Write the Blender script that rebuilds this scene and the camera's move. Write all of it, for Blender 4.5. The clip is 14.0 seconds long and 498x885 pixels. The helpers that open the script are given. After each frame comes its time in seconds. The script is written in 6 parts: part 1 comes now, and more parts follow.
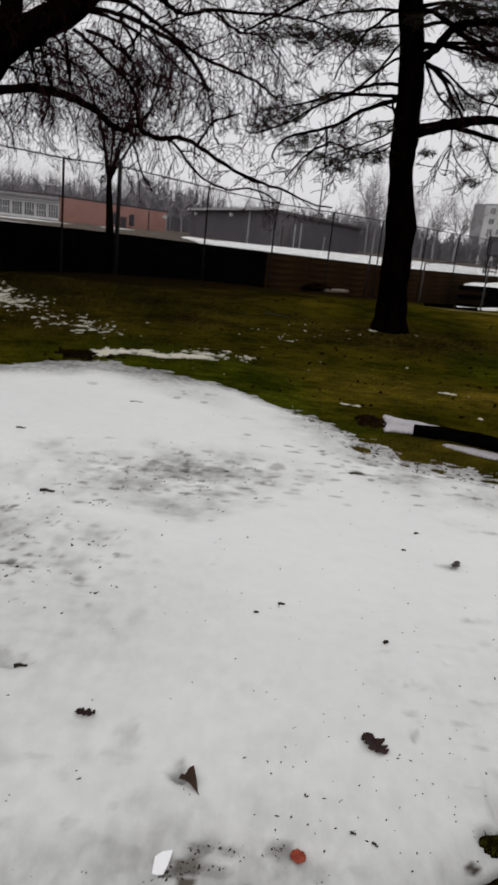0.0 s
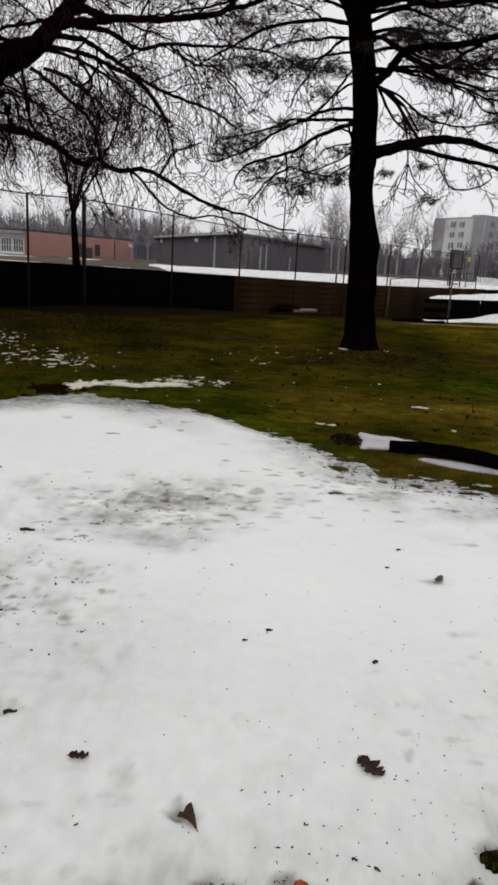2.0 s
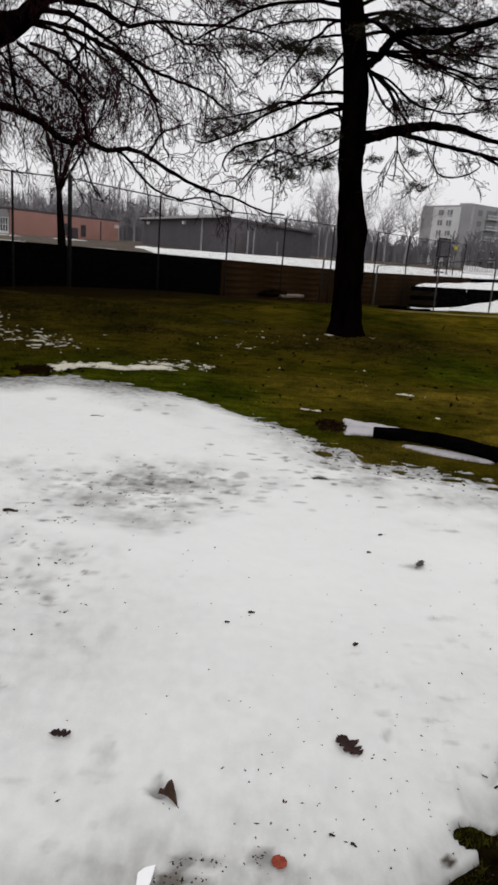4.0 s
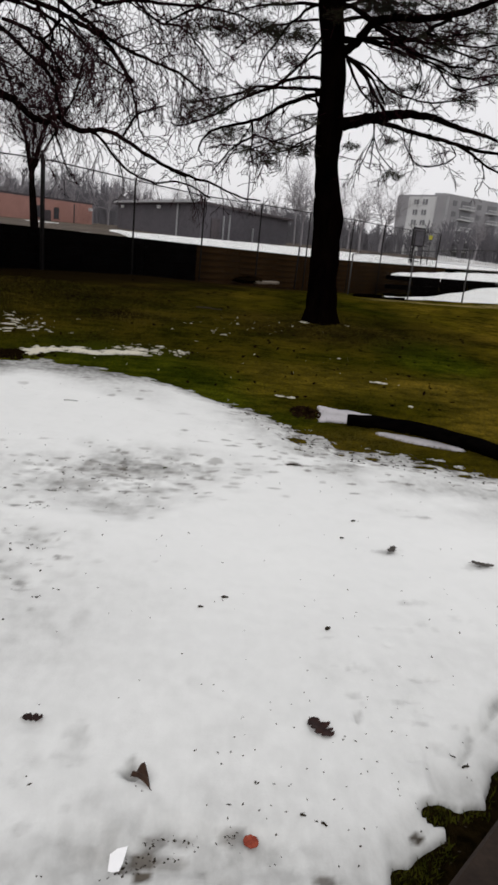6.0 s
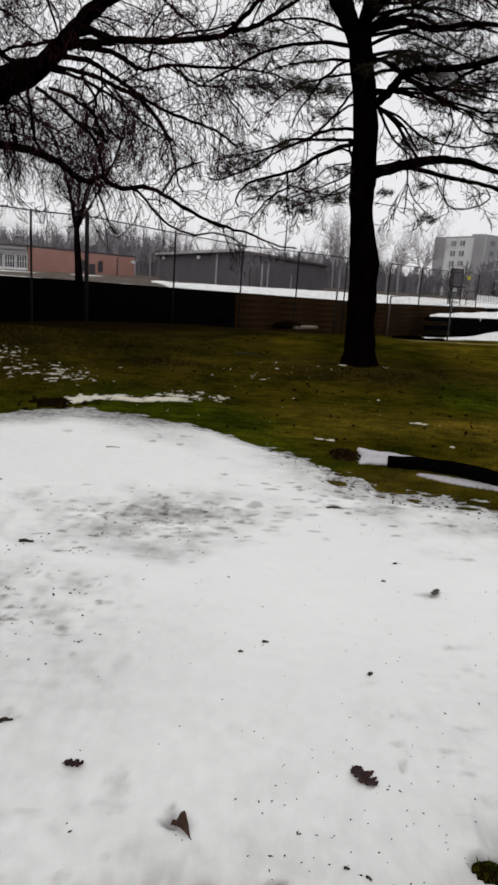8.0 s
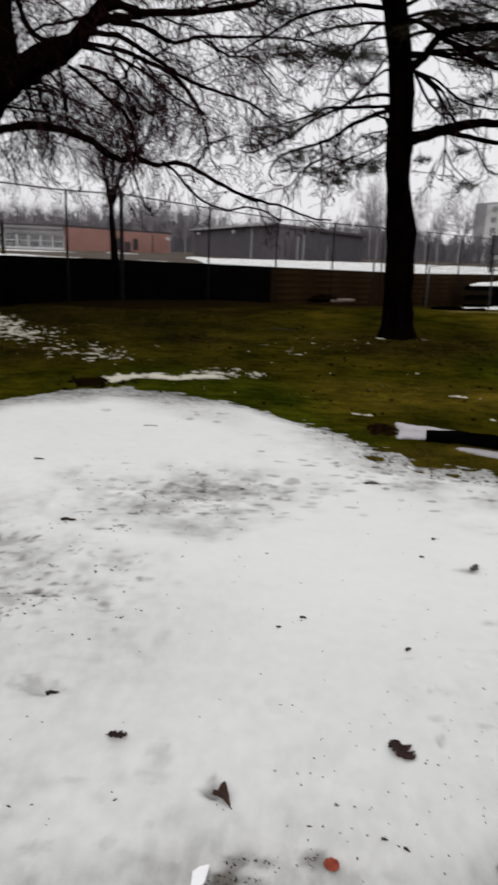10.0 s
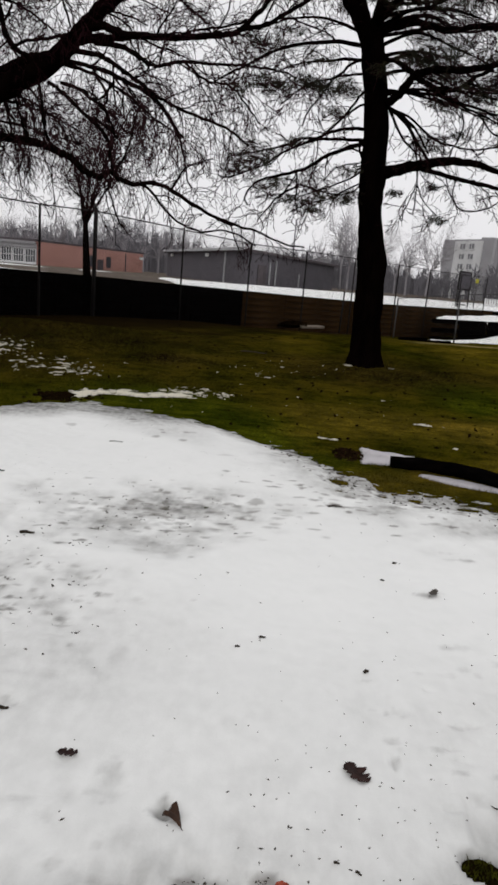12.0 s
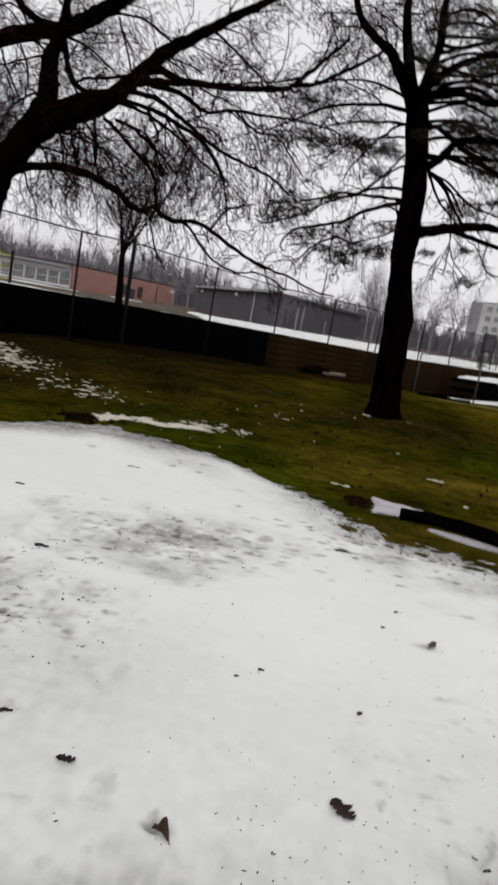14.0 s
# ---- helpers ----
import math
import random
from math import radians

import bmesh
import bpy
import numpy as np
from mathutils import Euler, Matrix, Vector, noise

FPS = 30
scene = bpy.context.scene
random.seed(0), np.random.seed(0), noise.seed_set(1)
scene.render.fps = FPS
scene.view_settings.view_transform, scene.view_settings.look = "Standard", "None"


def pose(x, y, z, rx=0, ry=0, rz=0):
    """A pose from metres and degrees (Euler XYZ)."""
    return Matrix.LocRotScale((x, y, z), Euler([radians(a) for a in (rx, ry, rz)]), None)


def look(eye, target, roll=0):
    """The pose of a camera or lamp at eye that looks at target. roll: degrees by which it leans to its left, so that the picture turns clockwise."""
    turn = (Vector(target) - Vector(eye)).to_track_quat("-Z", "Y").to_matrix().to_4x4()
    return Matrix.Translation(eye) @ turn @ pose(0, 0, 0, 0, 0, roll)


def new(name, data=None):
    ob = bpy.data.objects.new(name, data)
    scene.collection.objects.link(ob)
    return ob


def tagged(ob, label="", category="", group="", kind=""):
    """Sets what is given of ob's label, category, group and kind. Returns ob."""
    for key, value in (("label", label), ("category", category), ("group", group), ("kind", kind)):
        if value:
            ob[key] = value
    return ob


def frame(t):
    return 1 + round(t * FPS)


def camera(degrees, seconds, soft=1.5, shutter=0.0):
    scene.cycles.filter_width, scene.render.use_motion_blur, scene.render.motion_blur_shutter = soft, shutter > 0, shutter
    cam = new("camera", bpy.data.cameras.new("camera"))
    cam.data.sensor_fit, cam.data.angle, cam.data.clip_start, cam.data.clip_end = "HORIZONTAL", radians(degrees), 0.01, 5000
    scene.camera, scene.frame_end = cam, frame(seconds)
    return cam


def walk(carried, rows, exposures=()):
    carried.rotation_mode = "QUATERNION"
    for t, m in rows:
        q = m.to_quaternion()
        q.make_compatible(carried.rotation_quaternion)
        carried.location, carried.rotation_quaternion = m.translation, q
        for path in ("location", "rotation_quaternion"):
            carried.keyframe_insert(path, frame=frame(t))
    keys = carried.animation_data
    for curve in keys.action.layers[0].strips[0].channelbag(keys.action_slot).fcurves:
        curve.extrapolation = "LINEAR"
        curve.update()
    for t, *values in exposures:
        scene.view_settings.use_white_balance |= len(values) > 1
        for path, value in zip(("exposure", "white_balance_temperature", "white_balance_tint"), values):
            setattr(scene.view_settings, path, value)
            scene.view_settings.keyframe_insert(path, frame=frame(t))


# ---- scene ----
import itertools

cam = camera(39.5, 14.0, soft=3.0, shutter=0.5)
PATH = [
    (0, (0.021, 0.024, 1.528), (-0.053, 1.94, 0.961), 6.3),
    (0.5, (-0.005, -0.009, 1.547), (-0.107, 1.893, 0.938), 7.5),
    (1, (0.034, -0.021, 1.552), (0.051, 1.925, 1.091), 3.1),
    (1.5, (0.007, -0.013, 1.563), (-0.024, 1.935, 1.111), 3.8),
    (2, (0.016, 0.008, 1.561), (0.001, 1.944, 1.059), 3.5),
    (4.5, (0.014, -0.004, 1.554), (0.053, 1.919, 1.009), 4.9),
    (5, (0.001, 0.002, 1.548), (0.051, 1.922, 0.993), 5.4),
    (5.5, (0.007, 0.003, 1.547), (0.115, 1.919, 0.982), 6.0),
    (6, (0.013, -0.004, 1.549), (0.123, 1.91, 0.98), 5.8),
    (6.5, (0.024, -0.017, 1.559), (-0.003, 1.914, 1.04), 5.0),
    (7, (0.013, -0.013, 1.55), (-0.11, 1.921, 1.057), 5.1),
    (7.5, (0.03, -0.017, 1.551), (0.037, 1.926, 1.076), 4.2),
    (7.7, (0.034, -0.031, 1.555), (0.021, 1.918, 1.103), 3.9),
    (9.8, (-0.001, -0.015, 1.545), (-0.033, 1.911, 1.007), 3.7),
    (10, (0.044, -0.036, 1.569), (-0.081, 1.888, 1.038), 2.2),
    (10.5, (-0.004, -0.03, 1.545), (-0.272, 1.901, 1.101), 4.4),
    (11, (-0.007, -0.041, 1.538), (-0.288, 1.892, 1.11), 5.0),
    (11.5, (0.019, -0.03, 1.53), (-0.107, 1.909, 1.055), 5.4),
    (12, (0.047, -0.038, 1.543), (0.015, 1.908, 1.082), 5.0),
    (12.5, (0.033, -0.047, 1.545), (-0.01, 1.897, 1.079), 5.4),
    (13, (0.036, -0.055, 1.545), (0.002, 1.893, 1.094), 5.1),
    (13.5, (0.027, -0.067, 1.545), (-0.014, 1.884, 1.106), 6.7),
    (14, (0.021, -0.167, 1.552), (-0.063, 1.799, 1.196), 10.3),
]
walk(cam, [(t, look(e, g, r)) for t, e, g, r in PATH], [(0.0, -0.2), (0.5, -0.22), (1.0, -0.14), (1.5, 0.0), (14.0, 0.0)])

# ---- sky and sun: overcast winter day ----
world = bpy.data.worlds.new("overcast_sky")
scene.world = world
world.use_nodes = True
wn, wl = world.node_tree.nodes, world.node_tree.links
sky = wn.new("ShaderNodeTexSky")
sky.sky_type, sky.sun_disc = "NISHITA", False
sky.sun_elevation, sky.sun_rotation = radians(38), radians(200)
sky.dust_density, sky.ozone_density = 4.0, 1.0
pale = wn.new("ShaderNodeHueSaturation")
pale.inputs["Saturation"].default_value = 0.25
cloud = wn.new("ShaderNodeMix")
cloud.data_type = "RGBA"
cloud.inputs["Factor"].default_value = 0.86
cloud.inputs["B"].default_value = (8.72, 8.6, 8.82, 1)
wl.new(sky.outputs["Color"], pale.inputs["Color"])
wl.new(pale.outputs["Color"], cloud.inputs["A"])
wl.new(cloud.outputs["Result"], wn["Background"].inputs["Color"])
wn["Background"].inputs["Strength"].default_value = 0.103

sun = new("sun", bpy.data.lights.new("sun", "SUN"))
sun.data.energy, sun.data.angle, sun.data.color = 0.4, radians(40), (1.0, 0.97, 0.93)
sun.matrix_world = look((-10, -28, 24), (0, 0, 0))


# ---- materials ----
def mat(name, rough=0.8, metal=0.0, spec=0.3):
    m = bpy.data.materials.new(name)
    m.use_nodes = True
    b = m.node_tree.nodes["Principled BSDF"]
    b.inputs["Roughness"].default_value, b.inputs["Metallic"].default_value = rough, metal
    b.inputs["Specular IOR Level"].default_value = spec
    return m, m.node_tree.nodes, m.node_tree.links, b


def noise_of(n, l, scale, detail=4, stretch=None, rough=0.55):
    tex = n.new("ShaderNodeTexNoise")
    tex.inputs["Scale"].default_value, tex.inputs["Detail"].default_value = scale, detail
    tex.inputs["Roughness"].default_value = rough
    co = n.new("ShaderNodeTexCoord")
    mp = n.new("ShaderNodeMapping")
    mp.inputs["Scale"].default_value = stretch or (1, 1, 1)
    l.new(co.outputs["Object"], mp.inputs["Vector"])
    l.new(mp.outputs["Vector"], tex.inputs["Vector"])
    return tex.outputs["Fac"]


def ramp(n, l, fac, stops):
    r = n.new("ShaderNodeValToRGB")
    els = r.color_ramp.elements
    while len(els) < len(stops):
        els.new(0.5)
    for e, (p, c) in zip(els, stops):
        e.position, e.color = p, (*c, 1)
    l.new(fac, r.inputs["Fac"])
    return r.outputs["Color"]


def blend(n, l, a, b, fac, mode="MIX"):
    m = n.new("ShaderNodeMix")
    m.data_type, m.blend_type = "RGBA", mode
    for key, v in (("A", a), ("B", b)):
        if isinstance(v, tuple):
            m.inputs[key].default_value = (*v, 1)
        else:
            l.new(v, m.inputs[key])
    if isinstance(fac, float):
        m.inputs["Factor"].default_value = fac
    else:
        l.new(fac, m.inputs["Factor"])
    return m.outputs["Result"]


def bump(n, l, b, height, strength, dist):
    bp = n.new("ShaderNodeBump")
    bp.inputs["Strength"].default_value, bp.inputs["Distance"].default_value = strength, dist
    l.new(height, bp.inputs["Height"])
    l.new(bp.outputs["Normal"], b.inputs["Normal"])


def simple(name, c1, c2, scale=6.0, rough=0.8, metal=0.0, stretch=None, relief=0.0, fine=None, spec=0.15):
    m, n, l, b = mat(name, rough, metal, spec)
    big = noise_of(n, l, scale, 4, stretch)
    col = ramp(n, l, big, [(0.3, c1), (0.7, c2)])
    if fine:
        small = noise_of(n, l, fine, 3, stretch)
        col = blend(n, l, col, ramp(n, l, small, [(0.35, (0.55, 0.55, 0.55)), (0.65, (1, 1, 1))]), 0.6, "MULTIPLY")
        if relief:
            bump(n, l, b, small, 0.7, relief)
    elif relief:
        bump(n, l, b, big, 0.7, relief)
    l.new(col, b.inputs["Base Color"])
    return m


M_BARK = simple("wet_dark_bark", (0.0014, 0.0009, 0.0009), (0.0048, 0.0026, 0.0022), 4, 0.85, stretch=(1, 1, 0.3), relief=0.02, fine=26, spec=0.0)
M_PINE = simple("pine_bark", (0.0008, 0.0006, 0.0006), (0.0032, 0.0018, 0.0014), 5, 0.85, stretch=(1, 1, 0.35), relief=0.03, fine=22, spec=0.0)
M_TWIG = simple("twig_bark", (0.009, 0.0036, 0.0044), (0.027, 0.0098, 0.012), 3, 0.9, spec=0.0)
M_NEEDLE = simple("pine_needles", (0.007, 0.009, 0.005), (0.024, 0.021, 0.011), 2, 0.8, spec=0.05)
# Far bark and woods are paled: the distance haze is put into their colour.
M_HAZEBARK = simple("haze_paled_bark", (0.24, 0.225, 0.24), (0.34, 0.325, 0.34), 0.4, 0.95, spec=0.0)
M_HAZEWOOD = simple("haze_paled_wood", (0.115, 0.11, 0.121), (0.17, 0.163, 0.177), 0.15, 1.0, spec=0.0)
M_TIMBER = simple("near_black_timber", (0.0009, 0.0007, 0.0007), (0.0022, 0.0016, 0.0014), 1.6, 0.9, stretch=(0.5, 0.5, 6), relief=0.01, fine=14, spec=0.0)
M_TIMBER2 = simple("brown_weathered_timber", (0.004, 0.0024, 0.0012), (0.062, 0.033, 0.0125), 0.9, 0.9, stretch=(0.6, 0.6, 2.5), relief=0.01, fine=14, spec=0.0)
M_STEEL = simple("galvanised_steel", (0.05, 0.05, 0.055), (0.11, 0.105, 0.10), 9, 0.55, 0.6)
M_DARKSTEEL = simple("rusty_dark_steel", (0.006, 0.005, 0.0055), (0.014, 0.011, 0.0105), 9, 0.75, 0.05)
M_WIRE = simple("fence_wire", (0.006, 0.006, 0.0065), (0.012, 0.012, 0.0125), 5, 0.6, 0.2)
M_BRICK = simple("red_brick_wall", (0.44, 0.232, 0.192), (0.52, 0.284, 0.24), 0.35, 0.9, fine=9, relief=0.01)
M_GREYWALL = simple("grey_siding", (0.085, 0.08, 0.09), (0.115, 0.105, 0.118), 0.12, 0.85, fine=3)
M_GREYROOF = simple("pale_roof_edge", (0.30, 0.30, 0.31), (0.42, 0.42, 0.43), 0.5, 0.7)
M_DARKROOF = simple("dark_roof", (0.06, 0.05, 0.055), (0.10, 0.085, 0.09), 0.5, 0.8)
M_WHITE = simple("white_paint", (0.62, 0.62, 0.63), (0.74, 0.74, 0.74), 1.5, 0.6)
M_CONC = simple("pale_concrete", (0.42, 0.42, 0.43), (0.52, 0.52, 0.53), 0.5, 0.85)
M_APT = simple("grey_apartment_brick", (0.28, 0.275, 0.285), (0.34, 0.335, 0.345), 0.2, 0.9)
M_APT2 = simple("light_apartment_panel", (0.52, 0.52, 0.52), (0.62, 0.62, 0.62), 0.2, 0.9)
M_YELLOW = simple("yellow_paint", (0.36, 0.33, 0.04), (0.46, 0.43, 0.06), 2, 0.5)
M_PANE = simple("dark_window_glass", (0.05, 0.055, 0.06), (0.09, 0.09, 0.10), 0.8, 0.12)
# Glass of the far block, lightened with painted haze.
M_HAZEPANE = simple("haze_paled_glass", (0.15, 0.15, 0.16), (0.20, 0.20, 0.21), 0.8, 0.3)
M_SOIL = simple("dark_wet_soil", (0.003, 0.002, 0.001), (0.014, 0.008, 0.0035), 5, 0.95, fine=40, relief=0.02, spec=0.0)
M_DIRT = simple("bare_brown_soil", (0.05, 0.036, 0.024), (0.14, 0.11, 0.085), 0.5, 0.95, fine=9, relief=0.02)
M_SLAB = simple("pale_tan_stone", (0.10, 0.08, 0.06), (0.24, 0.20, 0.16), 3, 0.9, fine=20, relief=0.004)
M_STEP = simple("brown_weathered_step", (0.016, 0.0105, 0.0075), (0.032, 0.021, 0.0145), 5, 0.8, fine=60, relief=0.003)
M_LEAF = simple("wet_brown_leaf", (0.012, 0.005, 0.005), (0.04, 0.016, 0.012), 30, 0.55, fine=140, relief=0.002)
M_LEAF2 = simple("olive_brown_leaf", (0.02, 0.010, 0.006), (0.062, 0.03, 0.016), 24, 0.55, fine=140, relief=0.002)
M_LITTER = simple("rotting_leaf_litter", (0.006, 0.0035, 0.002), (0.03, 0.016, 0.008), 24, 0.8, spec=0.0)
M_GREYLEAF = simple("grey_brown_leaf", (0.05, 0.045, 0.04), (0.13, 0.115, 0.10), 24, 0.6, fine=140, relief=0.002)
M_REDLEAF = simple("red_round_leaf", (0.22, 0.035, 0.018), (0.36, 0.075, 0.04), 40, 0.5, fine=150, relief=0.001)
M_PAPER = simple("white_paper", (0.90, 0.90, 0.90), (0.94, 0.94, 0.94), 20, 0.6)
M_BIT = simple("dark_bark_bits", (0.012, 0.010, 0.007), (0.05, 0.038, 0.026), 20, 0.9)
M_LOG = simple("charred_black_log", (0.0009, 0.0009, 0.0009), (0.0032, 0.0025, 0.0022), 6, 0.85, stretch=(0.4, 3, 3), relief=0.015, fine=40, spec=0.0)


def lawn_material():
    m, n, l, b = mat("winter_lawn", 0.95, 0, 0.0)
    big = noise_of(n, l, 0.25, 4)
    mid = noise_of(n, l, 1.1, 6, rough=0.65)
    fine = noise_of(n, l, 30, 5, (1, 0.8, 1), 0.7)
    col = ramp(n, l, big, [(0.36, (0.025, 0.027, 0.0022)), (0.48, (0.049, 0.041, 0.0035)), (0.64, (0.09, 0.064, 0.009))])
    for key, tint in (("lush", (0.042, 0.052, 0.0035)), ("straw", (0.128, 0.09, 0.014)), ("hay", (0.26, 0.20, 0.10))):
        at = n.new("ShaderNodeAttribute")
        at.attribute_name = key
        col = blend(n, l, col, tint, at.outputs["Fac"])
    col = blend(n, l, col, ramp(n, l, mid, [(0.36, (0.28, 0.34, 0.3)), (0.58, (1.1, 1.1, 1.0))]), 0.9, "MULTIPLY")
    clump = noise_of(n, l, 5.5, 4, (0.7, 1.2, 1), 0.6)
    col = blend(n, l, col, ramp(n, l, clump, [(0.36, (0.5, 0.55, 0.5)), (0.56, (1.45, 1.42, 1.3))]), 0.8, "MULTIPLY")
    col = blend(n, l, col, ramp(n, l, fine, [(0.32, (0.35, 0.38, 0.35)), (0.66, (1.35, 1.3, 1.1))]), 0.85, "MULTIPLY")
    # Dark soil colour, which near the wall also carries painted tree shade.
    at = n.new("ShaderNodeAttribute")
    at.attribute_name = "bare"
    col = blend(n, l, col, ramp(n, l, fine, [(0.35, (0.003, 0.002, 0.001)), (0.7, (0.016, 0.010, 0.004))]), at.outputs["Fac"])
    l.new(col, b.inputs["Base Color"])
    bump(n, l, b, fine, 0.9, 0.03)
    return m


def snow_material(name, dirty=True, tint=None):
    m, n, l, b = mat(name, 0.6, 0, 0.28)
    big = noise_of(n, l, 0.9, 4)
    mid = noise_of(n, l, 6.5, 5)
    fine = noise_of(n, l, 120, 3)
    col = ramp(n, l, big, [(0.35, (0.782, 0.79, 0.772)), (0.65, (0.815, 0.822, 0.802))])
    col = blend(n, l, col, ramp(n, l, mid, [(0.30, (0.955, 0.958, 0.955)), (0.5, (1, 1, 1))]), 0.7, "MULTIPLY")
    if dirty:
        at = n.new("ShaderNodeAttribute")
        at.attribute_name = "slush_shade"
        stain = noise_of(n, l, 14, 5, (1.2, 0.7, 1))
        wet = n.new("ShaderNodeMath")
        wet.operation = "MULTIPLY"
        l.new(at.outputs["Fac"], wet.inputs[0])
        l.new(ramp(n, l, stain, [(0.36, (1, 1, 1)), (0.68, (0.55, 0.55, 0.55))]), wet.inputs[1])
        col = blend(n, l, col, (0.120, 0.117, 0.108), wet.outputs[0])
        at = n.new("ShaderNodeAttribute")
        at.attribute_name = "mud"
        col = blend(n, l, col, ramp(n, l, stain, [(0.35, (0.022, 0.017, 0.011)), (0.65, (0.10, 0.083, 0.064))]), at.outputs["Fac"])
    if tint:
        col = blend(n, l, col, tint, 1.0, "MULTIPLY")
    l.new(col, b.inputs["Base Color"])
    bump(n, l, b, fine, 0.25, 0.004)
    return m


M_LAWN = lawn_material()
M_SNOW = snow_material("old_wet_snow")
M_SNOWFAR = snow_material("far_snow", False)
M_FLECK = snow_material("thin_snow_on_grass", True, (0.86, 0.80, 0.67))
M_PATCH = snow_material("sheltered_grey_snow", True, (0.60, 0.57, 0.605))


# ---- builders ----
def put(name, verts, faces, material, parent=None, label="", smooth=False):
    me = bpy.data.meshes.new(name)
    me.from_pydata(verts, [], faces)
    me.materials.append(material)
    if smooth:
        me.shade_smooth()
    me.update()
    ob = new(name, me)
    if parent:
        ob.parent = parent
    if label:
        tagged(ob, label)
    return ob


def part(name, bm, material, parent=None, label=""):
    me = bpy.data.meshes.new(name)
    bm.to_mesh(me)
    bm.free()
    me.materials.append(material)
    ob = new(name, me)
    if parent:
        ob.parent = parent
    if label:
        tagged(ob, label)
    return ob


def empty(name, at, label, category, group="", kind=""):
    ob = new(name)
    ob.location = at
    return tagged(ob, label, category, group, kind)


def under(ob, parent):
    """Hang ob, built in world places, under a parent that stands away from the origin."""
    ob.parent = parent
    ob.matrix_parent_inverse = Matrix.Translation(parent.location).inverted()
    return ob


def box(bm, c, s, rz=0.0, bevel=0.0):
    m = Matrix.Translation(c) @ Matrix.Rotation(rz, 4, "Z") @ Matrix.Diagonal((*s, 1))
    vs = bmesh.ops.create_cube(bm, size=1, matrix=m)["verts"]
    if bevel:
        es = list({e for v in vs for e in v.link_edges})
        bmesh.ops.bevel(bm, geom=es, offset=bevel, segments=1, affect="EDGES")


def boxes(name, items, material, parent, label="", bevel=0.0):
    bm = bmesh.new()
    for it in items:
        box(bm, *it, bevel=bevel)
    ob = part(name, bm, material, None, label)
    return under(ob, parent) if parent else ob


def tube_data(paths, sides=5, caps=True):
    """Vertices and faces of tapered tubes along the given (points, radii)."""
    verts, faces, base = [], [], 0
    ang = np.arange(sides) * 2 * math.pi / sides
    ca, sa = np.cos(ang)[None, :, None], np.sin(ang)[None, :, None]
    for pts, rad in paths:
        p = np.asarray(pts, float)
        k = len(p)
        tan = np.gradient(p, axis=0)
        tan /= np.linalg.norm(tan, axis=1)[:, None] + 1e-9
        mean = p[-1] - p[0]
        ref = np.array((0.0, 0.0, 1.0)) if abs(mean[2]) < 0.75 * np.linalg.norm(mean) else np.array((0.31, 0.95, 0.0))
        u = np.cross(tan, ref)
        u /= np.linalg.norm(u, axis=1)[:, None] + 1e-9
        w = np.cross(tan, u)
        r = np.asarray(rad, float)[:, None, None]
        ring = p[:, None] + r * (ca * u[:, None] + sa * w[:, None])
        verts.append(ring.reshape(-1, 3))
        for a in range(k - 1):
            o = base + a * sides
            for b in range(sides):
                c = (b + 1) % sides
                faces.append((o + b, o + c, o + sides + c, o + sides + b))
        if caps:
            faces.append(tuple(range(base + sides - 1, base - 1, -1)))
            faces.append(tuple(base + (k - 1) * sides + b for b in range(sides)))
        base += k * sides
    return np.concatenate(verts), faces


def tubes(name, paths, material, parent=None, sides=5, label="", caps=True):
    v, f = tube_data(paths, sides, caps)
    ob = put(name, v.tolist(), f, material, None, label, True)
    return under(ob, parent) if parent else ob


def curve_pts(ctrl, per=6):
    """A smooth line through a few control points."""
    c = np.asarray(ctrl, float)
    c = np.vstack([2 * c[0] - c[1], c, 2 * c[-1] - c[-2]])
    out = []
    for i in range(1, len(c) - 2):
        for s in np.linspace(0, 1, per, endpoint=False):
            a, b, d, e = c[i - 1], c[i], c[i + 1], c[i + 2]
            out.append(0.5 * (2 * b + (d - a) * s + (2 * a - 5 * b + 4 * d - e) * s * s + (3 * b - a - 3 * d + e) * s ** 3))
    out.append(c[-2])
    return np.array(out)


def smooth(a, b, v):
    s = np.clip((np.asarray(v, float) - a) / (b - a), 0, 1)
    return s * s * (3 - 2 * s)


# ---- lie of the land ----
DIR = np.array((0.578, 0.816))     # along the ball court's fence
BACK = np.array((-0.816, 0.578))   # away from the lawn
P1 = np.array((-4.33, 17.2))


def along(s, d=0.0):
    return P1 + DIR * s + BACK * d


def wall_top(s):
    return float(np.interp(s, (-4.6, 0, 9.2, 16.5, 30), (1.32, 1.26, 1.07, 0.93, 0.85)))


def land(x, y):
    x, y = np.asarray(x, float), np.asarray(y, float)
    z = 0.31 * smooth(9, 17, y) - 0.042 * np.clip(y - 17, 0, 20)
    z = z + 0.06 * np.clip(x - 7, 0, 8) * smooth(18, 26, y) - 0.045 * smooth(9.5, 6.5, y) - 0.17 * smooth(0.0, 2.8, y - 20.2 - 0.67 * np.clip(x - 4.84, 0, 9))
    return z


LATTICE = np.random.default_rng(9).uniform(-1, 1, (256, 256))


def lattice(u, w):
    iu, iw = np.floor(u).astype(int), np.floor(w).astype(int)
    fu, fw = u - iu, w - iw
    fu, fw = fu * fu * (3 - 2 * fu), fw * fw * (3 - 2 * fw)
    g = LATTICE
    a, b = g[iu % 256, iw % 256], g[(iu + 1) % 256, iw % 256]
    c, d = g[iu % 256, (iw + 1) % 256], g[(iu + 1) % 256, (iw + 1) % 256]
    return (a * (1 - fu) + b * fu) * (1 - fw) + (c * (1 - fu) + d * fu) * fw


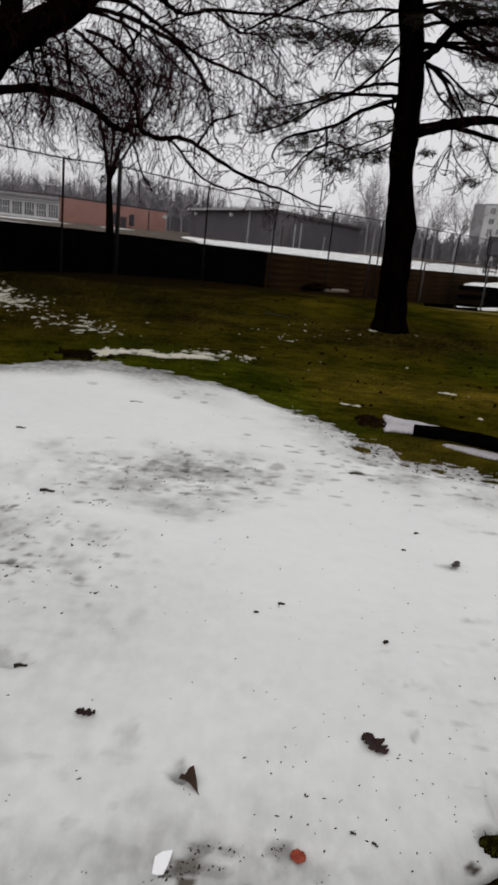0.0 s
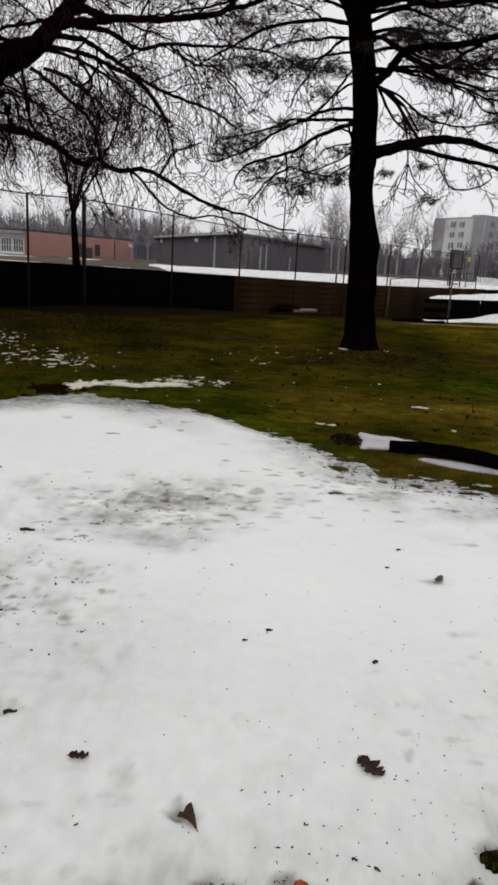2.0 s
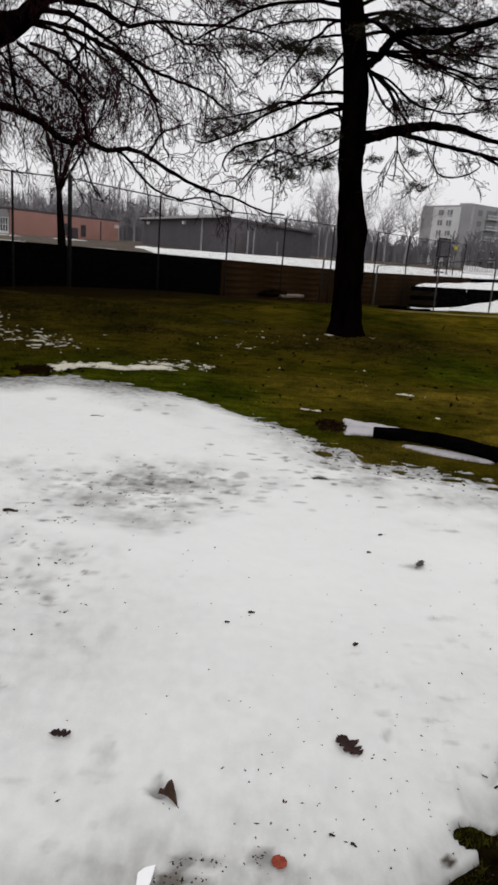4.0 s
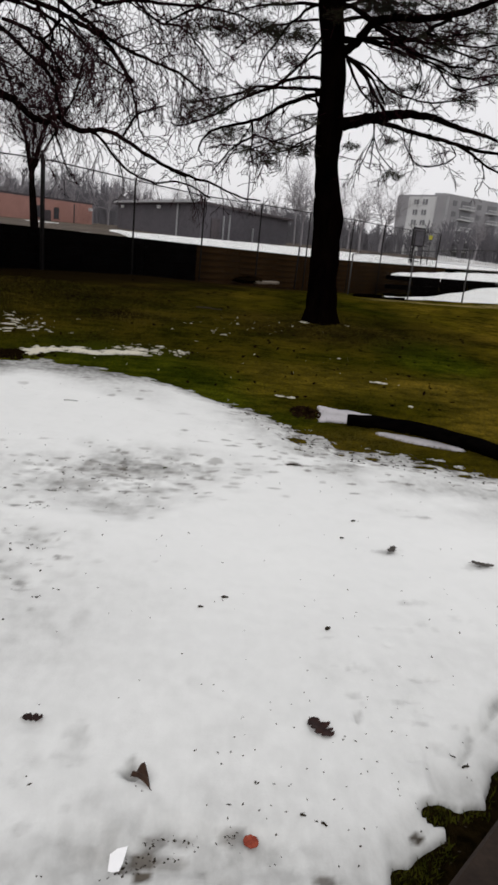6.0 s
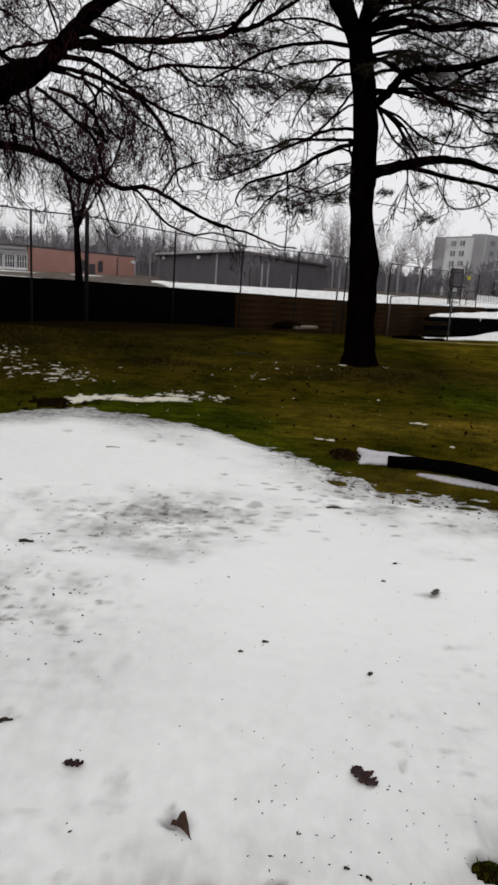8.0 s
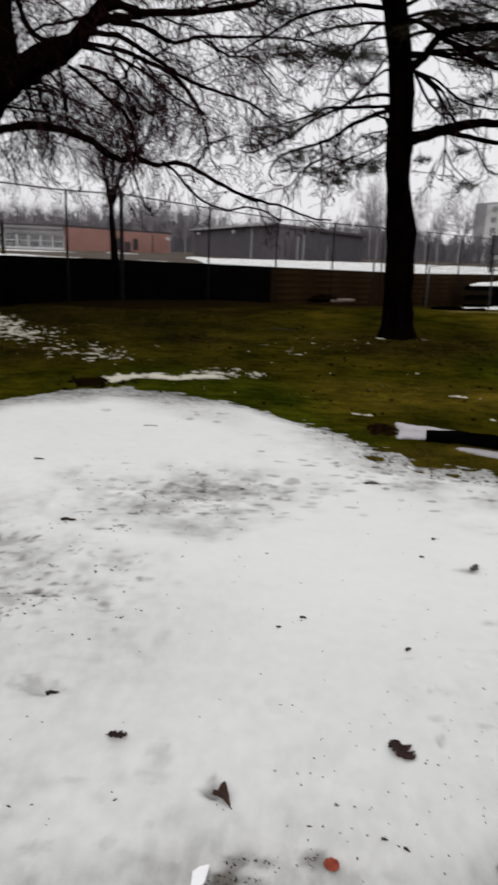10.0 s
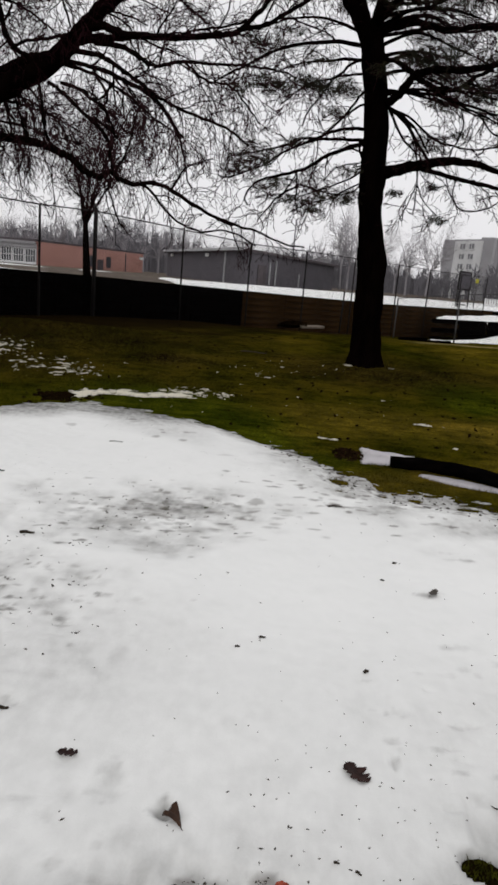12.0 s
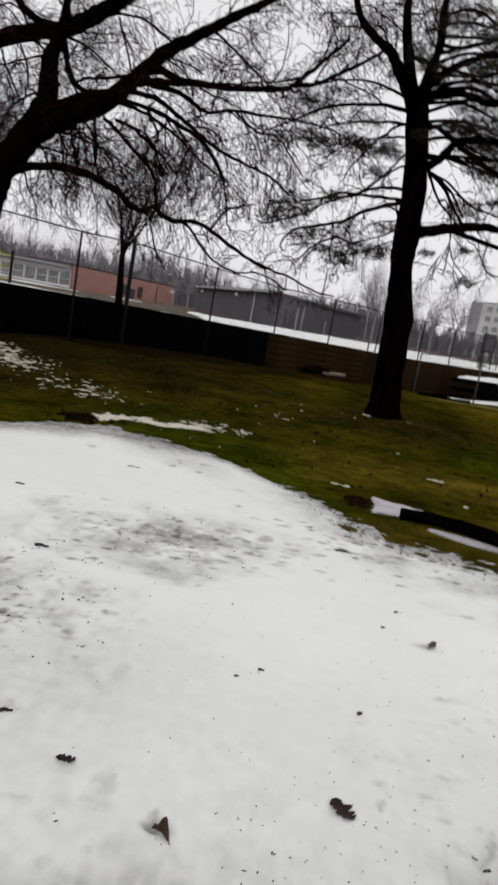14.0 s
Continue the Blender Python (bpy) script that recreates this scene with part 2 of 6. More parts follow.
def wave(x, y, f, seed=0.0):
    """Fractal noise over the plan, about -1 to 1."""
    x, y = np.asarray(x, float), np.asarray(y, float)
    v, k, g = 0, 1.0, f / 3.0
    for o in range(3):
        a = 0.6 + 1.1 * o + seed
        v = v + k * lattice(g * (x * math.cos(a) + y * math.sin(a)) + 37.1 * seed + 11 * o, g * (y * math.cos(a) - x * math.sin(a)) + 17.3 * seed + 5 * o)
        k, g = k * 0.55, g * 2.1
    return v * 0.85


def grid_mesh(name, xs, ys, zfun, material):
    gx, gy = np.meshgrid(xs, ys)
    gz = zfun(gx, gy)
    nx, ny = len(xs), len(ys)
    v = np.stack([gx, gy, gz], -1).reshape(-1, 3)
    i = (np.arange(ny - 1)[:, None] * nx + np.arange(nx - 1)[None]).ravel()
    return v, np.stack([i, i + 1, i + nx + 1, i + nx], -1), gx, gy


xs = np.concatenate([[-600, -250, -100, -50, -25], np.arange(-14, 16.1, 0.25), [20, 30, 50, 100, 250, 600]])
ys = np.concatenate([[-600, -200, -60, -20, -8, -3], np.arange(-1, 22, 0.25), np.arange(22, 45, 0.6), [60, 90, 150, 300, 700]])


def lawn_tone(x, y):
    """How green, straw-coloured and dried out the grass is."""
    w1, w2 = wave(x, y, 1.6, 5), wave(x, y, 4.5, 2)
    lush = 0.85 * smooth(2.2, 0.5, y - np.interp(x, EDGE_X, EDGE_Y) + 0.7 * w1) * smooth(1.1, 0.2, x + 0.4 * w2)
    lush = np.maximum(lush, 0.8 * smooth(0, 0.6, 1 - np.hypot((x - 3.3) / 1.3, (y - 10.2) / 1.7) + 0.5 * w1))
    straw = 0.8 * smooth(0, 0.6, 1 - np.hypot((x - 2.7) / 1.5, (y - 7.3) / 1.9) + 0.5 * w1 + 0.4 * w2)
    straw = np.maximum(straw, 0.7 * smooth(0, 0.5, 1 - np.hypot((x - 1.5) / 0.9, (y - 5.75) / 0.6) + 0.3 * w2))
    straw = np.maximum(straw, 0.5 * smooth(0, 0.7, 1 - np.hypot((x - 1.9) / 2.2, (y - 8.1) / 1.7) + 0.6 * w1 + 0.3 * w2))
    straw = np.maximum(straw, 0.35 * smooth(0.0, 0.5, w1 + 0.3 * w2 - 0.25))
    track = np.abs((x - 4.84) * 0.56 - (y - 19.5) * 0.83)
    hay = 0.75 * smooth(0.8, 0.2, track + 0.4 * w2) * smooth(3.4, 4.6, x)
    lush = lush * (0.35 + 0.65 * smooth(-2.7, -1.5, x))
    return {"lush": lush * (1 - 0.6 * straw), "straw": straw, "hay": hay}


EDGE_X = (-9, -5.5, -3.45, -3.2, -2.63, -2.0, -1.39, -0.72, -0.09, 0.36, 0.56, 0.66, 0.88, 1.1, 1.4, 1.9, 2.2, 4, 7)
EDGE_Y = (4.5, 5.2, 6.4, 6.75, 7.5, 7.88, 7.78, 7.46, 6.88, 6.5, 6.22, 5.95, 5.78, 5.38, 5.36, 5.2, 5.0, 4.8, 4.6)


def lawn_z(x, y):
    z = land(x, y) + 0.012 * wave(x, y, 1.9, 3)
    behind = (x - P1[0]) * BACK[0] + (y - P1[1]) * BACK[1]
    return z - 0.5 * smooth(0.5, 3, behind)


v, f, _, _ = grid_mesh("ground", xs, ys, lawn_z, M_LAWN)
lawn = tagged(put("ground", v.tolist(), f.tolist(), M_LAWN, smooth=True), "dark olive winter lawn, wet and flattened", "lawn", kind="structure")
# bare soil with rotting leaves along the foot of the wall, under the old tree and round the pine; towards the wall it
# also paints in shade from the trees
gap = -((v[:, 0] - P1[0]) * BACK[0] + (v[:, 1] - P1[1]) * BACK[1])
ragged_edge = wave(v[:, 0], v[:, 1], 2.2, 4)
# Darkening towards the wall: dimmer light under the trees mixed in with the soil.
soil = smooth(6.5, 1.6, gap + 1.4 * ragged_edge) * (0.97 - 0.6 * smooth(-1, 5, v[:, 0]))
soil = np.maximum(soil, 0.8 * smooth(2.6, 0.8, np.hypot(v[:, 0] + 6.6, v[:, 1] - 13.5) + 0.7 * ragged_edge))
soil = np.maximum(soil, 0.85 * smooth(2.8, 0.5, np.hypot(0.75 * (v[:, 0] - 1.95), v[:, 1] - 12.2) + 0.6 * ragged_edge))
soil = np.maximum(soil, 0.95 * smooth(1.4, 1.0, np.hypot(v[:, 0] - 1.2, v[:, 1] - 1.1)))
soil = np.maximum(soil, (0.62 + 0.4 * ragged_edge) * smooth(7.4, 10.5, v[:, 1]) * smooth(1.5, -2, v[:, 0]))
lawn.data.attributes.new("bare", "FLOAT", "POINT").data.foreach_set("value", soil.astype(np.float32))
for key, value in lawn_tone(v[:, 0], v[:, 1]).items():
    lawn.data.attributes.new(key, "FLOAT", "POINT").data.foreach_set("value", value.astype(np.float32))


def terrace_z(x, y):
    d = (x - P1[0]) * BACK[0] + (y - P1[1]) * BACK[1]
    s = (x - P1[0]) * DIR[0] + (y - P1[1]) * DIR[1]
    z0 = np.interp(s, (-4.6, 0, 9.2, 16.5, 30), (1.32, 1.26, 1.07, 0.93, 0.85)) - 0.03
    return z0 + (0.7 - z0) * np.minimum(1, np.maximum(0, d) / 60)


# terrace of the ball court behind the retaining wall
rim = [(-140, 13.2, 0.59), (-40, 13.2, 0.59), (-12, 13.3, 0.59), (-7.05, 13.55, 0.65)]
rim += [(*along(s, 0.30), wall_top(s) - 0.03) for s in np.arange(-4.3, 31, 1.0)]
rim += [(60, 100, 0.8), (200, 300, 0.6)]
far = [(-900, 700)] + [(-500 + 1100 * k / (len(rim) - 2), 900) for k in range(len(rim) - 1)]
steps = [0, 0.002, 0.005, 0.01, 0.018, 0.03, 0.05, 0.08, 0.12, 0.2, 0.35, 0.6, 1.0]
tv, tf = [], []
for (x0, y0, z0), (x1, y1) in zip(rim, far):
    for s in steps:
        x, y = x0 + (x1 - x0) * s, y0 + (y1 - y0) * s
        dist = math.hypot(x - x0, y - y0)
        west = z0 + 0.25 * float(smooth(0, 6, dist)) + (0.7 - z0 - 0.25) * min(1, dist / 60)
        tv.append((x, y, west if x0 < -7 else float(terrace_z(x, y))))
k = len(steps)
for a in range(len(rim) - 1):
    for b in range(k - 1):
        o = a * k + b
        tf.append((o, o + k, o + k + 1, o + 1))
tagged(put("terrace_ground", tv, tf, M_DIRT, smooth=True), "bare brown soil above the retaining wall", "ground", kind="structure")



# snow lying on the court, in a fan of strips from the wall to the far edge
sv, sf = [], []
fan = np.linspace(-0.165, 0.62, 90)
reach = np.array((0, 0.03, 0.07, 0.12, 0.2, 0.3, 0.45, 0.65, 0.85, 1.0))
for k, az in enumerate(fan):
    y0 = (P1[1] + 0.45 * BACK[1] - (P1[0] + 0.45 * BACK[0]) * DIR[1] / DIR[0]) / (1 - az * DIR[1] / DIR[0])
    y0 = min(max(y0, 15), 60) + 0.5 * float(smooth(-0.1, -0.165, az)) * 8
    y1 = 74 + 14 * float(smooth(-0.16, 0.1, az)) + 2.0 * math.sin(k * 0.9)
    y0 += (y1 - y0) * 0.75 * float(smooth(-0.115, -0.165, az))
    for q in reach:
        y = y0 + (y1 - y0) * q
        edge = 0 if 0 < q < 1 and 0 < k < len(fan) - 1 else -0.12
        sv.append((az * y, y, float(terrace_z(az * y, y)) + 0.09 + 0.012 * math.sin(3 * k + 9 * q) + edge))
n = len(reach)
sf = [(a * n + b, a * n + n + b, a * n + n + b + 1, a * n + b + 1) for a in range(len(fan) - 1) for b in range(n - 1)]
tagged(put("court_snow", sv, sf, M_SNOWFAR, smooth=True), "unbroken white snow lying on the ball court", "snow", kind="structure")
# streaks of old snow on the brown soil further along
for k, (x, y, lx, ly) in enumerate([(-9.3, 26, 1.5, 0.3), (-12.6, 31, 2.6, 0.4), (-21, 42, 6, 0.6), (-5.6, 27.5, 0.55, 0.25), (-6.4, 30, 0.6, 0.3), (-12.6, 19.0, 4.6, 5.2), (-33, 80, 8, 8), (-23, 90, 2.4, 4)]):
    pts = [(x + lx * math.cos(a) * (0.8 + 0.2 * math.sin(5 * a + k)), y + ly * math.sin(a) * (0.8 + 0.2 * math.cos(4 * a))) for a in np.linspace(0, 6.283, 28, endpoint=False)]
    zz = [0.66 + 0.045 * (p[1] - 13.6) if k == 5 else float(terrace_z(*p)) for p in pts]
    vs = [(*p, h - 0.02) for p, h in zip(pts, zz)] + [(x + 0.8 * (p[0] - x), y + 0.8 * (p[1] - y), h + (0.12 if k == 5 else 0.05)) for p, h in zip(pts, zz)]
    fs = [(a, (a + 1) % 28, 28 + (a + 1) % 28, 28 + a) for a in range(28)] + [tuple(range(28, 56))]
    tagged(put("snow_streak", vs, fs, M_SNOWFAR, smooth=True), "streak of old snow on brown soil", "snow", "snow streaks", "structure")

# ---- snow on the lawn ----


def blob(x, y, cx, cy, rx, ry, rot=0.0):
    c, s = math.cos(rot), math.sin(rot)
    u, w = ((x - cx) * c + (y - cy) * s) / rx, ((y - cy) * c - (x - cx) * s) / ry
    return 1 - np.sqrt(u * u + w * w)


dimple_rng = random.Random(19)
DIMPLES = [(dimple_rng.uniform(0.5, 1.25), dimple_rng.uniform(1.75, 2.9), dimple_rng.uniform(0.03, 0.08), dimple_rng.uniform(0.02, 0.06), dimple_rng.uniform(0.2, 0.5)) for _ in range(26)]
DIMPLES += [(dimple_rng.uniform(-0.95, -0.05), dimple_rng.uniform(1.33, 1.75), dimple_rng.uniform(0.03, 0.07), dimple_rng.uniform(0.025, 0.06), dimple_rng.uniform(0.2, 0.5)) for _ in range(18)]
DIMPLES += [(dimple_rng.uniform(-1.9, -0.7), dimple_rng.uniform(1.9, 3.0), dimple_rng.uniform(0.04, 0.10), dimple_rng.uniform(0.03, 0.07), dimple_rng.uniform(0.2, 0.5)) for _ in range(22)]


# grass showing through the thinnest snow
TUFTS = [(-1.54, 2.79, 0.06, 0.035), (-1.58, 3.27, 0.045, 0.025), (-1.72, 3.22, 0.05, 0.02), (-1.335, 2.43, 0.04, 0.03), (-1.14, 2.835, 0.03, 0.012), (-1.6, 3.47, 0.03, 0.012), (-0.55, 4.44, 0.03, 0.016), (-0.91, 3.97, 0.03, 0.02), (-0.43, 4.285, 0.02, 0.014)]
TUFTS += [(0.72, 5.49, 0.085, 0.085), (0.70, 5.21, 0.04, 0.05), (0.82, 5.36, 0.09, 0.04), (1.02, 5.19, 0.05, 0.03), (1.30, 5.16, 0.09, 0.035), (1.66, 5.03, 0.10, 0.04), (1.95, 4.9, 0.09, 0.04)]
STAINS = []     # small melted marks: place, half sizes, strength
stain_rng = random.Random(53)
for count, cx, cy, sx, sy, low, high, wide in ((110, -0.6, 4.32, 0.34, 0.26, 0.25, 0.7, 1.5), (45, -0.1, 4.5, 0.28, 0.16, 0.2, 0.55, 1.5), (70, -1.3, 2.85, 0.28, 0.22, 0.2, 0.7, 0.6), (40, -1.62, 3.4, 0.2, 0.12, 0.3, 0.9, 0.9), (30, -0.95, 3.1, 0.25, 0.2, 0.15, 0.4, 0.8), (80, 0.7, 5.0, 0.28, 0.28, 0.3, 0.8, 1.4)):
    for _ in range(count):
        STAINS.append((stain_rng.gauss(cx, sx), stain_rng.gauss(cy, sy), stain_rng.uniform(0.014, 0.05) * wide, stain_rng.uniform(0.012, 0.032), stain_rng.uniform(low, high)))
for _ in range(150):
    tx = stain_rng.uniform(0.15, 2.4)
    STAINS.append((tx, float(np.interp(tx, EDGE_X, EDGE_Y)) - 0.05 - abs(stain_rng.gauss(0, 0.36)), stain_rng.uniform(0.02, 0.08), stain_rng.uniform(0.014, 0.035), stain_rng.uniform(0.3, 0.9)))
for _ in range(60):
    tx = stain_rng.uniform(-3.0, -0.2)
    STAINS.append((tx, float(np.interp(tx, EDGE_X, EDGE_Y)) - 0.05 - abs(stain_rng.gauss(0, 0.5)), stain_rng.uniform(0.03, 0.10), stain_rng.uniform(0.03, 0.07), stain_rng.uniform(0.2, 0.6)))
STAINS += [(-0.55, 4.38, 0.34, 0.12, 0.4), (-0.75, 4.12, 0.24, 0.10, 0.35), (-0.3, 4.5, 0.16, 0.08, 0.35), (-1.62, 3.4, 0.3, 0.12, 0.45), (-1.3, 2.75, 0.26, 0.12, 0.35), (0.75, 5.05, 0.2, 0.14, 0.3), (0.62, 4.73, 0.07, 0.05, 0.9), (0.05, 4.645, 0.08, 0.07, 0.45), (0.19, 4.245, 0.05, 0.03, 0.35), (0.517, 4.08, 0.05, 0.03, 0.3), (1.36, 3.9, 0.05, 0.04, 0.35), (1.26, 4.0, 0.10, 0.02, 0.25), (1.0, 3.37, 0.09, 0.05, 0.25), (1.04, 4.8, 0.12, 0.08, 0.3)]
STAINS += [(-0.126, 1.365, 0.035, 0.022, 1.0), (-0.083, 1.40, 0.055, 0.04, 0.9), (-0.072, 1.351, 0.032, 0.03, 1.0), (-0.054, 1.466, 0.05, 0.035, 0.55), (0.036, 1.47, 0.05, 0.03, 0.45), (0.162, 1.486, 0.045, 0.035, 0.6), (-0.016, 1.409, 0.06, 0.035, 0.5), (0.088, 1.373, 0.03, 0.02, 0.4), (0.394, 1.348, 0.04, 0.03, 0.8), (0.685, 1.529, 0.022, 0.018, 1.0), (-0.19, 1.406, 0.11, 0.07, 0.3)]
for x, y, k in ((-1.71, 3.22, 0.95), (-1.571, 3.29, 1.0), (-1.60, 3.26, 1.0), (-1.77, 3.46, 0.7), (-1.60, 3.47, 0.85), (-1.65, 3.22, 0.8), (-1.516, 2.80, 1.0), (-1.54, 2.78, 1.0), (-1.416, 2.856, 0.7), (-1.307, 2.855, 0.7), (-1.136, 2.835, 0.85), (-1.10, 2.83, 0.8), (-1.011, 2.808, 0.7), (-1.06, 2.79, 0.7), (-1.239, 2.617, 0.6), (-1.321, 2.578, 0.5), (-1.327, 2.434, 1.0), (-0.78, 2.79, 0.5),
                (-0.851, 2.823, 0.45), (-0.776, 3.22, 0.5), (-0.867, 3.334, 0.35), (-0.636, 4.768, 0.7), (-0.60, 4.75, 0.6), (-0.555, 4.438, 0.85), (-0.91, 3.97, 0.85), (-0.426, 4.285, 0.8), (-1.038, 3.631, 0.6), (-0.937, 3.693, 0.7), (-0.255, 4.419, 0.6), (0.054, 4.706, 0.45), (-0.061, 4.767, 0.5), (-0.706, 4.832, 0.4), (-0.669, 3.965, 0.4)):
    STAINS.append((x, y, stain_rng.uniform(0.03, 0.055), stain_rng.uniform(0.014, 0.03) * (0.7 + 0.15 * y), k))


def stain_map(xs, ys):
    """Strength of the melted marks over a grid of the snow."""
    out = np.zeros((len(ys), len(xs)))
    for cx, cy, rx, ry, k in STAINS:
        a, b = np.searchsorted(xs, (cx - 1.6 * rx, cx + 1.6 * rx))
        c, d = np.searchsorted(ys, (cy - 1.6 * ry, cy + 1.6 * ry))
        if b > a and d > c:
            gx, gy = np.meshgrid(xs[a:b], ys[c:d])
            m = k * smooth(0, 0.9 - 0.5 * k, blob(gx, gy, cx, cy, rx, ry, 0.15 * math.sin(40 * cx)) + 0.4 * wave(gx, gy, 60, 2))
            out[c:d, a:b] = np.maximum(out[c:d, a:b], m)
    return out


# grey smudges, sodden spots plus shade painted into dents: place, half sizes, strength
SMUDGES = [(-0.85, 2.13, 0.17, 0.09, 0.6), (-0.14, 1.70, 0.055, 0.06, 0.9), (-0.075, 1.68, 0.03, 0.05, 0.3), (-0.315, 1.79, 0.075, 0.14, 0.4), (-0.054, 1.47, 0.06, 0.04, 0.6), (0.16, 1.486, 0.06, 0.04, 0.6), (0.036, 1.47, 0.06, 0.035, 0.5), (-0.08, 1.375, 0.08, 0.05, 0.8), (-0.014, 1.41, 0.08, 0.04, 0.5), (-0.2, 1.40, 0.14, 0.06, 0.45), (-0.44, 2.66, 0.06, 0.03, 0.3)]
SMUDGES += [(0.99, 3.35, 0.11, 0.05, 0.4), (1.45, 3.25, 0.1, 0.05, 0.4), (1.3, 3.9, 0.16, 0.03, 0.3), (0.60, 2.0, 0.028, 0.09, 0.45), (0.63, 2.07, 0.05, 0.02, 0.35), (-0.40, 1.47, 0.07, 0.05, 0.6), (-0.58, 1.42, 0.09, 0.05, 0.55), (-0.33, 1.38, 0.06, 0.035, 0.5), (-0.30, 1.54, 0.05, 0.04, 0.4), (0.78, 2.1, 0.06, 0.03, 0.4), (0.82, 1.98, 0.06, 0.03, 0.4)]


def melt_line(x):
    """How far the ground beside the step has thawed clear."""
    return np.interp(x, (0.56, 0.59, 0.60, 0.658, 0.666, 0.722, 0.77, 0.78, 0.785, 0.80, 0.848, 0.887, 0.942, 0.952, 0.978, 1.014, 1.3, 1.8),
                     (1.30, 1.40, 1.437, 1.446, 1.464, 1.498, 1.526, 1.56, 1.665, 1.665, 1.638, 1.659, 1.66, 1.70, 1.74, 1.81, 2.05, 2.3))


def snow_depth(x, y):
    """Depth of the near snow sheet over the lawn, and how thin, slushy or painted dark it is."""
    edge = np.interp(x, EDGE_X, EDGE_Y) + 0.07 * wave(x, y, 6, 2) + (0.012 + 0.03 * smooth(0.0, 0.7, x)) * wave(x, y, 30, 5)
    inside = edge - y
    d = 0.045 * smooth(-0.02, 0.7, inside) + 0.10 * np.clip(inside, -0.5, 0) - 0.003
    # broken rim by the log and along the far side
    ragged = 0.6 * wave(x * 0.5, y * 1.1, 22, 7) + 0.55 * wave(x * 0.5, y * 1.1, 58, 1)
    rag = smooth(0.6, 0.12, inside) * smooth(-0.3, 0.5, x) + 0.2 * smooth(0.45, 0.0, inside)
    rag = np.clip(rag, 0, 1)
    d = d * (1 - 0.72 * rag) - 0.026 * rag * smooth(0.2, 0.0, inside) * smooth(0.1, 0.5, ragged + 0.3 * smooth(0.2, 0.0, inside))
    # thawing places
    thaw = 1.0 * smooth(0, 0.9, blob(x, y, -0.66, 4.3, 1.05, 0.8, 0.3) + 0.5 * wave(x, y, 6, 3))
    thaw = np.maximum(thaw, 1.0 * smooth(0, 0.8, blob(x, y, -1.5, 3.1, 0.95, 0.85) + 0.3 * wave(x, y, 6, 1)))
    thaw = np.maximum(thaw, 1.0 * smooth(0, 0.8, blob(x, y, -2.3, 3.7, 1.0, 1.0)))
    thaw = np.maximum(thaw, 0.85 * smooth(0, 0.7, blob(x, y, 0.03, 1.42, 0.40, 0.13) + 0.3 * wave(x, y, 30, 3)))
    thaw = np.maximum(thaw, 0.85 * smooth(0, 0.8, blob(x, y, -0.85, 2.95, 0.42, 0.45) + 0.4 * wave(x, y, 9, 6)))
    spots = 0.45 * wave(x * 0.45, y * 1.0, 26, 4) + 0.7 * wave(x * 0.45, y * 1.0, 62, 9)
    d = d * (1 - 0.72 * thaw) - 0.026 * thaw * smooth(0.66, 0.95, spots)
    tb = np.full(np.shape(x), -9.0)
    for cx, cy, rx, ry in TUFTS:
        tb = np.maximum(tb, blob(x, y, cx, cy, rx, ry))
    d = d * (1 - 0.8 * smooth(-1.6, -0.1, tb))
    tb = tb + 0.4 * wave(x * 0.6, y, 70, 3)
    d = d - 0.085 * smooth(0.1, 0.5, tb)
    west = np.maximum(smooth(0.0, 0.6, blob(x, y, -1.85, 2.95, 0.5, 0.4)), smooth(0.0, 0.6, blob(x, y, -1.9, 3.6, 0.6, 0.35)))
    d = d - 0.03 * west * smooth(0.25, 0.6, 0.6 * wave(x, y * 1.5, 26, 2) + 0.5 * wave(x, y * 1.6, 70, 5))
    # bare grass beside the step, with a scalloped rim
    wob = 0.010 * wave(x, y, 30, 6)
    line = melt_line(x + wob)
    bare = smooth(0.022, -0.022, y - line + wob) * smooth(0.57, 0.61, x + wob)
    bare = np.maximum(bare, smooth(0.0, 0.35, blob(x, y, 0.768, 1.628, 0.045, 0.052)))
    d = d * (1 - 0.62 * smooth(0.3, 0.0, y - line) * smooth(0.42, 0.6, x))
    bare = bare * smooth(1.12, 0.98, np.hypot(x - 1.43, y - 1.3) + 0.06 * wave(x, y, 9, 4))
    d = d - 0.075 * bare
    # footprints, dimples, lumps
    for cx, cy, rx, ry, depth in ((-0.82, 2.13, 0.13, 0.085, 0.032), (-0.135, 1.69, 0.05, 0.055, 0.04), (-0.315, 1.77, 0.06, 0.12, 0.010), (-0.47, 1.86, 0.06, 0.05, 0.012),
                                  (0.595, 2.0, 0.018, 0.08, 0.016), (0.44, 1.92, 0.07, 0.08, 0.008), (0.86, 2.05, 0.09, 0.05, 0.010), (0.75, 1.82, 0.04, 0.025, 0.014), (0.815, 2.12, 0.03, 0.03, 0.016), (0.94, 2.27, 0.04, 0.03, 0.016), (0.81, 2.47, 0.03, 0.03, 0.012)):
        d = d - depth * smooth(0, 1, blob(x, y, cx, cy, rx, ry) + 0.12 * wave(x, y, 40, 2))
    groove = np.abs(0.757 * (x - 0.894) - 0.653 * (y - 1.848) + 0.03 * wave(x, y, 9, 3)) + 0.012 * wave(x, y, 40, 1) + 0.06 * smooth(0.02, -0.06, 0.653 * (x - 0.894) + 0.757 * (y - 1.848)) + 0.06 * smooth(0.4, 0.6, 0.653 * (x - 0.894) + 0.757 * (y - 1.848))
    d = d - 0.020 * smooth(0.05, 0.0, groove)
    for cx, cy, rx, ry, k in DIMPLES:
        d = d - 0.012 * k * smooth(0, 1, blob(x, y, cx, cy, rx, ry))
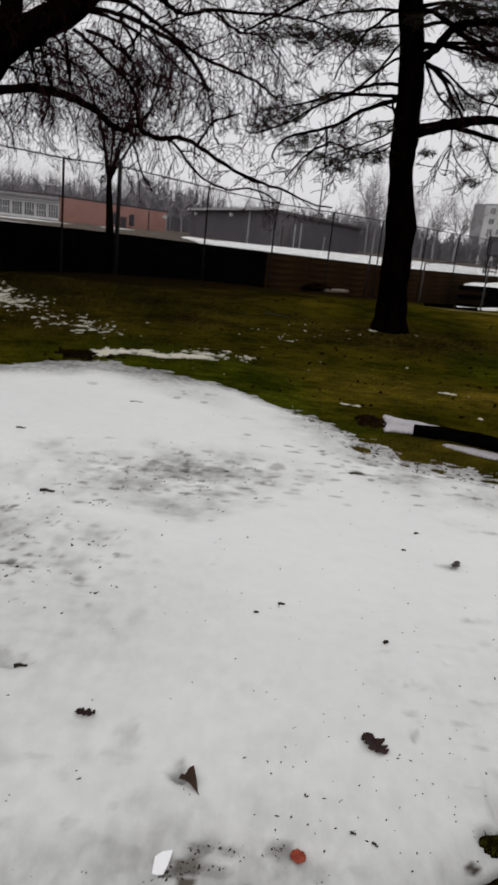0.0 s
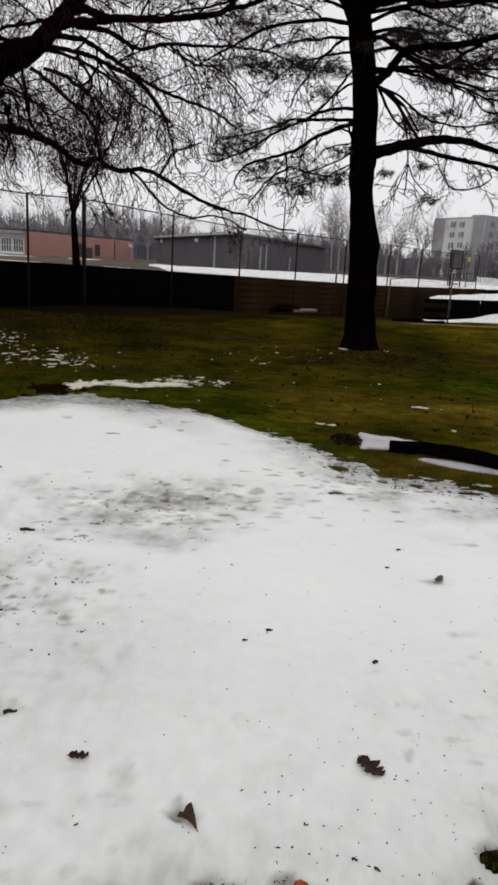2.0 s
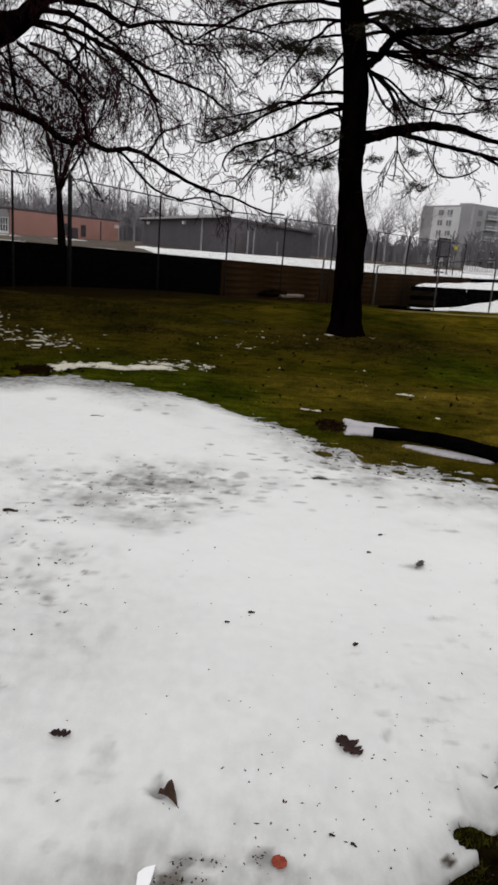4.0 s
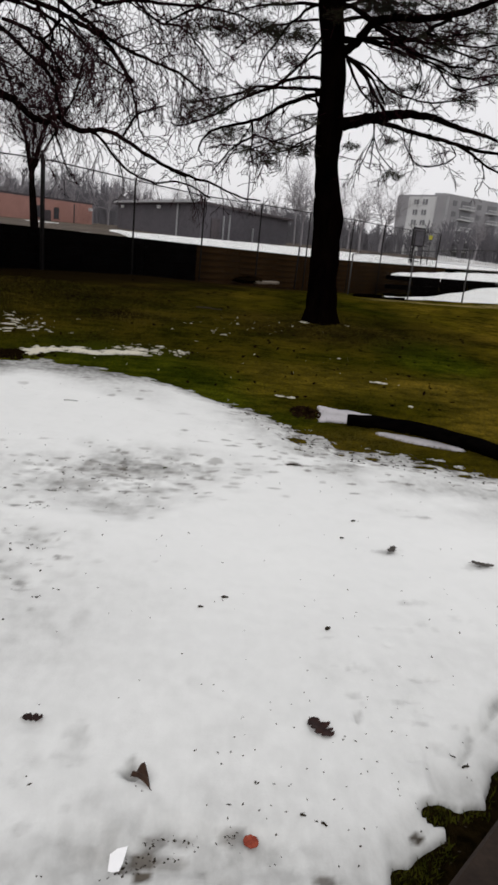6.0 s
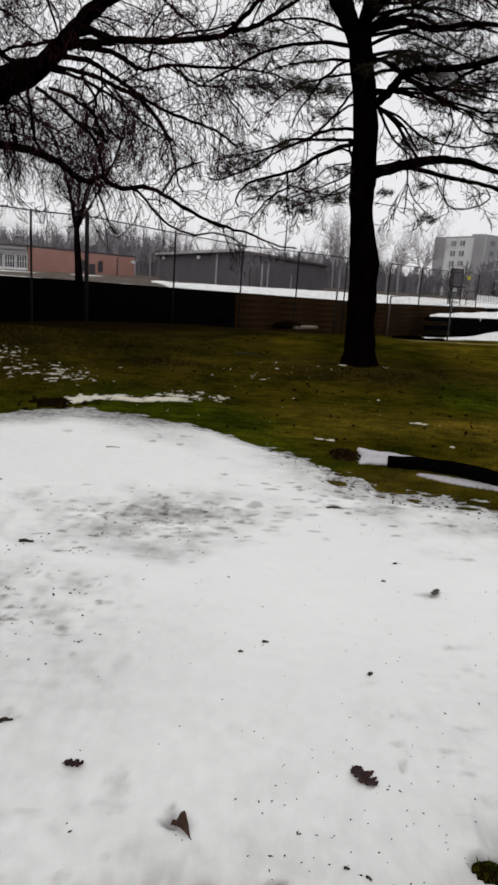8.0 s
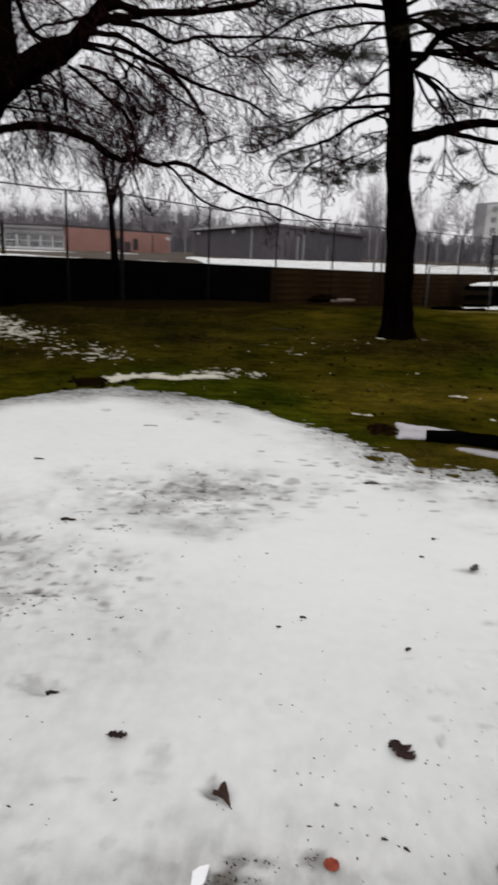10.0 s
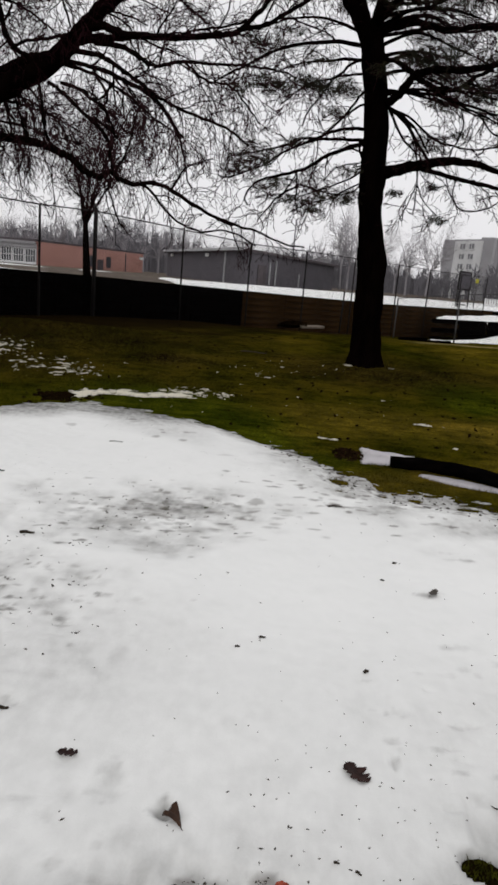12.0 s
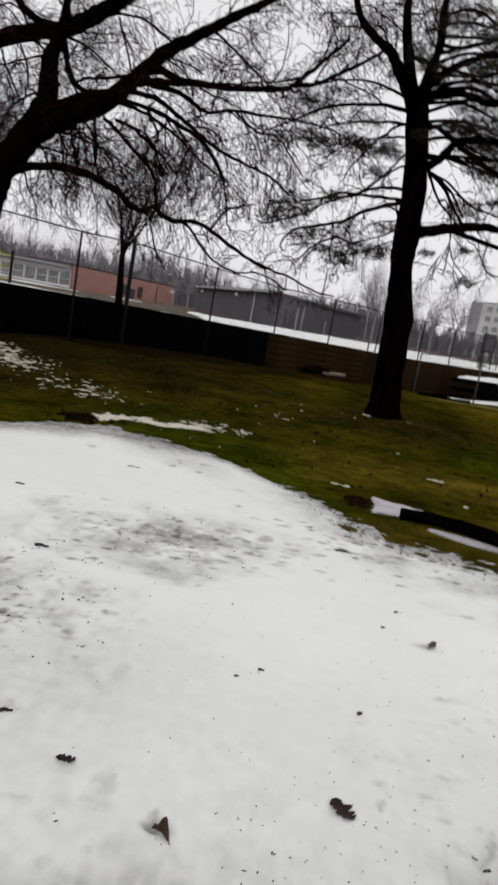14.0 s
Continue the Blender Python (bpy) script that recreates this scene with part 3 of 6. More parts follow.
    lumpy = 1 + 2.2 * smooth(0.3, 1.0, x) * smooth(2.6, 1.6, y)
    d = d + 0.0014 * wave(x, y, 5, 8) + lumpy * (0.0028 * wave(x, y, 22, 3) + 0.0012 * wave(x, y, 80, 6))
    # the far sides of the sheet thin out raggedly
    ends = np.minimum(np.minimum(x + 8.2, 6.2 - x), y + 3.2) + 0.7 * wave(x, y, 2.5, 7)
    d = d - 0.07 * smooth(0.25, -0.1, ends)
    soft = np.clip(thaw * (0.40 + 0.34 * wave(x, y * 0.9, 14, 4) + 0.22 * wave(x, y, 40, 1)), 0, 1)
    soft = np.maximum(soft, 0.9 * smooth(-0.5, 0.2, tb))
    soft = np.maximum(soft, rag * (0.42 + 0.4 * wave(x, y, 14, 8)))
    soft = np.maximum(soft, smooth(0.010, 0.0, d) * 0.8)
    soft = np.maximum(soft, 0.75 * smooth(0.55, 0.15, inside) * (0.62 + 0.5 * wave(x * 0.5, y, 20, 12)))
    soft = np.maximum(soft, (0.98 + 0.3 * wave(x * 0.5, y, 9, 12)) * smooth(1.35, 0.35, inside + 0.25 * wave(x, y, 4, 2)) * smooth(-0.2, -1.2, x))
    soft = np.maximum(soft, (0.36 + 0.4 * wave(x * 0.8, y, 12, 5)) * smooth(1.7, 0.5, inside) * smooth(-0.4, 0.4, x))
    # Nearest snow greyed: a vignette-like fall-off painted in along with the wet veil.
    soft = np.maximum(soft, 0.16 * smooth(3.6, 1.6, y) * smooth(-1.5, 0.8, y) + 0.34 * smooth(0, 0.7, blob(x, y, -0.05, 1.2, 1.4, 0.45) + 0.2 * wave(x, y, 8, 3)) + 0.15 * smooth(0, 0.7, blob(x, y, -1.4, 2.5, 1.5, 1.2) + 0.2 * wave(x, y, 6, 7)) + (0.07 + 0.08 * smooth(0.2, -0.6, x)) * smooth(0.1, 0.8, wave(x, y, 9, 11) + 0.4 * wave(x, y, 30, 4)) * smooth(3.6, 2.2, y))
    for cx, cy, rx, ry, k in SMUDGES:
        soft = np.maximum(soft, k * smooth(0, 0.8, blob(x, y, cx, cy, rx, ry) + 0.3 * wave(x, y * 0.8, 95, 2)))
    # Shade painted into the groove and onto the thin rim beside the step.
    soft = np.maximum(soft, (0.6 + 0.35 * wave(x, y, 22, 2)) * smooth(0.04, -0.004, groove))
    soft = np.maximum(soft, (0.46 + 0.14 * wave(x, y, 25, 4)) * smooth(0.34, 0.0, y - line) * smooth(0.35, 0.6, x) * smooth(1.6, 1.1, x))
    # Hollows of the dimples are greyed too, their shade put into the colour.
    for cx, cy, rx, ry, k in DIMPLES:
        soft = np.maximum(soft, 0.8 * k * smooth(0, 0.9, blob(x, y, cx, cy, rx, ry) + 0.5 * wave(x, y, 70, 4)))
    return d, soft


def snow_sheet(name, xs, ys, depth, label, material):
    gx, gy = np.meshgrid(xs, ys)
    d, soft = depth(gx, gy)
    z = lawn_z(gx, gy) + 0.004 + np.maximum(d, -0.05)
    nx, ny = len(xs), len(ys)
    i = (np.arange(ny - 1)[:, None] * nx + np.arange(nx - 1)[None])
    lying = np.maximum.reduce([d[:-1, :-1], d[1:, :-1], d[:-1, 1:], d[1:, 1:]]) > -0.012
    i = i[lying]
    f = np.stack([i, i + 1, i + nx + 1, i + nx], -1)
    used = np.unique(f)
    back = np.zeros(nx * ny, int)
    back[used] = np.arange(len(used))
    v = np.stack([gx, gy, z], -1).reshape(-1, 3)[used]
    ob = put(name, v.tolist(), back[f].tolist(), material, smooth=True)
    ob.data.attributes.new("slush_shade", "FLOAT", "POINT").data.foreach_set("value", soft.ravel()[used].astype(np.float32))
    ob.data.attributes.new("mud", "FLOAT", "POINT").data.foreach_set("value", stain_map(xs, ys).ravel()[used].astype(np.float32))
    return tagged(ob, label, "snow", kind="structure")


snow_sheet("snow_cover", np.concatenate([np.arange(-9, -3.2, 0.06), np.arange(-3.2, 3.0, 0.015), np.arange(3.0, 7.0, 0.08)]),
           np.concatenate([np.arange(-4, 0.9, 0.15), np.arange(0.9, 3.0, 0.014), np.arange(3.0, 8.2, 0.022)]), snow_depth, "thawing white snow with grey slushy places on the lawn", M_SNOW)


def fleck_depth(x, y):
    """Last flecks of snow on the open lawn."""
    n1 = 0.5 * wave(x * 0.55, y * 0.6, 36, 3) + 0.65 * wave(x * 0.55, y * 0.7, 95, 8)
    inside = y - 8.03 - 0.43 * (x + 2.2) + 0.05 * wave(x, y, 8, 3)
    band = 1.26 * smooth(-0.04, 0.10, inside + 0.12 * wave(x, y, 5, 6)) * smooth(1.2, 0.05, inside + 0.25 * wave(x, y, 4, 2)) * smooth(-2.6, -2.25, x) * smooth(-0.5, -1.2, x)
    band = np.maximum(band, 0.70 * smooth(0, 0.6, blob(x, y, -0.95, 9.0, 1.15, 0.6, 0.55)))
    band = np.maximum(band, 0.72 * smooth(0, 0.7, blob(x, y, -5.5, 12.3, 3.4, 1.2, -0.72)))
    band = np.maximum(band, 0.58 * smooth(0, 0.8, blob(x, y, -3.2, 10.2, 1.9, 1.2, -0.76)))
    band = np.maximum(band, 0.5 * smooth(0, 0.6, blob(x, y, -0.1, 11.0, 0.45, 0.5)))
    band = np.maximum(band, 0.26 * smooth(0, 0.5, blob(x, y, 0.6, 11.8, 1.8, 1.2)))
    band = np.maximum(band, 0.13 * smooth(0, 0.3, blob(x, y, 0.4, 9.3, 3.2, 2.4)))
    for cx, cy, rx, ry in ((2.0, 8.32, 0.19, 0.07), (0.75, 7.1, 0.15, 0.06), (1.55, 12.7, 0.16, 0.12), (2.3, 12.75, 0.12, 0.1), (2.12, 7.2, 0.05, 0.05), (-2.2, 11.0, 0.08, 0.08), (0.5, 9.46, 0.05, 0.05)):
        band = np.maximum(band, 0.98 * smooth(0, 0.6, blob(x, y, cx, cy, rx, ry, -0.15)))
    d = 0.05 * (band - 0.88 + 0.72 * n1)
    d = np.minimum(d, 0.007 + 0.2 * np.maximum(d - 0.007, 0))
    return np.where(band > 0.05, d, -0.05), np.clip(0.22 + smooth(0.008, 0.0, d) * 0.4, 0, 1)


snow_sheet("snow_flecks", np.arange(-9, 3.4, 0.02), np.arange(5.2, 15.2, 0.035), fleck_depth, "scattered melting flecks of snow on dark grass", M_FLECK)


def patch_depth(x, y):
    """The snow left lying in the shelter of the log, at its end and along its near side."""
    end = smooth(-0.03, 0.06, np.minimum(np.minimum(x - 0.97 - 0.12 * (y - 6.2), y - 6.2 + 0.03 * wave(x, y, 12, 2)), 6.85 - y - 0.35 * (x - 1.05) + 0.06 * wave(x, y, 9, 5))) * smooth(2.0, 1.7, x)
    side = smooth(0, 0.35, blob(x, y, 1.84, 5.79, 0.47, 0.12, -0.48))
    d = 0.05 * (np.maximum(1.22 * end, 1.6 * side) - 0.8 + 0.3 * wave(x, y, 30, 3) + 0.25 * wave(x, y, 90, 8))
    d = np.minimum(d, 0.009 + 0.15 * np.maximum(d - 0.009, 0))
    return np.where(np.maximum(end, side) > 0.05, d, -0.05), np.clip(0.16 + smooth(0.010, 0.0, d) * 0.5 + 0.3 * wave(x, y, 14, 5), 0, 1)


snow_sheet("snow_patch", np.arange(0.8, 2.6, 0.016), np.arange(5.3, 7.1, 0.02), patch_depth, "patch of old greyish snow beside the log", M_PATCH)

# ---- retaining wall of stacked timbers ----
wall = empty("retaining_wall", (*along(0, 0.25), 0), "dark weathered timber retaining wall below the court", "wall", kind="structure")


def timber_mesh(length):
    bm = bmesh.new()
    box(bm, (0, 0, 0), (length, 0.2, 0.195), bevel=0.012)
    me = bpy.data.meshes.new("timber")
    bm.to_mesh(me)
    bm.free()
    return me


TL = 2.4
black, brown = timber_mesh(TL - 0.012), timber_mesh(TL - 0.012)
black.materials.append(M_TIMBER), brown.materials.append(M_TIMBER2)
rng = random.Random(5)
turn = math.atan2(DIR[1], DIR[0])
for course in range(8):
    for k in range(15):
        s = -5.86 + TL * (k + 0.5)
        top = wall_top(s)
        share = 1.0
        if k == 0:
            s, share = -3.80, 0.27
        if s > 31:
            continue
        z = top - 0.1 - 0.2 * course
        if z + 0.1 < float(land(*along(s))) - 0.12:
            continue
        # Near-black timbers up to s = 6.2, brown ones beyond.
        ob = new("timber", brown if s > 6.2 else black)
        ob.matrix_world = Matrix.Translation((*along(s, 0.25 + rng.uniform(-0.012, 0.012)), z)) @ Matrix.Rotation(turn, 4, "Z") @ Matrix.Rotation(math.atan2(wall_top(s + 1) - wall_top(s - 1), -2), 4, "Y") @ Matrix.Rotation(math.pi, 4, "Y") @ Matrix.Diagonal((share, 1, 1, 1))
        under(ob, wall)
low = empty("low_retaining_wall", (-9.5, 13.35, 0), "low black timber wall beside the old tree", "wall", kind="structure")
for course in range(3):
    for k in range(5):
        ob = new("timber", black)
        ob.matrix_world = Matrix.Translation((-8.42 - TL * k - (1.2 if course % 2 else 0), 13.35, 0.52 - 0.2 * course))
        under(ob, low)


# ---- chain-link fences ----
def chain_panel(a, b, ha, hb, pitch=0.062, r=0.0012):
    """Diagonal wires of one panel between posts a and b, each (x, y, z of the ground)."""
    a, b = np.array(a, float), np.array(b, float)
    length, paths = float(np.linalg.norm(b[:2] - a[:2])), []
    h = (ha + hb) / 2
    for sign in (1, -1):
        for o in np.arange(-h, length, pitch * 1.414):
            u0, u1 = max(0, o), min(length, o + h)
            if u1 - u0 < 0.02:
                continue
            pts = []
            for u in (u0, u1):
                w = (u - o) / h
                uu = u if sign > 0 else length - u
                q = a + (b - a) * (uu / length)
                pts.append((q[0], q[1], q[2] + w * (ha + (hb - ha) * uu / length)))
            paths.append((pts, (r, r)))
    return paths


def fence(name, posts, label, thick=0.034, mesh=True, low_rail=False, material=None):
    """posts: (x, y, ground z, top z)."""
    material = material or M_STEEL
    ob = empty(name, posts[0][:3], label, "fence")
    for x, y, z0, z1 in posts:
        tubes("post", [([(x, y, z0 - 0.1), (x, y, (z0 + z1) / 2), (x, y, z1 - 0.02), (x, y, z1 + 0.03)], (thick, thick, thick, thick * 0.4))], material, ob, 8)
    for a, b in zip(posts, posts[1:]):
        tubes("top_rail", [([(a[0], a[1], a[3]), (b[0], b[1], b[3])], (thick * 0.62,) * 2)], material, ob, 6)
        if low_rail:
            tubes("bottom_wire", [([(a[0], a[1], a[2] + 0.06), (b[0], b[1], b[2] + 0.06)], (0.004,) * 2)], material, ob, 4)
        if mesh:
            tubes("chain_link", chain_panel(a[:3], b[:3], a[3] - a[2], b[3] - b[2]), M_WIRE, ob, 3, caps=False)
    return ob


def court_posts():
    tops = ((-4.75, 2.76), (-1.62, 2.72), (0, 2.77), (3.07, 2.66), (6.14, 2.56), (9.35, 2.59), (12.8, 2.6), (16.65, 2.61), (20.0, 2.6), (24.0, 2.62), (27.9, 2.66))
    return [(*along(s), float(land(*along(s))), h) for s, h in tops]


cp = court_posts()
fence("court_fence", cp, "tall grey chain-link fence along the ball court", 0.026, material=M_DARKSTEEL)
# heavier double post where two lengths of fence meet
gp = empty("gate_post", (*along(-0.1, -0.06), 0), "thick galvanised post at a joint of the fence", "post")
tubes("pipe", [([(*along(-0.12, -0.08), 0.2), (*along(-0.12, -0.08), 2.86)], (0.036, 0.036))], M_DARKSTEEL, gp, 10)
tubes("cap", [([(*along(-0.12, -0.08), 2.85), (*along(-0.12, -0.08), 2.90), (*along(-0.12, -0.08), 2.93)], (0.046, 0.04, 0.01))], M_STEEL, gp, 10)
fence("boundary_fence", [(-7.3, 13.5, 0.6, 2.0), (-9.9, 13.5, 0.6, 2.02), (-12.8, 13.5, 0.6, 2.03)], "low chain-link fence behind the old tree", 0.03, material=M_DARKSTEEL)
side = [(5.2, 29.5), (7.4, 28.2), (9.35, 27.4), (11.3, 26.6), (13.3, 25.8)]
fence("side_fence", [(x, y, float(land(x, y)) - 0.1, h) for (x, y), h in zip(side, (1.24, 1.58, 1.83, 2.0, 2.15))], "shoulder-high chain-link fence below the snow bank", 0.03, low_rail=True)

# lower wall with a snow ledge to the right of the pine
lw = empty("snow_ledge_wall", (7.2, 32, 0), "low dark timber wall with snow on its top", "wall", kind="structure")
for course in range(5):
    for k in range(5):
        ob = new("timber", black)
        x = 8.45 + TL * k + (1.2 if course % 2 else 0)
        ob.matrix_world = Matrix.Translation((x, 32 - 0.16 * (x - 7.2), 0.36 + 0.035 * (x - 7.2) - 0.2 * course)) @ Matrix.Rotation(-0.16, 4, "Z") @ Matrix.Rotation(-0.035, 4, "Y")
        under(ob, lw)


def bank(name, near, far_side, rows, label):
    """A soft snow bank between two lines of (x, y, z)."""
    vs, fs = [], []
    near, far_side = curve_pts(near, 8), curve_pts(far_side, 8)
    for a, b in zip(near, far_side):
        for r in range(rows + 1):
            t = r / rows
            p = a + (b - a) * t
            vs.append((p[0], p[1], p[2] + 0.10 * math.sin(math.pi * min(1, t * 1.6) * 0.5) + 0.02 * math.sin(4 * p[0] + 7 * t) - (0.1 if r in (0, rows) else 0)))
    k = rows + 1
    for i in range(len(near) - 1):
        for r in range(rows):
            o = i * k + r
            fs.append((o, o + k, o + k + 1, o + 1))
    return tagged(put(name, vs, fs, M_SNOWFAR, smooth=True), label, "snow", kind="structure")


bank("snow_bank", [(6.6, 27.6, -0.36), (8.2, 27.3, -0.28), (10, 26.9, -0.2), (12.5, 26.4, -0.05), (16, 25.4, 0.1)], [(7.0, 31.2, -0.52), (8.4, 31.1, -0.43), (10, 31, -0.06), (12.0, 30.8, 0.44), (16, 30, 0.8)], 8, "low bank of white snow below the timber wall")
bank("ledge_snow", [(7.4, 32.1, 0.42), (9.5, 31.8, 0.48), (12, 31.4, 0.58), (16.5, 30.7, 0.72)], [(8.4, 34.2, 0.46), (11, 37.5, 0.56), (14, 41, 0.66), (20, 46, 0.8)], 8, "snow lying on the ledge above the timber wall")


# ---- bare trees ----
def perp(rng, d):
    r = Vector((rng.gauss(0, 1), rng.gauss(0, 1), rng.gauss(0, 1)))
    r = r - d * r.dot(d)
    return r.normalized() if r.length > 1e-4 else Vector((1, 0, 0))


def shoot(rng, p, d, length, n, wob, pull):
    """A wandering line from p along d; pull bends it a little further at each step."""
    pts, step = [tuple(p)], length / n
    for _ in range(n):
        d = (d + perp(rng, d) * rng.uniform(0, wob) + pull / n).normalized()
        p = p + d * step
        pts.append(tuple(p))
    return pts, d


def spray(rng, line, rad, out, level, gap, span, pull, lean=0.75, start=0.2, wob=0.28):
    """Side shoots along a line, and theirs in turn, collected in out[level]."""
    line = [Vector(q) for q in line]
    total = sum((b - a).length for a, b in zip(line, line[1:]))
    at = total * start + rng.uniform(0, gap)
    run = 0
    for i, (a, b) in enumerate(zip(line, line[1:])):
        seg = (b - a).length
        while at < run + seg:
            t = (at - run) / seg
            p, d = a.lerp(b, t), (b - a).normalized()
            rest = 1 - at / total
            ln = span * (0.45 + 0.55 * rest) * rng.uniform(0.5, 1.25)
            go = (d * rng.uniform(0.35, 1.0) + perp(rng, d) * lean).normalized()
            r0 = max(0.0056, min(rad[i] * 0.55, 0.011 * ln + 0.003))
            pts, _ = shoot(rng, p, go, ln, (8, 6, 4)[level], wob, pull * rng.uniform(0.3, 1.5))
            m = len(pts)
            rr = [max(0.0046, r0 * (1 - 0.7 * j / (m - 1))) for j in range(m)]
            out[level].append((pts, rr))
            if level + 1 < len(out):
                spray(rng, pts, rr, out, level + 1, gap * 0.71, span * 0.56, pull * 1.25, lean, 0.12, wob)
            at += gap * rng.uniform(0.6, 1.4)
        run += seg


def taper(ctrl, r0, r1, per=6, power=1.0):
    pts = curve_pts(ctrl, per)
    k = np.linspace(0, 1, len(pts)) ** power
    return pts, r0 + (r1 - r0) * k


def knotty(pts, rad, amount, seed):
    """Uneven girth for old wood."""
    w = np.sin(np.arange(len(rad)) * 1.7 + seed) + 0.6 * np.sin(np.arange(len(rad)) * 3.1 + 2 * seed)
    return pts, rad * (1 + amount * w)


def round_wood(name, pts, rad, material, parent, sides=14, flare=0.0, seed=1):
    """A trunk or thick limb with a furrowed, uneven round."""
    v, f = tube_data([(pts, rad)], sides)
    k = len(pts)
    c = np.repeat(np.asarray(pts), sides, 0)
    ring = np.tile(np.arange(sides), k)
    row = np.repeat(np.arange(k), sides)
    g = 1 + 0.05 * np.sin(ring * 2.4 + row * 0.8 + seed) + 0.035 * np.sin(ring * 5.1 + row * 1.3)
    if flare:
        g = g + flare * np.exp(-row / 2.2) * (0.75 + 0.4 * np.sin(ring * 6.283 * 5 / sides + seed))
    v = c + (v - c) * g[:, None]
    return under(put(name, v.tolist(), f, material, None, smooth=True), parent)


def old_tree():
    base = (-6.6, 13.53, float(land(-6.6, 13.53)))
    tree = empty("old_tree", base, "old bare broadleaf tree with a thick forked black trunk", "tree")
    rng = random.Random(11)
    out = [[], [], []]
    droop = Vector((0.02, 0, -0.6))
    count = itertools.count()

    def stem(ctrl, r0, r1, seed):
        p, r = knotty(*taper(ctrl, r0, r1, 6, 0.9), 0.03, seed)
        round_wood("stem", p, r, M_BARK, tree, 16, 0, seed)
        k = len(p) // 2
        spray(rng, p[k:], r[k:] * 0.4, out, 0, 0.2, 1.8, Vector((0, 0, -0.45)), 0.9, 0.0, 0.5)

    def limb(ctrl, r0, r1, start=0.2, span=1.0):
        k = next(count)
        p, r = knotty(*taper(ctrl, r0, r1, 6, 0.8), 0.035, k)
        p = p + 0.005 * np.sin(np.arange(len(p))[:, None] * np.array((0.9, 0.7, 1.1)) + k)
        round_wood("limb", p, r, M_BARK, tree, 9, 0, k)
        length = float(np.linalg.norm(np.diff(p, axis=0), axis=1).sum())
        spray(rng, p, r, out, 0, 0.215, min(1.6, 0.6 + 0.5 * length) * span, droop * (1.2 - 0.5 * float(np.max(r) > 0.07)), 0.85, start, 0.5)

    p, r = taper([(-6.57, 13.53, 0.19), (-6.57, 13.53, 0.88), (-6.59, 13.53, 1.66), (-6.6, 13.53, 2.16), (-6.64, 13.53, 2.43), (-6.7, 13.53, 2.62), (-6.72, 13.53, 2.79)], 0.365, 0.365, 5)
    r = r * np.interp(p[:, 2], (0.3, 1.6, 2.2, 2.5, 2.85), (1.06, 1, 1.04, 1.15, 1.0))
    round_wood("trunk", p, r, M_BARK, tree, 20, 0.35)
    stem([(-6.84, 13.53, 2.41), (-7.04, 13.56, 2.94), (-7.14, 13.58, 3.47), (-7.24, 13.61, 4.1), (-7.42, 13.65, 4.83), (-7.47, 13.68, 5.44), (-7.44, 13.71, 6.05), (-7.45, 13.73, 6.55), (-7.5, 13.76, 7.14), (-7.67, 13.8, 7.92)], 0.3415, 0.1124, 2)
    stem([(-6.5, 13.53, 2.6), (-6.39, 13.5, 2.98), (-6.23, 13.46, 3.38), (-6.03, 13.43, 3.72), (-5.76, 13.39, 4.13), (-5.53, 13.35, 4.49), (-5.4, 13.32, 4.85), (-5.41, 13.29, 5.21), (-5.4, 13.26, 5.49), (-5.32, 13.24, 5.72), (-5.22, 13.21, 5.99), (-5.19, 13.18, 6.26), (-5.17, 13.14, 6.66), (-5.14, 13.1, 7.09)], 0.3415, 0.0437, 3)
    limb([(-7.46, 13.6, 5.54), (-6.87, 13.52, 5.65), (-6.26, 13.44, 5.8), (-5.68, 13.35, 5.95), (-5.22, 13.28, 6), (-4.83, 13.22, 6.19), (-4.45, 13.15, 6.4), (-4.13, 13.09, 6.61), (-3.72, 13, 6.89)], 0.1661, 0.1376, 0.2)
    limb([(-6.23, 13.2, 6.61), (-6.12, 13.23, 6.35), (-5.86, 13.25, 6.15), (-5.59, 13.28, 6.03), (-5.33, 13.3, 5.99)], 0.0485, 0.0758, 0.2)
    limb([(-6, 13.5, 3.63), (-5.64, 13.43, 4.15), (-5.18, 13.38, 4.44), (-4.73, 13.32, 4.66), (-4.35, 13.28, 4.84), (-4.03, 13.23, 5.1), (-3.77, 13.19, 5.35), (-3.51, 13.14, 5.61), (-3.21, 13.09, 5.88), (-2.86, 13.04, 6.09), (-2.48, 12.99, 6.32), (-2.1, 12.93, 6.54), (-1.64, 12.86, 6.79), (-1.1, 12.78, 7.08), (-0.49, 12.69, 7.35), (-0.01, 12.6, 7.67)], 0.2528, 0.0336, 0.35)
    limb([(-5.46, 13.5, 4.65), (-5.1, 13.41, 4.77), (-4.8, 13.33, 4.89), (-4.51, 13.25, 4.97), (-4.1, 13.15, 5)], 0.1099, 0.0964, 0.5)
    limb([(-5.19, 13.3, 5.87), (-5.11, 13.27, 5.52), (-4.98, 13.24, 5.24), (-4.77, 13.22, 5.04), (-4.49, 13.2, 4.95)], 0.0488, 0.0441, 0.5)
    limb([(-4.91, 13.15, 5.07), (-4.69, 13.12, 5.18), (-4.45, 13.09, 5.22), (-4.17, 13.06, 5.26), (-3.88, 13.03, 5.33), (-3.67, 13, 5.39)], 0.0263, 0.0304, 0.3)
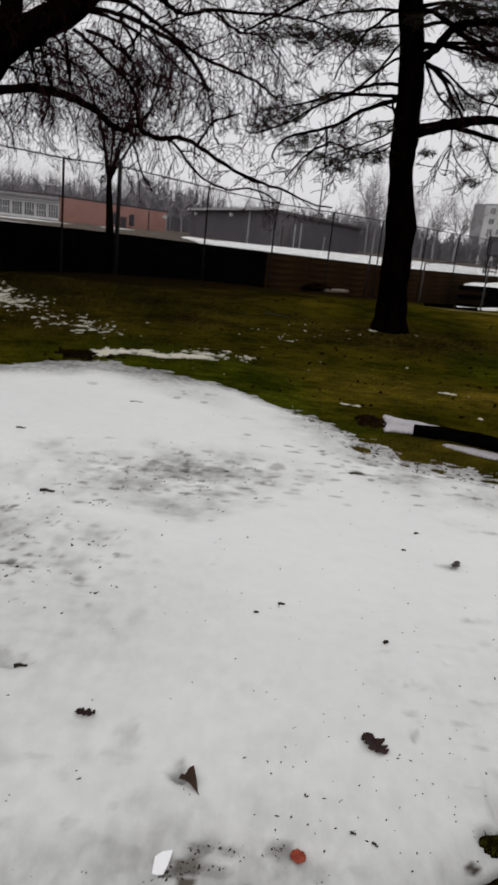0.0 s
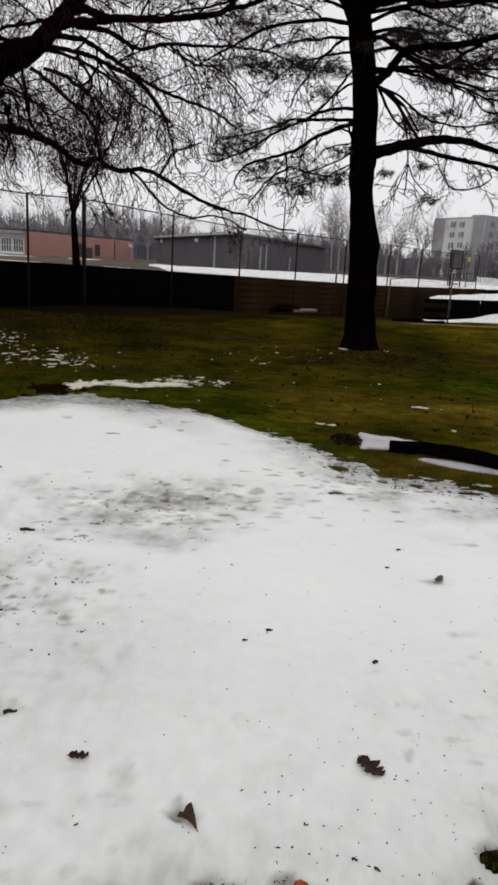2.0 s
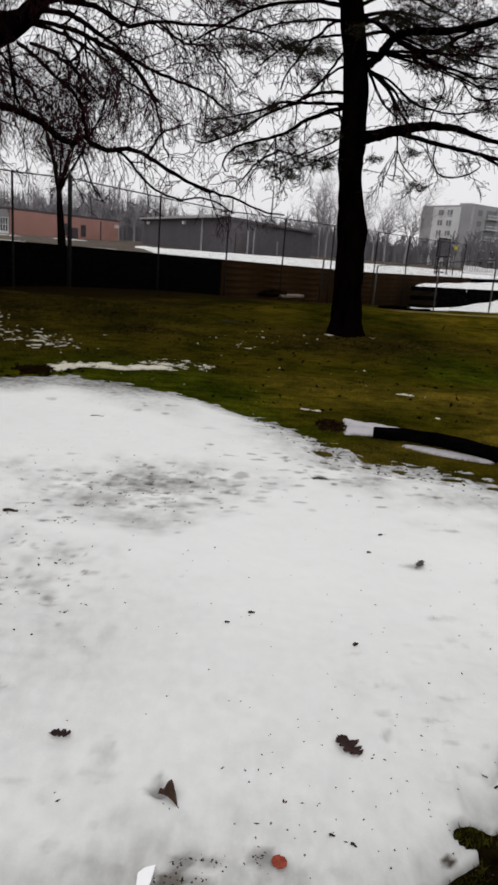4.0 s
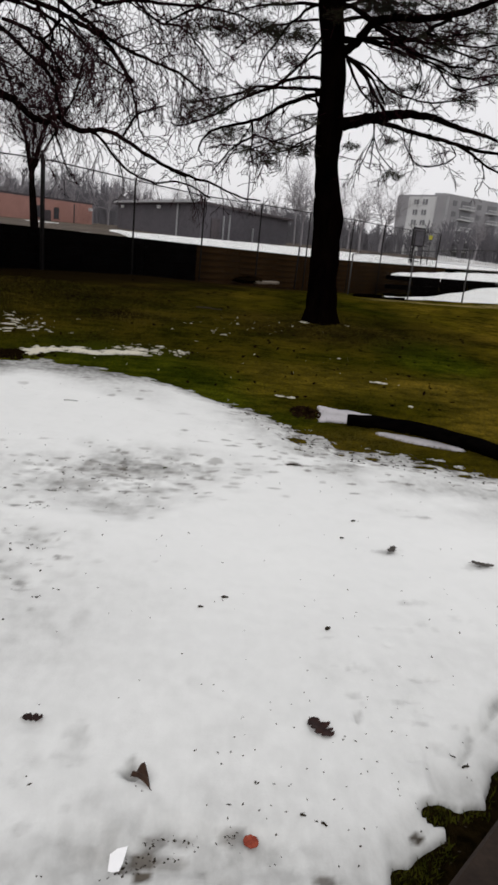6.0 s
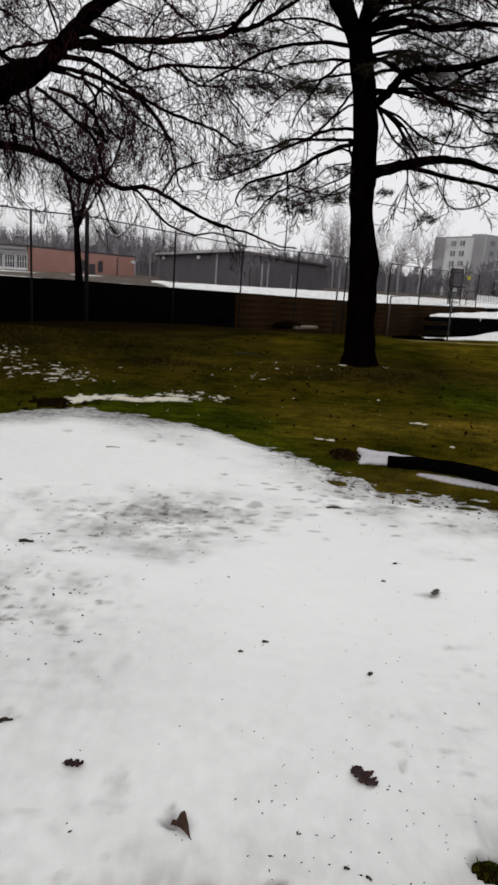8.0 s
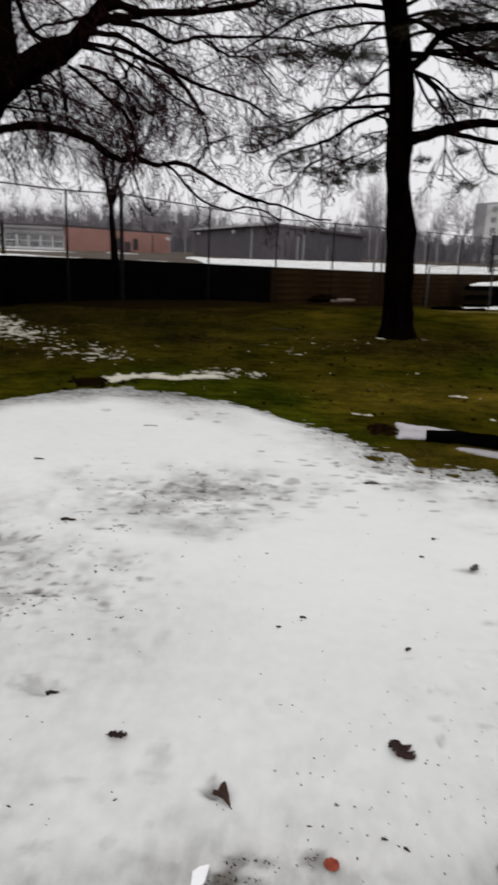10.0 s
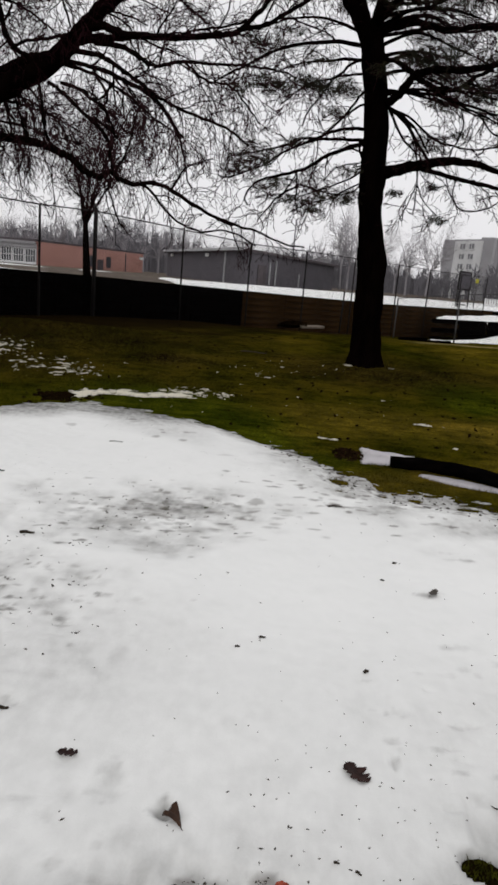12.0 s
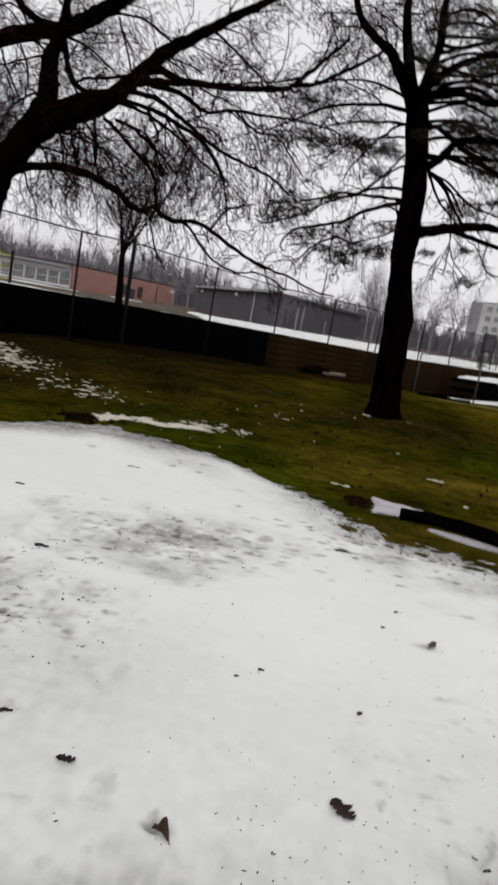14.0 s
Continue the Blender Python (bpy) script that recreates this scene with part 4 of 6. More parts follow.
    limb([(-3.7, 12.95, 5.25), (-3.44, 12.9, 5.42), (-3.26, 12.87, 5.46), (-3.01, 12.82, 5.38), (-2.82, 12.79, 5.32), (-2.55, 12.75, 5.32), (-2.14, 12.68, 5.3), (-1.75, 12.61, 5.31), (-1.36, 12.54, 5.34), (-1.04, 12.48, 5.37), (-0.84, 12.44, 5.46), (-0.72, 12.4, 5.58), (-0.57, 12.36, 5.71), (-0.41, 12.31, 5.88), (-0.23, 12.26, 6.04), (-0.06, 12.2, 6.22)], 0.0791, 0.0285, 0.2)
    limb([(-3.66, 13, 5.23), (-3.34, 12.94, 5.29), (-3.02, 12.89, 5.29), (-2.81, 12.85, 5.3)], 0.0741, 0.0515, 0.8)
    limb([(-0.9, 12.4, 5.41), (-0.67, 12.34, 5.45), (-0.45, 12.28, 5.49), (-0.2, 12.2, 5.62), (0.04, 12.12, 5.74), (0.24, 12.05, 5.85), (0.43, 11.98, 5.97), (0.62, 11.9, 6.12)], 0.0373, 0.0238, 0.2)
    limb([(-1.85, 12.6, 5.35), (-1.56, 12.55, 5.42), (-1.28, 12.5, 5.45), (-0.91, 12.43, 5.52), (-0.77, 12.4, 5.58)], 0.0168, 0.0207, 0.2)
    limb([(-3.37, 12.9, 5.2), (-3, 12.82, 5.16), (-2.78, 12.78, 5.1), (-2.56, 12.72, 4.98), (-2.4, 12.69, 4.89), (-2.22, 12.65, 4.85), (-1.98, 12.59, 4.9), (-1.68, 12.52, 4.92), (-1.31, 12.44, 4.89), (-0.84, 12.33, 4.88), (-0.46, 12.24, 4.84), (-0.1, 12.15, 4.78), (0.11, 12.1, 4.69)], 0.0517, 0.0121, 0.25)
    limb([(-1.74, 12.5, 4.88), (-1.53, 12.44, 4.72), (-1.32, 12.38, 4.6), (-1.08, 12.32, 4.58), (-0.88, 12.27, 4.49), (-0.72, 12.21, 4.31), (-0.56, 12.15, 4.13), (-0.43, 12.1, 3.97)], 0.0209, 0.0121, 0.2)
    limb([(-3.8, 13, 5.07), (-3.35, 12.88, 5.01), (-3.13, 12.82, 4.93), (-2.94, 12.76, 4.82), (-2.73, 12.7, 4.69), (-2.51, 12.63, 4.56), (-2.29, 12.55, 4.42), (-2.07, 12.48, 4.29), (-1.81, 12.4, 4.17), (-1.5, 12.31, 4.06), (-1.19, 12.22, 3.96), (-0.95, 12.14, 3.87), (-0.77, 12.07, 3.75), (-0.57, 12, 3.61)], 0.0477, 0.016, 0.2)
    limb([(-4.02, 13.05, 4.93), (-3.62, 12.96, 4.86), (-3.34, 12.89, 4.8), (-3.06, 12.82, 4.72), (-2.79, 12.75, 4.6), (-2.51, 12.68, 4.48), (-2.28, 12.62, 4.36), (-2.12, 12.56, 4.21), (-1.98, 12.51, 4.05), (-1.83, 12.44, 3.84), (-1.73, 12.4, 3.72)], 0.0392, 0.0331, 0.2)
    limb([(-1.83, 12.4, 3.81), (-1.75, 12.38, 3.68), (-1.68, 12.36, 3.45), (-1.62, 12.34, 3.25), (-1.58, 12.32, 3.06), (-1.49, 12.3, 2.9)], 0.0207, 0.0123, 0.1)
    limb([(-1.84, 12.3, 2.87), (-1.72, 12.25, 3.06), (-1.6, 12.21, 3.23), (-1.43, 12.17, 3.3), (-1.14, 12.1, 3.39)], 0.0246, 0.0101, 0.2)
    limb([(-3.95, 13.05, 4.86), (-3.56, 12.97, 4.77), (-3.26, 12.9, 4.66), (-3, 12.83, 4.53), (-2.75, 12.77, 4.39), (-2.53, 12.71, 4.23), (-2.21, 12.62, 4), (-1.94, 12.55, 3.86), (-1.75, 12.5, 3.77)], 0.0305, 0.0167, 0.15)
    limb([(-4.19, 13, 4.55), (-3.95, 12.94, 4.4), (-3.75, 12.89, 4.25), (-3.51, 12.83, 4.05), (-3.26, 12.77, 3.87), (-3.05, 12.71, 3.65), (-2.97, 12.65, 3.37), (-2.91, 12.6, 3.11)], 0.0347, 0.0294, 0.15)
    limb([(-3.94, 12.9, 4.53), (-3.54, 12.79, 4.41), (-3.39, 12.74, 4.29), (-3.24, 12.7, 4.21), (-3.09, 12.64, 4.07), (-2.96, 12.57, 3.86), (-2.85, 12.5, 3.63)], 0.0344, 0.0167, 0.15)
    limb([(-3.54, 12.8, 4.39), (-3.35, 12.77, 4.29), (-3.18, 12.75, 4.31), (-3.06, 12.72, 4.45), (-2.97, 12.7, 4.57)], 0.0214, 0.0212, 0.2)
    limb([(-3.33, 12.7, 4.71), (-3.2, 12.67, 4.53), (-3.07, 12.65, 4.34), (-3.1, 12.62, 4.13), (-3.02, 12.6, 3.97)], 0.0254, 0.0168, 0.2)
    limb([(-6.18, 13.5, 3.25), (-5.84, 13.41, 3.47), (-5.47, 13.33, 3.57), (-4.98, 13.22, 3.62), (-4.59, 13.14, 3.58), (-4.23, 13.05, 3.51), (-3.98, 12.99, 3.42), (-3.73, 12.93, 3.32), (-3.47, 12.85, 3.12), (-3.19, 12.78, 3.04), (-3, 12.73, 3.13), (-2.81, 12.67, 3.02), (-2.53, 12.6, 2.94), (-2.27, 12.54, 2.98), (-2, 12.47, 2.94), (-1.73, 12.39, 2.81), (-1.38, 12.29, 2.63), (-1.05, 12.19, 2.48), (-0.73, 12.1, 2.37)], 0.0879, 0.0242, 0.12, 0.6)
    limb([(-0.92, 12.1, 2.45), (-0.61, 12.06, 2.35), (-0.35, 12.02, 2.31), (-0.09, 11.98, 2.21), (0.22, 11.94, 2.12), (0.49, 11.9, 2.11)], 0.0242, 0.0119, 0.1, 0.55)
    limb([(-2.42, 12.5, 2.96), (-2.2, 12.46, 2.83), (-2.06, 12.42, 2.67), (-1.92, 12.39, 2.53), (-1.69, 12.34, 2.36), (-1.45, 12.29, 2.27), (-1.21, 12.25, 2.23), (-0.97, 12.21, 2.28), (-0.65, 12.16, 2.23), (-0.34, 12.1, 2.07)], 0.025, 0.0121, 0.1, 0.5)
    limb([(-2.94, 12.6, 3.06), (-2.97, 12.6, 2.83), (-2.89, 12.6, 2.61), (-2.82, 12.6, 2.4), (-2.7, 12.6, 2.2)], 0.021, 0.0126, 0.1, 0.6)
    limb([(-2.9, 12.6, 3.08), (-2.84, 12.62, 3.21), (-2.72, 12.66, 3.43), (-2.64, 12.72, 3.74), (-2.6, 12.76, 4), (-2.53, 12.8, 4.23)], 0.021, 0.0128, 0.2, 0.8)
    limb([(-2.63, 12.7, 3.73), (-2.82, 12.73, 3.87), (-3, 12.77, 4.05), (-3.18, 12.8, 4.17)], 0.0212, 0.0128, 0.2, 0.8)
    limb([(-4.15, 13, 6.25), (-3.99, 12.96, 5.9), (-3.88, 12.93, 5.64), (-3.79, 12.9, 5.4)], 0.0217, 0.0172, 0.2)
    limb([(-4.32, 13.1, 6.33), (-4, 13.05, 6.33), (-3.68, 13.01, 6.28), (-3.35, 12.95, 6.09), (-3.04, 12.9, 5.9)], 0.0219, 0.0172, 0.2)
    limb([(-2.37, 12.7, 6.18), (-2.1, 12.65, 5.99), (-1.89, 12.6, 5.84), (-1.66, 12.55, 5.66), (-1.41, 12.5, 5.5)], 0.0212, 0.0167, 0.2)
    limb([(-5.59, 13.4, 5.55), (-6.03, 13.48, 5.43), (-6.4, 13.56, 5.33), (-6.65, 13.6, 5.37)], 0.0224, 0.0136, 0.2)
    limb([(-7.22, 13.6, 5), (-6.93, 13.63, 4.86), (-6.73, 13.67, 4.64), (-6.6, 13.7, 4.36)], 0.0272, 0.0137, 0.2)
    limb([(-6.77, 13.6, 5.54), (-6.67, 13.65, 5.18), (-6.53, 13.7, 4.88), (-6.49, 13.76, 4.47), (-6.43, 13.8, 4.19)], 0.0227, 0.0138, 0.1)
    limb([(-6.5, 13.6, 5.59), (-6.34, 13.64, 5.22), (-6.14, 13.67, 4.89), (-6.05, 13.7, 4.6)], 0.0227, 0.0137, 0.1)
    limb([(-4.84, 13.2, 4.29), (-4.72, 13.14, 3.94), (-4.6, 13.09, 3.64), (-4.65, 13.03, 3.22), (-4.71, 13, 3.07)], 0.022, 0.013, 0.1, 0.8)
    limb([(-4.38, 13.1, 4.53), (-4.3, 13.03, 4.13), (-4.22, 12.96, 3.73), (-4.04, 12.9, 3.44)], 0.0262, 0.0215, 0.1, 0.8)
    limb([(-5.46, 13.4, 4), (-5.25, 13.29, 3.69), (-5.07, 13.2, 3.43)], 0.0224, 0.0132, 0.1, 0.8)
    limb([(-7.07, 13.7, 5.64), (-7.03, 13.82, 5.3), (-7.01, 13.95, 4.92), (-7.1, 14.09, 4.48), (-7.06, 14.2, 4.13)], 0.0229, 0.0142, 0.05)
    limb([(-6.23, 13.6, 5.86), (-6.1, 13.81, 5.53), (-6.09, 14.01, 5.18), (-6.25, 14.2, 4.81)], 0.0227, 0.0142, 0.05)
    limb([(-7.29, 13.7, 4.38), (-7.04, 13.8, 4.16), (-6.78, 13.9, 3.96), (-6.61, 14, 3.69)], 0.0274, 0.014, 0.05, 0.8)
    limb([(-7.58, 13.6, 5.91), (-7.71, 13.48, 5.37), (-7.57, 13.34, 4.74), (-7.6, 13.2, 4.1)], 0.0272, 0.0132, 0.05)
    limb([(-5.96, 13.5, 6.02), (-6.26, 13.65, 6.36), (-6.6, 13.75, 6.43), (-6.95, 13.9, 6.23)], 0.0225, 0.0139, 0.1)
    limb([(-5.7, 13.5, 4.91), (-6.1, 13.66, 4.74), (-6.4, 13.82, 4.45), (-6.57, 14, 4.06)], 0.0225, 0.014, 0.1)
    limb([(-5.21, 13.3, 4.39), (-5.06, 13.39, 4.12), (-5.03, 13.49, 3.79), (-4.93, 13.6, 3.4)], 0.0222, 0.0136, 0.1, 0.8)
    limb([(-6.03, 13.8, 4.05), (-5.63, 14.13, 4.06), (-5.21, 14.45, 4.06), (-4.72, 14.83, 4), (-4.2, 15.2, 3.92)], 0.0276, 0.0152, 0.0, 1.1)
    limb([(-5.8, 13.8, 4.37), (-5.25, 14.18, 4.41), (-4.71, 14.54, 4.33), (-4.04, 15, 4.07)], 0.0322, 0.015, 0.0, 1.1)
    limb([(-5.19, 13.4, 4.41), (-4.74, 13.57, 4.34), (-4.34, 13.74, 4.13), (-4.08, 13.9, 3.81)], 0.0268, 0.0139, 0.0, 1.1)
    limb([(-4.69, 13.2, 4.59), (-4.5, 13.33, 4.33), (-4.39, 13.46, 4.02), (-4.46, 13.6, 3.63)], 0.0264, 0.0136, 0.0, 1.1)
    limb([(-5.15, 13.4, 5.92), (-4.9, 13.8, 5.92), (-4.71, 14.15, 5.84), (-4.57, 14.4, 5.77)], 0.0268, 0.0144, 0.0)
    limb([(-3.52, 13.2, 5.58), (-3.32, 13.45, 5.85), (-2.98, 13.75, 5.91), (-2.7, 14, 5.86)], 0.022, 0.014, 0.0)
    limb([(-5.72, 13.4, 3.47), (-5.57, 13.33, 3.16), (-5.36, 13.26, 2.86), (-5.28, 13.2, 2.54)], 0.0179, 0.0132, 0.1, 0.7)
    # hanging whips behind the fork and under the arching limb
    for k in range(8):
        x, y, z = rng.uniform(-7.9, -5.2), rng.uniform(13.7, 14.6), rng.uniform(4.9, 6.2)
        limb([(x, y, z), (x + rng.uniform(-0.2, 0.2), y, z - 0.5), (x + rng.uniform(-0.3, 0.3), y + 0.1, z - 1.0), (x + rng.uniform(-0.4, 0.4), y + 0.2, z - 1.6)], 0.02, 0.009, 0.0)
    for k in range(9):
        x = -5.6 + 0.3 * k
        z = float(np.interp(x, (-5.84, -4.98, -4.23, -3.47, -2.9), (3.45, 3.6, 3.5, 3.1, 2.9)))
        limb([(x, 13.2, z), (x + rng.uniform(-0.1, 0.2), 13.2, z - 0.35), (x + rng.uniform(0.0, 0.35), 13.15, z - 0.75), (x + rng.uniform(0.0, 0.5), 13.1, z - 1.1)], 0.012, 0.006, 0.1, 0.5)
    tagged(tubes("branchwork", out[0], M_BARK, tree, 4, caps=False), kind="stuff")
    tagged(tubes("crown", out[1] + out[2], M_TWIG, tree, 3, caps=False), kind="stuff")
    return tree


def needle_tufts(rng, spots, per, size, vs, fs):
    """Sprays of thin needles round the ends of twigs: slim triangles, added to vs and fs."""
    for p, d in spots:
        for _ in range(per):
            q = p - d * size * rng.uniform(0, 1.2)
            g = (d * 0.8 + perp(rng, d) * rng.uniform(0.4, 1.1)).normalized()
            s = perp(rng, g) * 0.0027
            e = q + g * size * rng.uniform(0.6, 1.1)
            i = len(vs)
            vs += [tuple(q - s), tuple(q + s), tuple(e)]
            fs.append((i, i + 1, i + 2))


def pine_tree():
    base = (1.87, 12.95, float(land(1.87, 12.95)))
    tree = empty("pine_tree", base, "tall pine with a straight black trunk and sparse needles", "tree")
    rng = random.Random(23)
    p, r = taper([(1.83, 12.95, 0.0), (1.82, 12.95, 0.5), (1.79, 12.95, 1.1), (1.755, 12.95, 1.97), (1.67, 12.95, 2.5), (1.60, 12.95, 3.0), (1.59, 12.95, 3.4), (1.55, 12.95, 4.24), (1.41, 12.95, 5.1), (1.28, 12.95, 5.75)], 0.27, 0.19, 5)
    r = r * (1 + 0.10 * np.exp(-((p[:, 2] - 2.0) / 0.2) ** 2) + 0.05 * np.exp(-((p[:, 2] - 3.5) / 0.3) ** 2) - 0.13 * np.exp(-((p[:, 2] - 2.75) / 0.4) ** 2))
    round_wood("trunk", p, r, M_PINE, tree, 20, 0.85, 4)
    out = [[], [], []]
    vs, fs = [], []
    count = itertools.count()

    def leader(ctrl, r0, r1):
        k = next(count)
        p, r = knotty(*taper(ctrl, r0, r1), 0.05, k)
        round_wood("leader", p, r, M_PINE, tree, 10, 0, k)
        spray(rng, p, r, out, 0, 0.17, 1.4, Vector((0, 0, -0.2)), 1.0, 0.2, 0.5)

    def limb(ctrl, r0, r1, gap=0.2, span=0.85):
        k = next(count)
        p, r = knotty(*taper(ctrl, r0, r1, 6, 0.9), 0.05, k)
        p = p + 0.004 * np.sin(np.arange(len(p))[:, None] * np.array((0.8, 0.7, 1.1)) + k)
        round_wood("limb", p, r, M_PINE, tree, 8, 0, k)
        spray(rng, p, r, out, 0, gap, span, Vector((0, 0, -0.25)), 0.6, 0.2, 0.55)

    def clump(x, y, z, wide, high):
        """A soft cloud of needles borne by short twigs."""
        spots, twigs = [], []
        for _ in range(int(16 + 580 * wide * high)):
            a, t = rng.uniform(0, 6.283), rng.random() ** 0.6
            c = Vector((x + wide * t * math.cos(a), y + rng.gauss(0, 0.4 * wide), z + high * t * math.sin(a)))
            d = Vector((rng.gauss(-0.25 if x < 1.6 else 0.35, 0.8), rng.gauss(0, 0.6), rng.gauss(0.05, 0.3))).normalized()
            spots.append((c, d))
            if rng.random() < 0.5:
                twigs.append((shoot(rng, c, -d, rng.uniform(0.1, 0.3), 3, 0.5, Vector((0, 0, -0.2)))[0], (0.004, 0.0045, 0.005, 0.0055)))
        needle_tufts(rng, spots, 24, 0.1, vs, fs)
        out[2].extend(twigs)

    leader([(1.28, 12.95, 5.55), (1.0, 12.9, 5.95), (0.82, 12.86, 6.16), (0.66, 12.78, 6.33), (0.3, 12.69, 6.52), (0.0, 12.6, 6.8), (-0.3, 12.5, 7.6)], 0.13, 0.04)
    leader([(1.27, 12.95, 5.6), (1.08, 12.98, 6.1), (0.96, 13.03, 6.5), (0.86, 13.12, 6.95), (0.8, 13.2, 7.5), (0.8, 13.2, 9.0)], 0.11, 0.06)
    leader([(1.3, 12.95, 5.6), (1.4, 13.0, 6.2), (1.5, 13.1, 6.75), (1.45, 13.2, 7.4), (1.6, 13.3, 8.6)], 0.10, 0.05)
    limb([(1.4, 12.95, 5.75), (1.7, 12.8, 5.80), (2.03, 12.67, 5.82), (2.48, 12.43, 5.66), (3.03, 12.2, 5.71), (3.7, 12.0, 5.6)], 0.08, 0.03)
    limb([(1.33, 12.95, 5.45), (1.0, 12.8, 5.47), (0.56, 12.6, 5.41), (-0.15, 12.3, 5.18), (-0.8, 12.0, 4.75), (-1.2, 11.9, 4.5)], 0.045, 0.012)
    limb([(1.35, 12.95, 5.25), (1.0, 13.05, 5.31), (0.62, 13.25, 5.31), (0.18, 13.6, 5.34), (-0.4, 13.9, 5.2)], 0.035, 0.010)
    limb([(1.4, 12.95, 5.6), (1.0, 12.9, 5.72), (0.5, 12.9, 5.85), (-0.1, 12.9, 5.8), (-0.7, 13.0, 5.6)], 0.035, 0.010)
    limb([(1.35, 12.9, 5.85), (1.7, 12.4, 6.1), (2.2, 11.9, 6.2), (2.8, 11.5, 6.1), (3.5, 11.2, 6.2)], 0.075, 0.025)
    limb([(1.0, 13.0, 6.4), (1.5, 13.5, 6.5), (2.2, 14.0, 6.6), (3.0, 14.4, 6.5)], 0.05, 0.018)
    limb([(1.35, 12.95, 5.7), (1.8, 13.1, 6.0), (2.3, 13.2, 6.1), (2.9, 13.3, 5.95), (3.6, 13.4, 6.1)], 0.05, 0.015)
    limb([(1.38, 12.9, 4.19), (1.11, 12.83, 4.17), (0.87, 12.77, 4.11), (0.69, 12.72, 4.03), (0.51, 12.67, 3.92), (0.28, 12.6, 3.81), (0.06, 12.54, 3.69), (-0.12, 12.48, 3.57), (-0.25, 12.44, 3.46), (-0.42, 12.38, 3.36), (-0.64, 12.32, 3.25), (-0.9, 12.24, 3.14), (-1.06, 12.2, 3.16)], 0.0301, 0.0122)
    limb([(1.4, 12.95, 4.02), (1.1, 12.98, 4.02), (0.76, 13.02, 4.01), (0.57, 13.04, 4), (0.33, 13.06, 4), (0.15, 13.09, 3.92), (-0.09, 13.11, 3.83), (-0.33, 13.14, 3.77), (-0.61, 13.17, 3.7), (-0.9, 13.2, 3.64)], 0.0303, 0.0132)
    limb([(1.4, 12.9, 3.96), (1.19, 12.85, 3.9), (0.91, 12.78, 3.77), (0.68, 12.71, 3.65), (0.51, 12.66, 3.51), (0.28, 12.6, 3.39), (0, 12.53, 3.29), (-0.27, 12.46, 3.2), (-0.45, 12.41, 3.1), (-0.55, 12.36, 2.96), (-0.59, 12.33, 2.85), (-0.54, 12.3, 2.73)], 0.0388, 0.0123)
    limb([(1.38, 12.8, 3.78), (1.18, 12.8, 3.84), (0.96, 12.8, 3.8)], 0.0171, 0.0171)
    limb([(1.27, 12.75, 3.96), (1.32, 12.81, 3.77), (1.42, 12.85, 3.63)], 0.0213, 0.0172)
    limb([(1.27, 12.95, 4.8), (1.16, 12.92, 4.64), (1.04, 12.89, 4.45), (0.91, 12.86, 4.29), (0.74, 12.83, 4.12), (0.56, 12.8, 3.95)], 0.0216, 0.0214)
    limb([(1.35, 12.95, 4.61), (1.17, 12.93, 4.53), (1.04, 12.9, 4.39)], 0.0216, 0.0172)
    limb([(1.19, 13, 5.3), (1, 12.93, 5.2), (0.87, 12.87, 5.05), (0.69, 12.8, 4.88), (0.61, 12.74, 4.73), (0.45, 12.65, 4.49), (0.33, 12.57, 4.3), (0.27, 12.5, 4.08)], 0.026, 0.0125)
    limb([(1.22, 13, 5.08), (0.89, 13.09, 5.05), (0.62, 13.17, 4.99), (0.34, 13.24, 4.93), (0.07, 13.33, 4.75), (-0.13, 13.4, 4.6)], 0.0217, 0.0134)
    limb([(1.38, 12.8, 3.27), (1.23, 12.75, 3.13), (0.99, 12.69, 3.07), (0.69, 12.61, 3.09), (0.4, 12.53, 3.14), (0.27, 12.5, 3.16)], 0.0128, 0.0125)
    limb([(0.24, 12.4, 3.35), (0.27, 12.4, 3.13), (0.27, 12.4, 2.89), (0.32, 12.4, 2.68)], 0.0166, 0.0124)
    limb([(0.32, 12.4, 3.14), (0.07, 12.31, 2.98), (-0.1, 12.24, 2.82), (-0.22, 12.17, 2.65), (-0.35, 12.1, 2.47)], 0.0166, 0.0101)
    limb([(1.32, 12.8, 3.62), (1.03, 12.72, 3.55), (0.85, 12.66, 3.44), (0.73, 12.6, 3.27)], 0.0128, 0.0084)
    limb([(1.72, 12.9, 3.49), (2.01, 12.83, 3.58), (2.28, 12.77, 3.65), (2.55, 12.71, 3.71), (2.82, 12.65, 3.75), (3.05, 12.6, 3.74), (3.28, 12.55, 3.72), (3.56, 12.49, 3.63), (3.84, 12.43, 3.56), (4.12, 12.36, 3.5), (4.4, 12.3, 3.42)], 0.1103, 0.0205)
    limb([(2.27, 12.7, 3.61), (2.55, 12.61, 3.55), (2.83, 12.52, 3.48), (3.1, 12.43, 3.42), (3.37, 12.35, 3.37), (3.6, 12.27, 3.32), (3.82, 12.2, 3.27), (4.09, 12.11, 3.22), (4.42, 12, 3.22)], 0.0424, 0.024)
    limb([(3.58, 12.2, 3.31), (3.81, 12.12, 3.2), (4, 12.05, 3.07), (4.19, 11.99, 2.96), (4.45, 11.9, 2.88)], 0.0244, 0.0159)
    limb([(1.59, 12.9, 4.57), (1.8, 12.82, 4.71), (1.91, 12.76, 4.84), (2.02, 12.69, 5), (2.15, 12.64, 5.08), (2.39, 12.56, 5.11), (2.73, 12.45, 5.11), (3.06, 12.35, 5.14), (3.37, 12.24, 5.21), (3.67, 12.12, 5.32), (3.95, 12, 5.47)], 0.0788, 0.0441)
